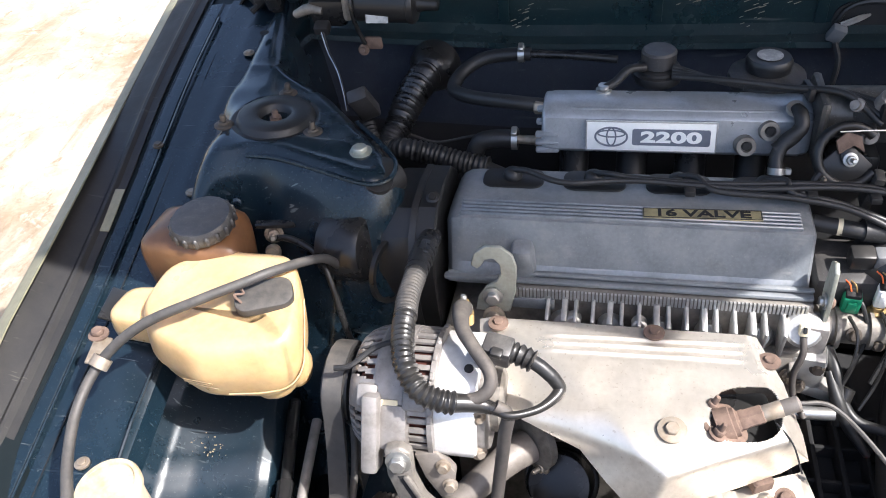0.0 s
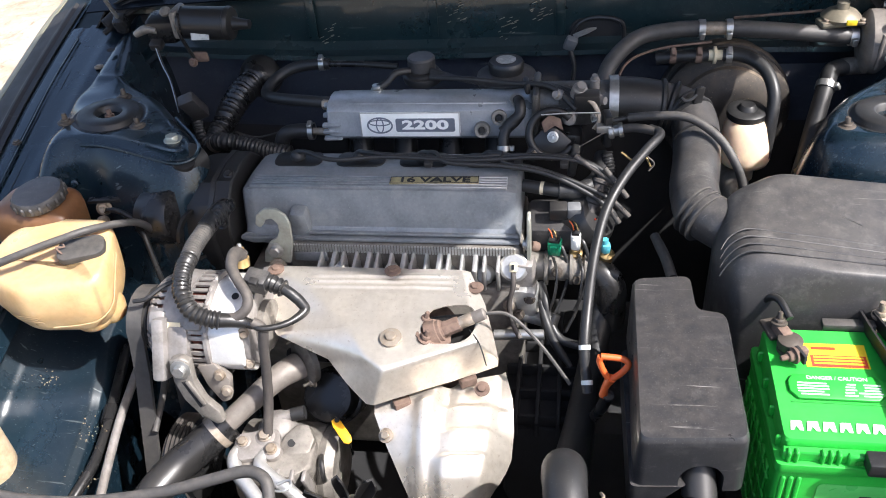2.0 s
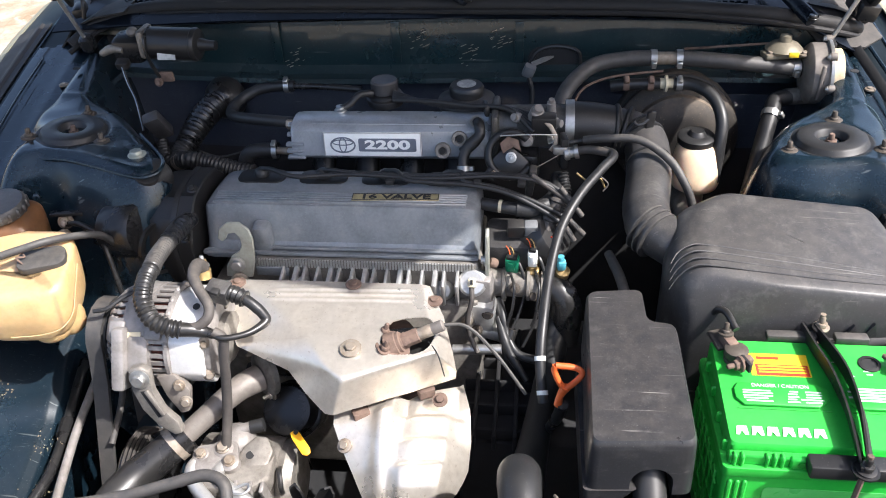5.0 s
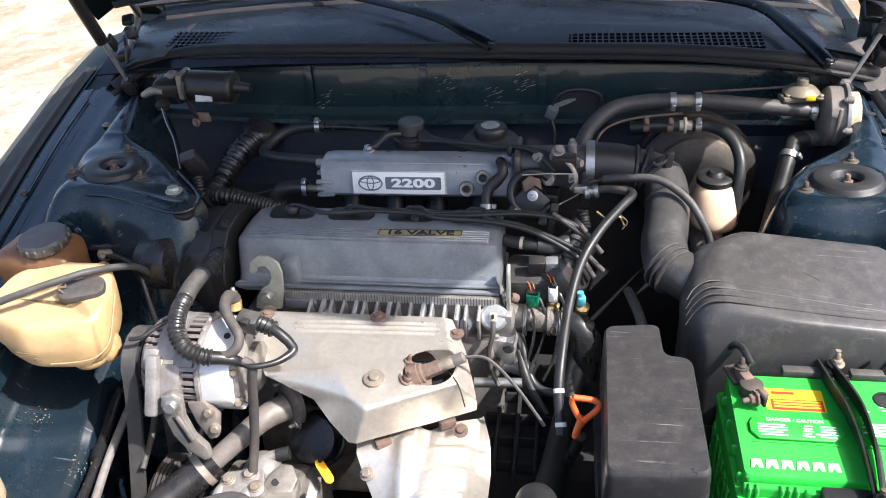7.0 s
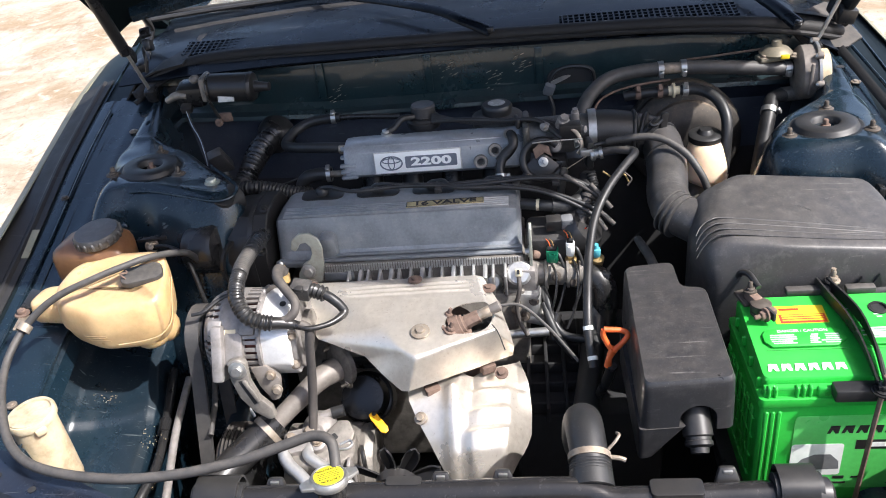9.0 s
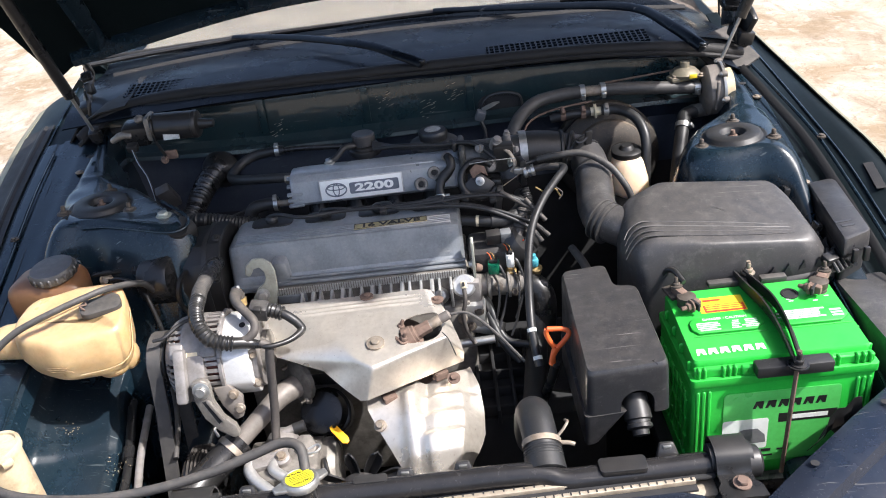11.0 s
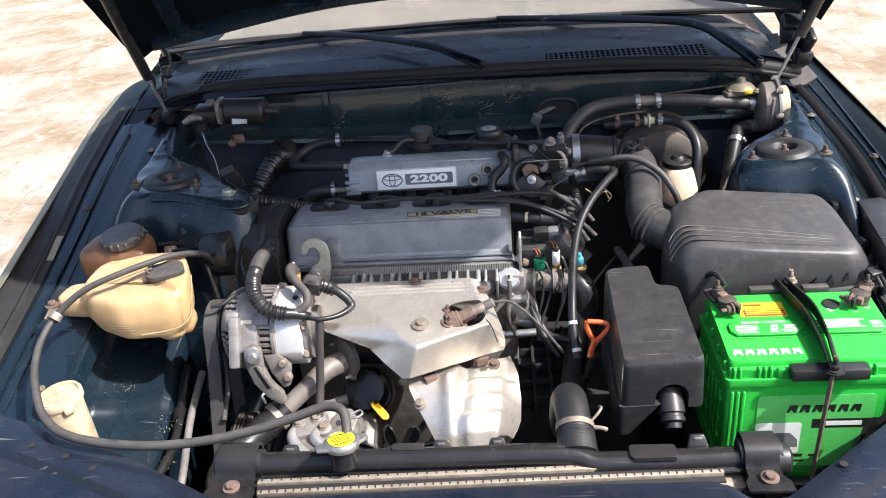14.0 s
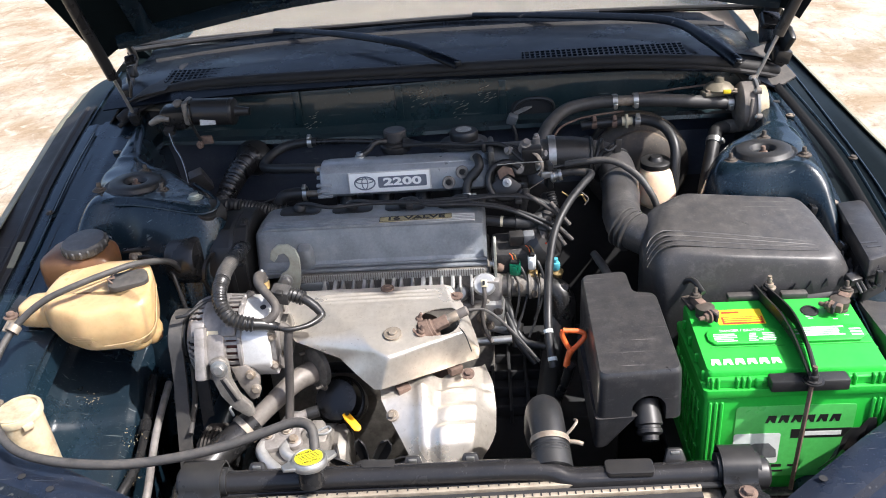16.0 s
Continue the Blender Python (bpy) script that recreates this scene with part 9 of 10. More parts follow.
part("conduit_end", tube([(-0.312, 1.045, 0.772), (-0.28, 1.03, 0.765), (-0.25, 1.0, 0.75)], 0.009, 12, 4), RUBBER, harness)
single("relay", rbox((0.030, 0.022, 0.055), pose(-0.500, 1.130, 0.815, 28, -18, 12), 0.004), PLASTIC, "small dark grey relay on the bulkhead", "relay")
single("relay_loom", tube([(-0.490, 1.110, 0.795), (-0.478, 1.090, 0.778), (-0.462, 1.078, 0.766)], 0.008, 12, 5, ridge=0.002, pitch=0.006), RUBBER, "black ribbed lead below the relay", "cable")
for k in range(2):
    single("motor_wire", tube([(-0.560 + 0.003 * k, 1.170, 0.905), (-0.552 + 0.003 * k, 1.160, 0.880), (-0.535 + 0.002 * k, 1.140, 0.860), (-0.524 + 0.002 * k, 1.120, 0.835), (-0.522 + 0.002 * k, 1.115, 0.812)], 0.0008, 6, 6), (WIRE_BLUE, INK)[k], "thin wiper motor wire", "wire", "thin motor wires")
single("motor_plug", rbox((0.022, 0.018, 0.014), pose(-0.560, 1.178, 0.908, 20, 0, 0), 0.003), PLASTIC_SATIN, "black wiper motor plug", "plug")
single("bulkhead_wire", tube([(-0.44, 1.14, 0.76), (-0.40, 1.13, 0.755), (-0.35, 1.12, 0.772), (-0.32, 1.10, 0.79)], 0.002, 6, 6), RUBBER_GREY, "thin grey wire across the bulkhead", "wire")
fire = thing("firewall_connector", (0.14, 1.27, 0.82), "grey connector hanging from a dark firewall opening", "connector")
part("opening", prism(rounded(0.135, 0.225, 0.842, 0.895, 0.024), 0, 0.003, axes((0, 1.2935, 0), (1, 0, 0), (0, 0, 1))), DARK, fire, "dark opening")
part("rim", tube([(0.135, 1.290, 0.85), (0.150, 1.290, 0.885), (0.18, 1.290, 0.897), (0.22, 1.288, 0.890), (0.228, 1.287, 0.86)], 0.004, 8, 6), RUBBER, fire, "rubber rim")
part("plug", rbox((0.020, 0.014, 0.024), pose(0.138, 1.265, 0.862, 20, 20, 0), 0.003), CONN_GREY, fire, "grey plug")
for k in range(3):
    part("plug_pin", tube([(0.142, 1.27, 0.868 + 0.003 * k), (0.165, 1.275, 0.876 + 0.003 * k), (0.18, 1.285, 0.880)], 0.0018, 6, 4), STEEL, fire)
part("plug_lead", tube([(0.138, 1.262, 0.850), (0.145, 1.252, 0.825), (0.140, 1.24, 0.79)], 0.004, 8, 5), RUBBER, fire)
single("brown_wire", tube([(0.215, 1.12, 0.80), (0.212, 1.14, 0.84), (0.225, 1.17, 0.866), (0.262, 1.192, 0.878), (0.31, 1.20, 0.884), (0.36, 1.21, 0.885)], 0.0022, 8, 6), RUST, "thin brown wire beside the heater hose", "wire")
single("control_cable", tube([(0.40, 1.27, 0.900), (0.47, 1.262, 0.908), (0.54, 1.255, 0.916)], 0.0022, 8, 4), RUST, "thin heater control cable", "cable")
for a in ((-0.29, 0.875), (-0.06, 0.905), (0.03, 0.88), (0.085, 0.91)):
    rnd = random.Random(int(a[0] * 1000))
    rows = [(rnd.uniform(-0.02, 0.02), rnd.uniform(-0.02, 0.02), rnd.uniform(0.003, 0.011), 0.0010) for _ in range(14)]
    part("paint_scuff", bars(rows, axes((a[0], 1.2925 - 0.03 * max(0, a[0]) + 0.02 * (a[0] / 0.6) ** 2, a[1]), (1, 0.0, 0.4), (-0.4, 0, 1)), 0.0003), FIN, car, "pale scuff on the firewall", kind="stuff")

# ---- pulley end ----
mountt = thing("engine_mount", (-0.44, 0.86, 0.70), "black engine mount damper with bolts", "mount")
part("damper", lathe([(0.030, -0.030), (0.040, -0.028), (0.042, -0.022), (0.042, 0.022), (0.038, 0.028), (0.020, 0.030)], along((-0.447, 0.862, 0.775), (0.95, -0.2, 0.15)), 30), BLACK_STEEL, mountt, "black round damper")
part("link", tube([(-0.425, 0.905, 0.845), (-0.430, 0.895, 0.81), (-0.435, 0.88, 0.79)], 0.010, 12, 4), BLACK_STEEL, mountt)
part("bush", lathe([(0.022, -0.018), (0.025, -0.015), (0.025, 0.015), (0.022, 0.018)], along((-0.415, 0.915, 0.835), (0.4, 1, 0)), 24), RUBBER, mountt, "rubber bush")
part("mount_bolt", bolt((-0.408, 0.872, 0.792), (0.8, -0.5, 0.2), 0.007, 0.008), STEEL, mountt)
part("mount_bolt", bolt((-0.436, 0.842, 0.715), (0, -0.7, 0.7), 0.009, 0.010), STEEL, mountt)
part("bracket", rbox((0.06, 0.03, 0.05), pose(-0.415, 0.865, 0.735, 0, 0, 0), 0.006), BLACK_STEEL, mountt)
part("ring_bracket", lathe([(0.034, -0.003), (0.040, -0.003), (0.040, 0.003), (0.034, 0.003)], along((-0.400, 0.850, 0.752), (0.9, -0.3, 0.1)), 30, caps=False), BLACK_STEEL, mountt)
pipe = thing("power_steering_pipe", (-0.5, 0.84, 0.74), "thin dark fluid pipe with fittings", "pipe")
part("line", tube([(-0.545, 0.862, 0.782), (-0.515, 0.850, 0.790), (-0.480, 0.835, 0.780), (-0.462, 0.815, 0.750), (-0.450, 0.80, 0.70), (-0.44, 0.80, 0.64)], 0.0042, 10, 6), BLACK_STEEL, pipe)
part("fitting", nut_stud((-0.548, 0.868, 0.783), (0.3, -0.8, 0.3), 0.008, 0.010), BOLT, pipe)
part("fitting", lathe([(0.008, -0.006), (0.010, 0), (0.008, 0.006)], along((-0.545, 0.850, 0.770), (0.2, -1, 0.2)), 14), BOLT, pipe)
single("fender_bracket", rbox((0.05, 0.012, 0.006), pose(-0.545, 0.872, 0.795, 0, 0, 8), 0.002), BLACK_STEEL, "small dark bracket on the inner fender", "bracket")

aloom = thing("alternator_harness", (-0.33, 0.68, 0.78), "ribbed black wiring conduit over the alternator", "cable")
part("sleeve", tube([(-0.350, 0.870, 0.792), (-0.349, 0.838, 0.802), (-0.349, 0.809, 0.806), (-0.348, 0.775, 0.809)], [0.012, 0.0135, 0.0130, 0.0120], 16, 5), RUBBER_SMOOTH, aloom, "taped black sleeve")
for k in range(6):
    part("tape_wrap", tube([(-0.3488, 0.838 - 0.010 * k, 0.802 + 0.0012 * k), (-0.3486, 0.832 - 0.010 * k, 0.8028 + 0.0012 * k)], 0.0139 - 0.0002 * k, 16, 2), RUBBER, aloom)
part("tape_band", tube([(-0.348, 0.778, 0.809), (-0.347, 0.741, 0.812), (-0.343, 0.712, 0.8128)], 0.0112, 16, 5, ridge=0.0012, pitch=0.005), RUBBER_GREY, aloom, "grey taped section", 60)
part("conduit", tube([(-0.344, 0.716, 0.8128), (-0.340, 0.687, 0.813), (-0.332, 0.656, 0.806), (-0.316, 0.637, 0.792), (-0.297, 0.634, 0.783), (-0.282, 0.637, 0.777)], 0.0098, 18, 7, ridge=0.0024, pitch=0.0060), RUBBER_SMOOTH, aloom, "ribbed conduit", 60)
part("wrap", tube([(-0.286, 0.636, 0.778), (-0.270, 0.641, 0.774), (-0.255, 0.645, 0.768), (-0.240, 0.642, 0.766)], [0.0098, 0.0090, 0.0080, 0.0055], 14, 4), RUBBER_SMOOTH, aloom, "taped junction")
part("branch", tube([(-0.243, 0.643, 0.766), (-0.229, 0.639, 0.764), (-0.206, 0.650, 0.762), (-0.192, 0.664, 0.762), (-0.185, 0.677, 0.764), (-0.190, 0.681, 0.772), (-0.196, 0.683, 0.779)], [0.0052, 0.0042, 0.0040, 0.0045, 0.0055, 0.0068, 0.0072], 12, 6), RUBBER_SMOOTH, aloom)
part("branch_conduit", tube([(-0.194, 0.682, 0.777), (-0.204, 0.685, 0.785), (-0.214, 0.688, 0.790)], 0.0072, 14, 5), RUBBER, aloom, "smooth end sleeve")
part("boot", tube([(-0.211, 0.687, 0.789), (-0.221, 0.690, 0.792), (-0.232, 0.693, 0.794)], 0.0088, 16, 5, ridge=0.0034, pitch=0.0065), RUBBER_SMOOTH, aloom, "corrugated rubber boot", 60)
part("plug", rbox((0.030, 0.024, 0.026), pose(-0.247, 0.694, 0.795, 12, 8, -8), 0.004), PLASTIC, aloom, "dark grey alternator plug")
part("plug_latch", rbox((0.012, 0.010, 0.008), pose(-0.246, 0.680, 0.805, 12, 8, -8), 0.002), PLASTIC_SATIN, aloom)
part("charge_cable", tube([(-0.292, 0.753, 0.790), (-0.291, 0.738, 0.803), (-0.284, 0.707, 0.808), (-0.268, 0.683, 0.805), (-0.251, 0.664, 0.796), (-0.250, 0.652, 0.786), (-0.260, 0.645, 0.778), (-0.272, 0.642, 0.776)], [0.0100, 0.0092, 0.0078, 0.0070, 0.0068, 0.0066, 0.0066], 14, 6), RUBBER_BROWN, aloom, "brown-grey booted charge cable")
part("drop_hose", tube([(-0.244, 0.644, 0.770), (-0.232, 0.643, 0.760), (-0.235, 0.640, 0.735), (-0.240, 0.638, 0.690), (-0.246, 0.630, 0.635), (-0.252, 0.605, 0.575)], 0.0068, 12, 6), RUBBER_BROWN, aloom, "brown-grey hanging conduit")

comp = thing("compressor", (-0.22, 0.62, 0.42), "cast aluminium air conditioning compressor with silver pipes", "compressor")
part("compressor_body", tube([(-0.30, 0.635, 0.51), (-0.185, 0.635, 0.51)], 0.058, 26, 3), ALU_DULL, comp, "dusty cast body")
part("compressor_end", lathe([(0.055, 0.0), (0.057, 0.010), (0.050, 0.022), (0.020, 0.026), (0.0005, 0.026)], along((-0.186, 0.635, 0.51), (1, 0, 0)), 26), ALU_DULL, comp)
part("top_housing", prism([(-0.296, 0.570), (-0.290, 0.612), (-0.270, 0.645), (-0.236, 0.660), (-0.206, 0.650), (-0.186, 0.622), (-0.184, 0.580), (-0.205, 0.560), (-0.270, 0.556)], 0.545, 0.576, None, 0.007), ALU_DULL, comp, "dusty cast top housing")
part("dome", lathe([(0.028, -0.012), (0.027, 0.004), (0.021, 0.013), (0.010, 0.018), (0.0005, 0.019)], along((-0.248, 0.640, 0.576), (-0.1, -0.2, 1)), 24), ALU_PALE, comp, "rounded casting")
part("port_stub", tube([(-0.248, 0.646, 0.588), (-0.226, 0.652, 0.592)], 0.0085, 16, 2), ALU_PALE, comp)
part("stub_cap", tube([(-0.228, 0.6515, 0.5916), (-0.210, 0.656, 0.594)], 0.0095, 16, 2), RUBBER, comp, "dull rubber cap")
part("manifold_block", prism(rounded(-0.030, 0.030, -0.020, 0.020, 0.010), 0, 0.016, pose(-0.262, 0.603, 0.574, 12, 0, 16), 0.004), ALU_PALE, comp, "pipe block")
for q, r in (((-0.282, 0.600, 0.590), 0.0062), ((-0.254, 0.611, 0.592), 0.0080), ((-0.240, 0.592, 0.588), 0.0070)):
    part("bolt_seat", lathe([(r * 1.9, -0.010), (r * 1.8, 0.0), (r * 1.4, 0.002)], along(q, (0, -0.3, 1)), 20), ALU_PALE, comp)
    part("block_bolt", bolt(Vector(q) + Vector((0, 0, 0.002)), (0, -0.3, 1), r, 0.006, 1.2), BOLT, comp)
part("mount_lug", prism([(-0.024, -0.034), (0.006, -0.038), (0.022, -0.020), (0.020, 0.010), (0.004, 0.026), (-0.012, 0.022), (-0.022, 0.004)], -0.012, 0.010, pose(-0.210, 0.618, 0.574, 24, 8, -12), 0.004), ALU_DULL, comp, "cast mounting lug")
for x in (-0.226, -0.206, -0.190):
    part("casting_web", rbox((0.006, 0.016, 0.060), pose(x, 0.572, 0.548, 16, 0, 0), 0.002), ALU_PALE, comp)
part("rubber_loop", tube([(-0.180, 0.610, 0.560), (-0.176, 0.596, 0.566), (-0.172, 0.582, 0.552), (-0.174, 0.590, 0.536), (-0.179, 0.604, 0.544), (-0.180, 0.610, 0.560)], 0.0035, 8, 5), RUBBER_SMOOTH, comp, "black rubber loop")
part("pipe", tube([(-0.286, 0.600, 0.580), (-0.290, 0.580, 0.580), (-0.278, 0.560, 0.575), (-0.255, 0.540, 0.57), (-0.225, 0.51, 0.56)], 0.0095, 14, 6), ALU, comp, "silver refrigerant pipe")
part("pipe", tube([(-0.250, 0.595, 0.580), (-0.252, 0.575, 0.582), (-0.235, 0.560, 0.578), (-0.205, 0.545, 0.57), (-0.180, 0.53, 0.55), (-0.175, 0.50, 0.52)], 0.0085, 14, 6), ALU, comp, "silver refrigerant pipe")
for k in range(6):
    part("body_rib", rbox((0.005, 0.050, 0.006), pose(-0.292 + 0.018 * k, 0.600, 0.557, 38, 0, 0), 0.0015), ALU_DULL, comp)
part("lug_hole", lathe([(0.0055, 0), (0.0055, 0.001), (0.0005, 0.001)], along((-0.2185, 0.611, 0.5815), (0.12, -0.38, 1)), 16), INK, comp)
for k in range(5):
    part("pulley_groove", lathe([(0.060, -0.0015), (0.063, 0.0), (0.060, 0.0015)], along((-0.395 + 0.006 * k, 0.625, 0.52), (1, 0, 0)), 30), RUBBER_BROWN, comp, "dusty pulley groove")
part("pulley", tube([(-0.40, 0.625, 0.52), (-0.36, 0.625, 0.52)], 0.058, 30, 2), BLACK_STEEL, comp)
part("clutch_plate", lathe([(0.045, 0.0), (0.045, 0.006), (0.012, 0.010), (0.0005, 0.010)], along((-0.402, 0.625, 0.52), (-1, 0, 0)), 26), BOLT, comp)
filt = thing("oil_filter", (-0.18, 0.71, 0.50), "black spin-on oil filter", "filter")
part("filter_can", lathe([(0.036, -0.080), (0.038, -0.02), (0.038, 0.0), (0.034, 0.008), (0.020, 0.011), (0.0005, 0.011)], along((-0.186, 0.694, 0.585), (-0.05, -0.65, 0.6)), 30), BLACK_STEEL, filt, "black can")
part("filter_ring", lathe([(0.040, -0.030), (0.043, -0.028), (0.043, -0.022), (0.040, -0.020)], along((-0.186, 0.694, 0.585), (-0.05, -0.65, 0.6)), 30), BLACK_STEEL, filt)
oil = thing("oil_dipstick", (-0.155, 0.63, 0.50), "orange-yellow oil dipstick tab", "handle")
part("tab", prism([(-0.020, -0.005), (-0.012, -0.007), (0.016, -0.0065), (0.021, -0.002), (0.020, 0.004), (0.014, 0.0065), (-0.012, 0.006), (-0.020, 0.004)], -0.002, 0.002, axes((-0.152, 0.630, 0.590), (0.026, -0.028, -0.014), (0.6, 0.55, 0.2)), 0.001), ORANGE_YELLOW, oil, "flat pull tab")
part("stem", tube([(-0.160, 0.640, 0.60), (-0.165, 0.655, 0.56), (-0.165, 0.68, 0.48)], 0.0035, 8, 4), BLACK_STEEL, oil)
single("coolant_pipe", tube([(-0.26, 0.76, 0.60), (-0.19, 0.745, 0.615), (-0.12, 0.73, 0.62)], 0.010, 12, 4), BLACK_STEEL, "dark pipe below the heat shield", "pipe")
single("lower_pulley", lathe([(0.075, -0.012), (0.08, -0.010), (0.076, 0.0), (0.08, 0.010), (0.075, 0.012), (0.03, 0.012)], along((-0.416, 0.71, 0.36), (1, 0, 0)), 36), BLACK_STEEL, "dark crankshaft pulley low in the bay", "pulley")

# ---- beside the inner fender ----
dark_pipe = thing("air_conditioning_pipe", (-0.45, 0.6, 0.5), "dark pipe with collar beside the inner fender", "pipe")
part("pipe", tube([(-0.525, 0.766, 0.594), (-0.504, 0.673, 0.585), (-0.490, 0.609, 0.578), (-0.486, 0.560, 0.572), (-0.492, 0.513, 0.565), (-0.500, 0.483, 0.555)], 0.0075, 12, 5), BLACK_STEEL, dark_pipe)
part("collar", tube([(-0.5005, 0.655, 0.5820), (-0.4955, 0.630, 0.5790)], 0.0105, 14, 2), BLACK_STEEL, dark_pipe)
silver_pipe = single("silver_pipe", tube([(-0.483, 0.732, 0.604), (-0.477, 0.684, 0.600), (-0.468, 0.618, 0.594), (-0.455, 0.554, 0.588), (-0.441, 0.486, 0.580), (-0.445, 0.466, 0.570)], 0.0062, 14, 6), ALU_PALE, "silver refrigerant pipe beside the inner fender", "pipe")
single("frame_rail", rbox((0.05, 0.50, 0.10), pose(-0.395, 0.58, 0.50, 0, 0, 0), 0.010), PAINT, "teal painted frame rail", "rail")
single("thin_tube", tube([(-0.445, 0.75, 0.665), (-0.425, 0.71, 0.645), (-0.412, 0.66, 0.62), (-0.405, 0.60, 0.60)], 0.0045, 10, 5), RUBBER_GREY, "thin grey tube behind the belt", "pipe")
for k, (x, y) in enumerate(((-0.585, 0.655), (-0.50, 0.60), (-0.49, 0.545), (-0.565, 0.495))):
    rnd = random.Random(40 + k)
    rows = [(rnd.gauss(0, 0.010), rnd.gauss(0, 0.010), rnd.uniform(0.0006, 0.0022), rnd.uniform(0.0006, 0.0018)) for _ in range(26)]
    h = 0.615 + (abs(x) - 0.54) * 0.31 if abs(x) > 0.54 else 0.598 + (abs(x) - 0.478) * 0.274
    h -= 0.40 * max(0.0, 0.615 - y) + 0.008 * max(0.0, min(1.0, (0.618 - y) / 0.026))
    part("mud_fleck", bars(rows, axes((x, y, h + 0.0025), (1, 0, -0.29), (0, 1, 0.4 if y < 0.61 else 0.0)), 0.0006), MUD, car, "dried mud flecks", kind="stuff")
single("paper_label", prism(rounded(-0.006, 0.006, -0.032, 0.032, 0.001), 0, 0.0005, pose(-0.7075, 0.800, crest(0.80) - 0.0485, 16, 0, 0)), SILVER_FOIL, "faded grey label strip on the fender flange", "label")

# ---- relay boxes beside the battery ----
relay = thing("relay_box", (0.685, 0.80, 0.70), "black lidded relay box beside the air filter", "box")
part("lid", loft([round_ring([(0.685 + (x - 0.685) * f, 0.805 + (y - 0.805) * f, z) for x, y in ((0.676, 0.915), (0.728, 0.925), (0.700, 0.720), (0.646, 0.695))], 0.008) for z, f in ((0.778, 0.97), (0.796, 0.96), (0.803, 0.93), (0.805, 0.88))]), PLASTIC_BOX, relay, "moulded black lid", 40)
part("base", loft([round_ring([(0.685 + (x - 0.685) * f, 0.805 + (y - 0.805) * f, z) for x, y in ((0.676, 0.915), (0.728, 0.925), (0.700, 0.720), (0.646, 0.695))], 0.008) for z, f in ((0.66, 0.80), (0.770, 0.90), (0.779, 0.93))]), DARK, relay, "", 40)
for k in range(2):
    part("lid_emboss", bars([(0, 0.006 - 0.014 * k, 0.026 - 0.006 * k, 0.005)], axes((0.671, 0.752, 0.8050), (1, 0.12, 0), (-0.12, 1, 0)), 0.0008), PLASTIC_BOX, relay)
for q in ((0.665, 0.697, 0.777), (0.684, 0.701, 0.777), (0.690, 0.917, 0.785), (0.716, 0.905, 0.780), (0.711, 0.860, 0.780)):
    part("latch", rbox((0.009, 0.008, 0.024), Matrix.Translation(q), 0.002), PLASTIC_SATIN, relay)
fuse = thing("fuse_box", (0.68, 0.60, 0.60), "large dusty black fuse box lid", "box")
part("lid", loft([round_ring([(0.68 + (x - 0.68) * f, 0.60 + (y - 0.60) * f, z) for x, y in ((0.648, 0.725), (0.74, 0.735), (0.735, 0.50), (0.648, 0.490))], 0.010) for z, f in ((0.64, 1.03), (0.71, 1.0), (0.722, 0.98), (0.726, 0.93))]), PLASTIC, fuse, "moulded black lid", 40)
part("base", rbox((0.09, 0.22, 0.08), Matrix.Translation((0.69, 0.61, 0.62)), 0.006), PLASTIC_SATIN, fuse)
part("latch", rbox((0.030, 0.008, 0.016), Matrix.Translation((0.675, 0.484, 0.655)), 0.002), BOLT, fuse)
for k in range(5):
    single("fuse_lead", tube([(0.640 + 0.006 * k, 0.690, 0.755 + 0.003 * k), (0.632 + 0.010 * k, 0.715, 0.775 - 0.004 * k), (0.645 + 0.008 * k, 0.745, 0.765)], 0.003, 8, 5), RUBBER, "black wiring between the relay boxes", "wire", "relay box wires")
single("wire_clip", rbox((0.022, 0.018, 0.014), pose(0.632, 0.708, 0.770, 15, 0, 20), 0.003), PLASTIC_SATIN, "black wiring clip beside the battery", "clip")
film_rows = [[(0.530 + 0.012 * k, 0.498 - 0.004 * (k % 2), 0.585 + 0.010 * k + 0.012 * (k % 3)), (0.545 + 0.012 * k, 0.485 + 0.006 * (k % 2), 0.620 + 0.011 * k), (0.552 + 0.010 * k, 0.490, 0.650 + 0.008 * k + 0.008 * (k % 2))] for k in range(5)]
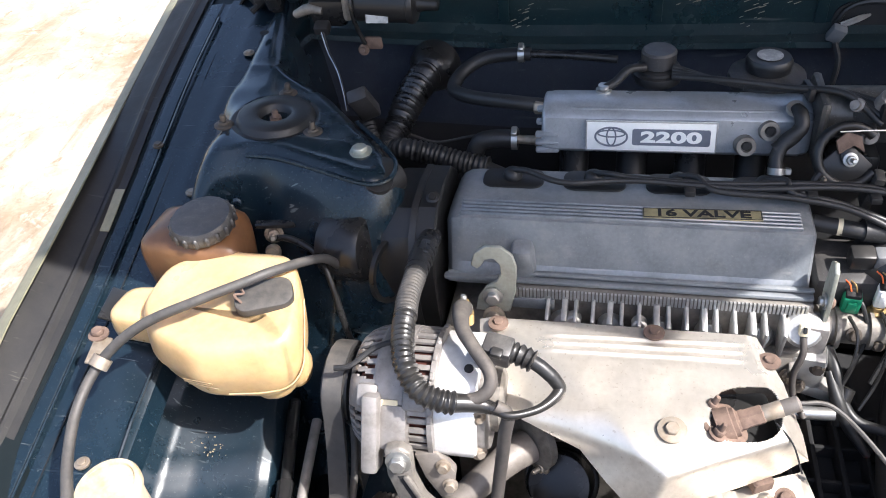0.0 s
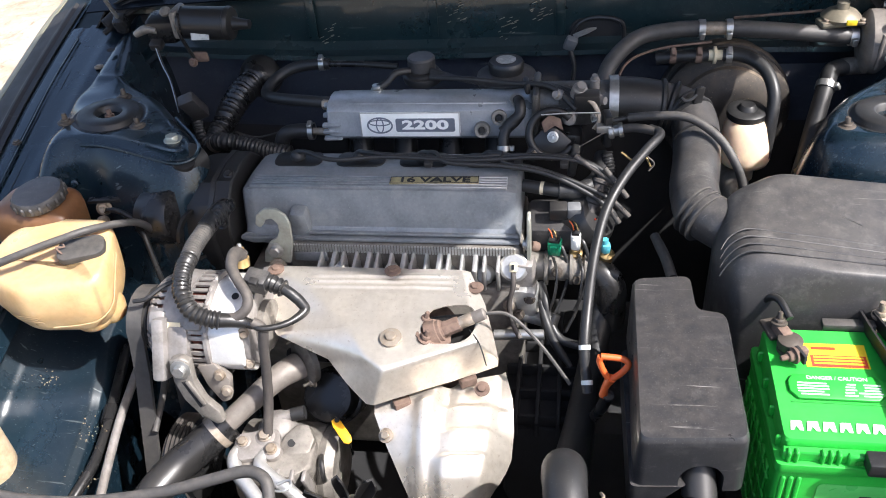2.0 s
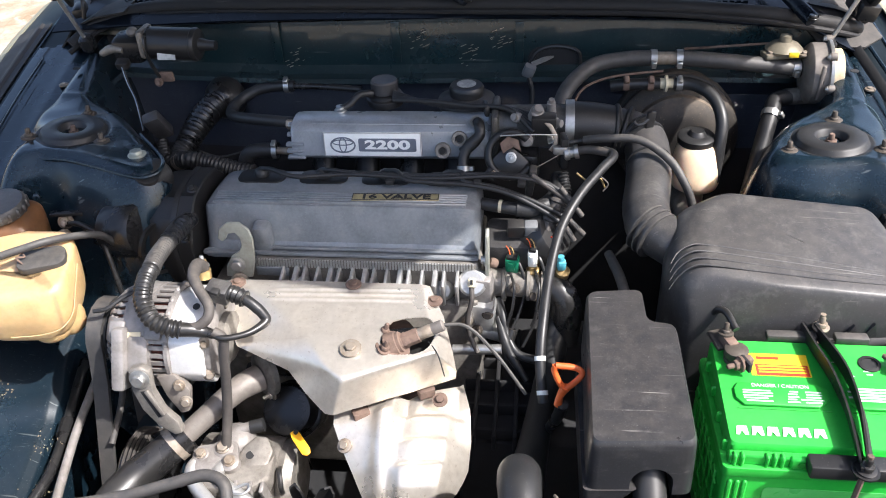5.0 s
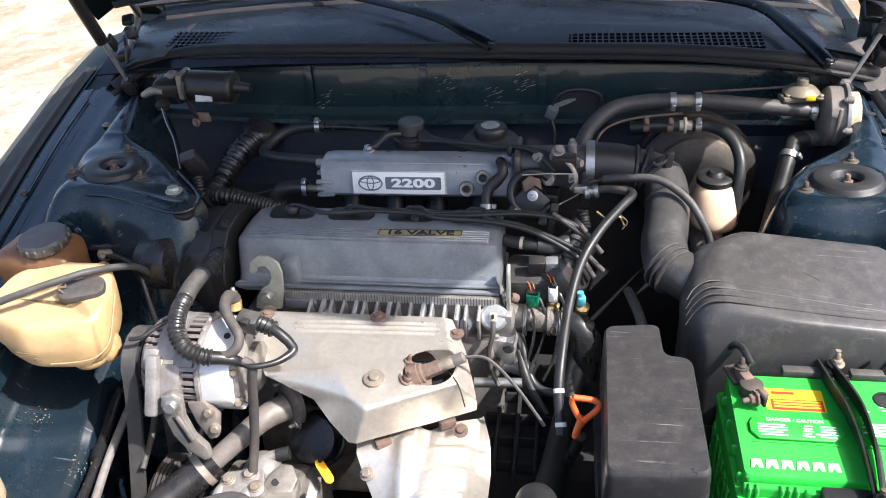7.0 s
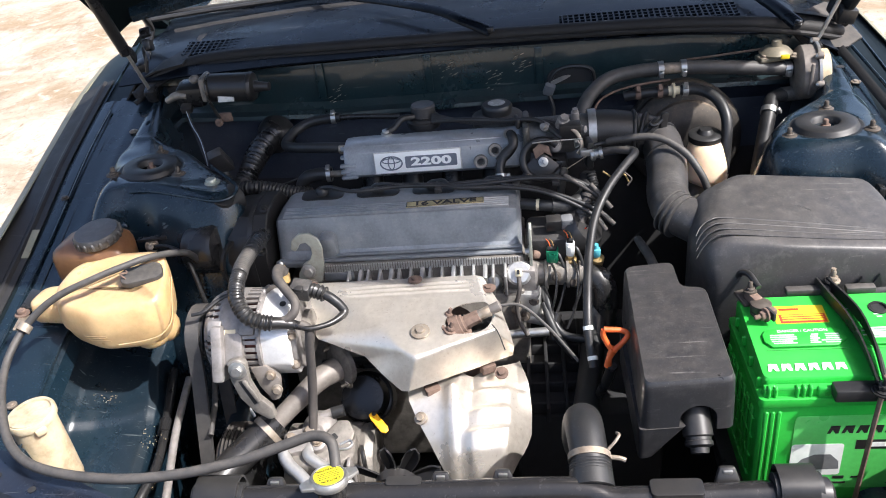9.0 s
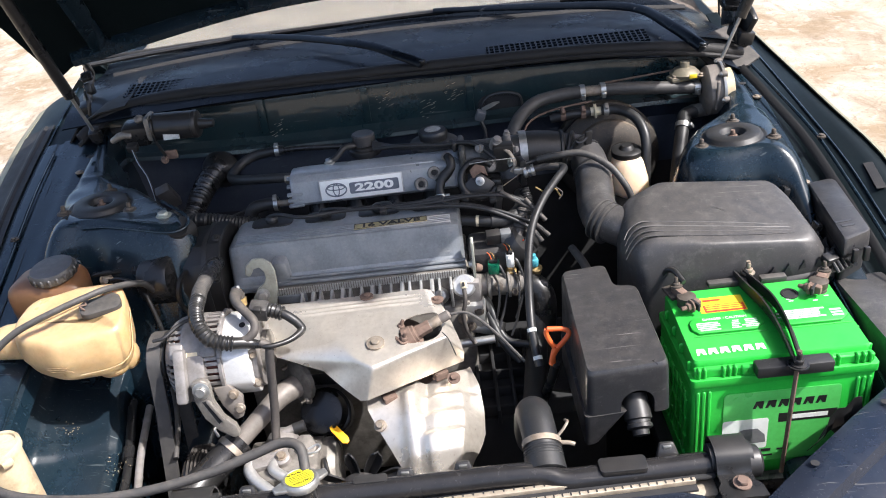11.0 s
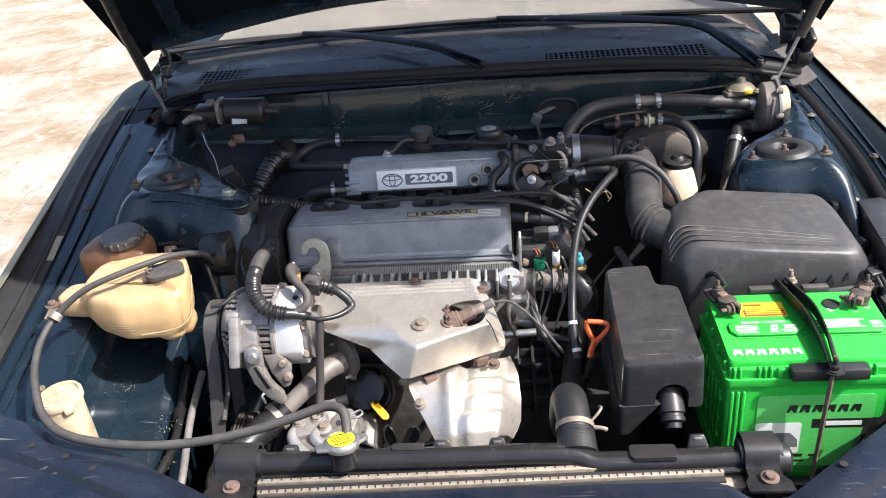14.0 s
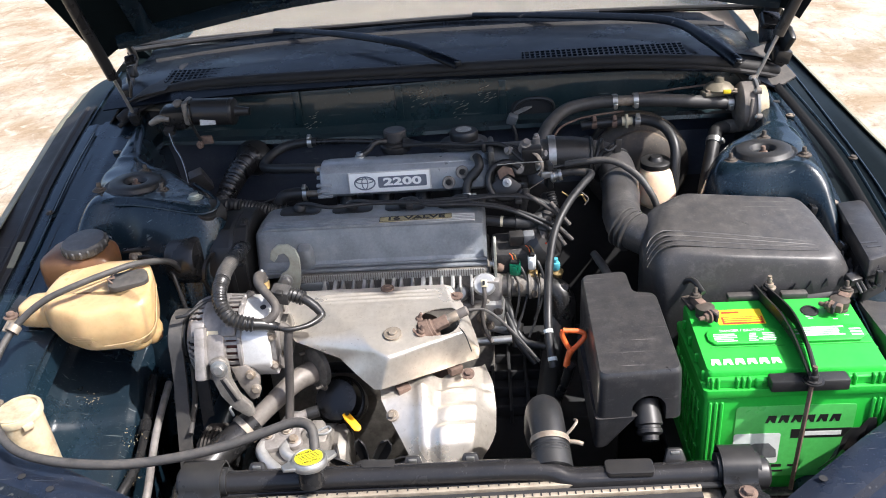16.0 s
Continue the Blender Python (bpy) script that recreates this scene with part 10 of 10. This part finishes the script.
single("plastic_film", sheet(rows_smooth(film_rows, 2), 10, 0.0008), PLASTIC_SATIN, "crumpled black plastic film beside the battery", "film", sharp=20)
single("tray_disc", lathe([(0.018, 0), (0.018, 0.004), (0.014, 0.006), (0.0005, 0.006)], Matrix.Translation((0.415, 0.475, 0.585)), 24), GREEN_DARK, "small green disc low beside the battery", "disc")
flap = [[(0.575, 1.312, 0.952), (0.605, 1.332, 0.950), (0.64, 1.366, 0.950), (0.69, 1.410, 0.950)], [(0.600, 1.300, 0.926), (0.632, 1.308, 0.924), (0.672, 1.326, 0.926), (0.712, 1.356, 0.930)], [(0.624, 1.286, 0.902), (0.656, 1.272, 0.902), (0.692, 1.268, 0.904), (0.728, 1.300, 0.910)]]
single("cowl_flap", sheet(rows_smooth(flap, 4), 18, 0.004), FLAP, "dusty grey rubber flap at the cowl corner", "flap", sharp=50)
flap = [[(-x, y + 0.03, z - 0.006) for x, y, z in row] for row in flap]
single("cowl_flap", sheet(rows_smooth(flap, 4), 18, 0.004), SEAL, "dark rubber flap at the cowl corner", "flap", sharp=50)

# ---- cooling fan behind the radiator ----
fan = thing("cooling_fan", (-0.10, 0.455, 0.50), "black plastic radiator fan with a greenish hub bolt", "fan")
hub = Vector((-0.106, 0.496, 0.600))
part("hub", lathe([(0.030, -0.012), (0.030, 0.004), (0.022, 0.010), (0.0005, 0.011)], along(hub, (0, 1, 0.1)), 24), PLASTIC_SATIN, fan, "black hub")
part("hub_bolt", bolt(hub + Vector((0, 0.010, 0.008)), (0, 0.6, 0.8), 0.009, 0.008), STEEL_GREEN, fan, "greenish hub bolt")
for a in (100, 62, 20, 150, 200):
    way = Vector((math.cos(radians(a)), 0.0, math.sin(radians(a))))
    side = Vector((-way.z, 0.5, way.x)).normalized()
    rows = [[hub + way * r - side * w + Vector((0, 0.004, 0)), hub + way * r + Vector((0, 0.008, 0)), hub + way * r + side * w] for r, w in ((0.024, 0.007), (0.04, 0.010), (0.056, 0.010), (0.064, 0.006))]
    part("blade", sheet(rows_smooth(rows, 2), 6, 0.0025), COVER_DARK, fan, "dusty black blade")
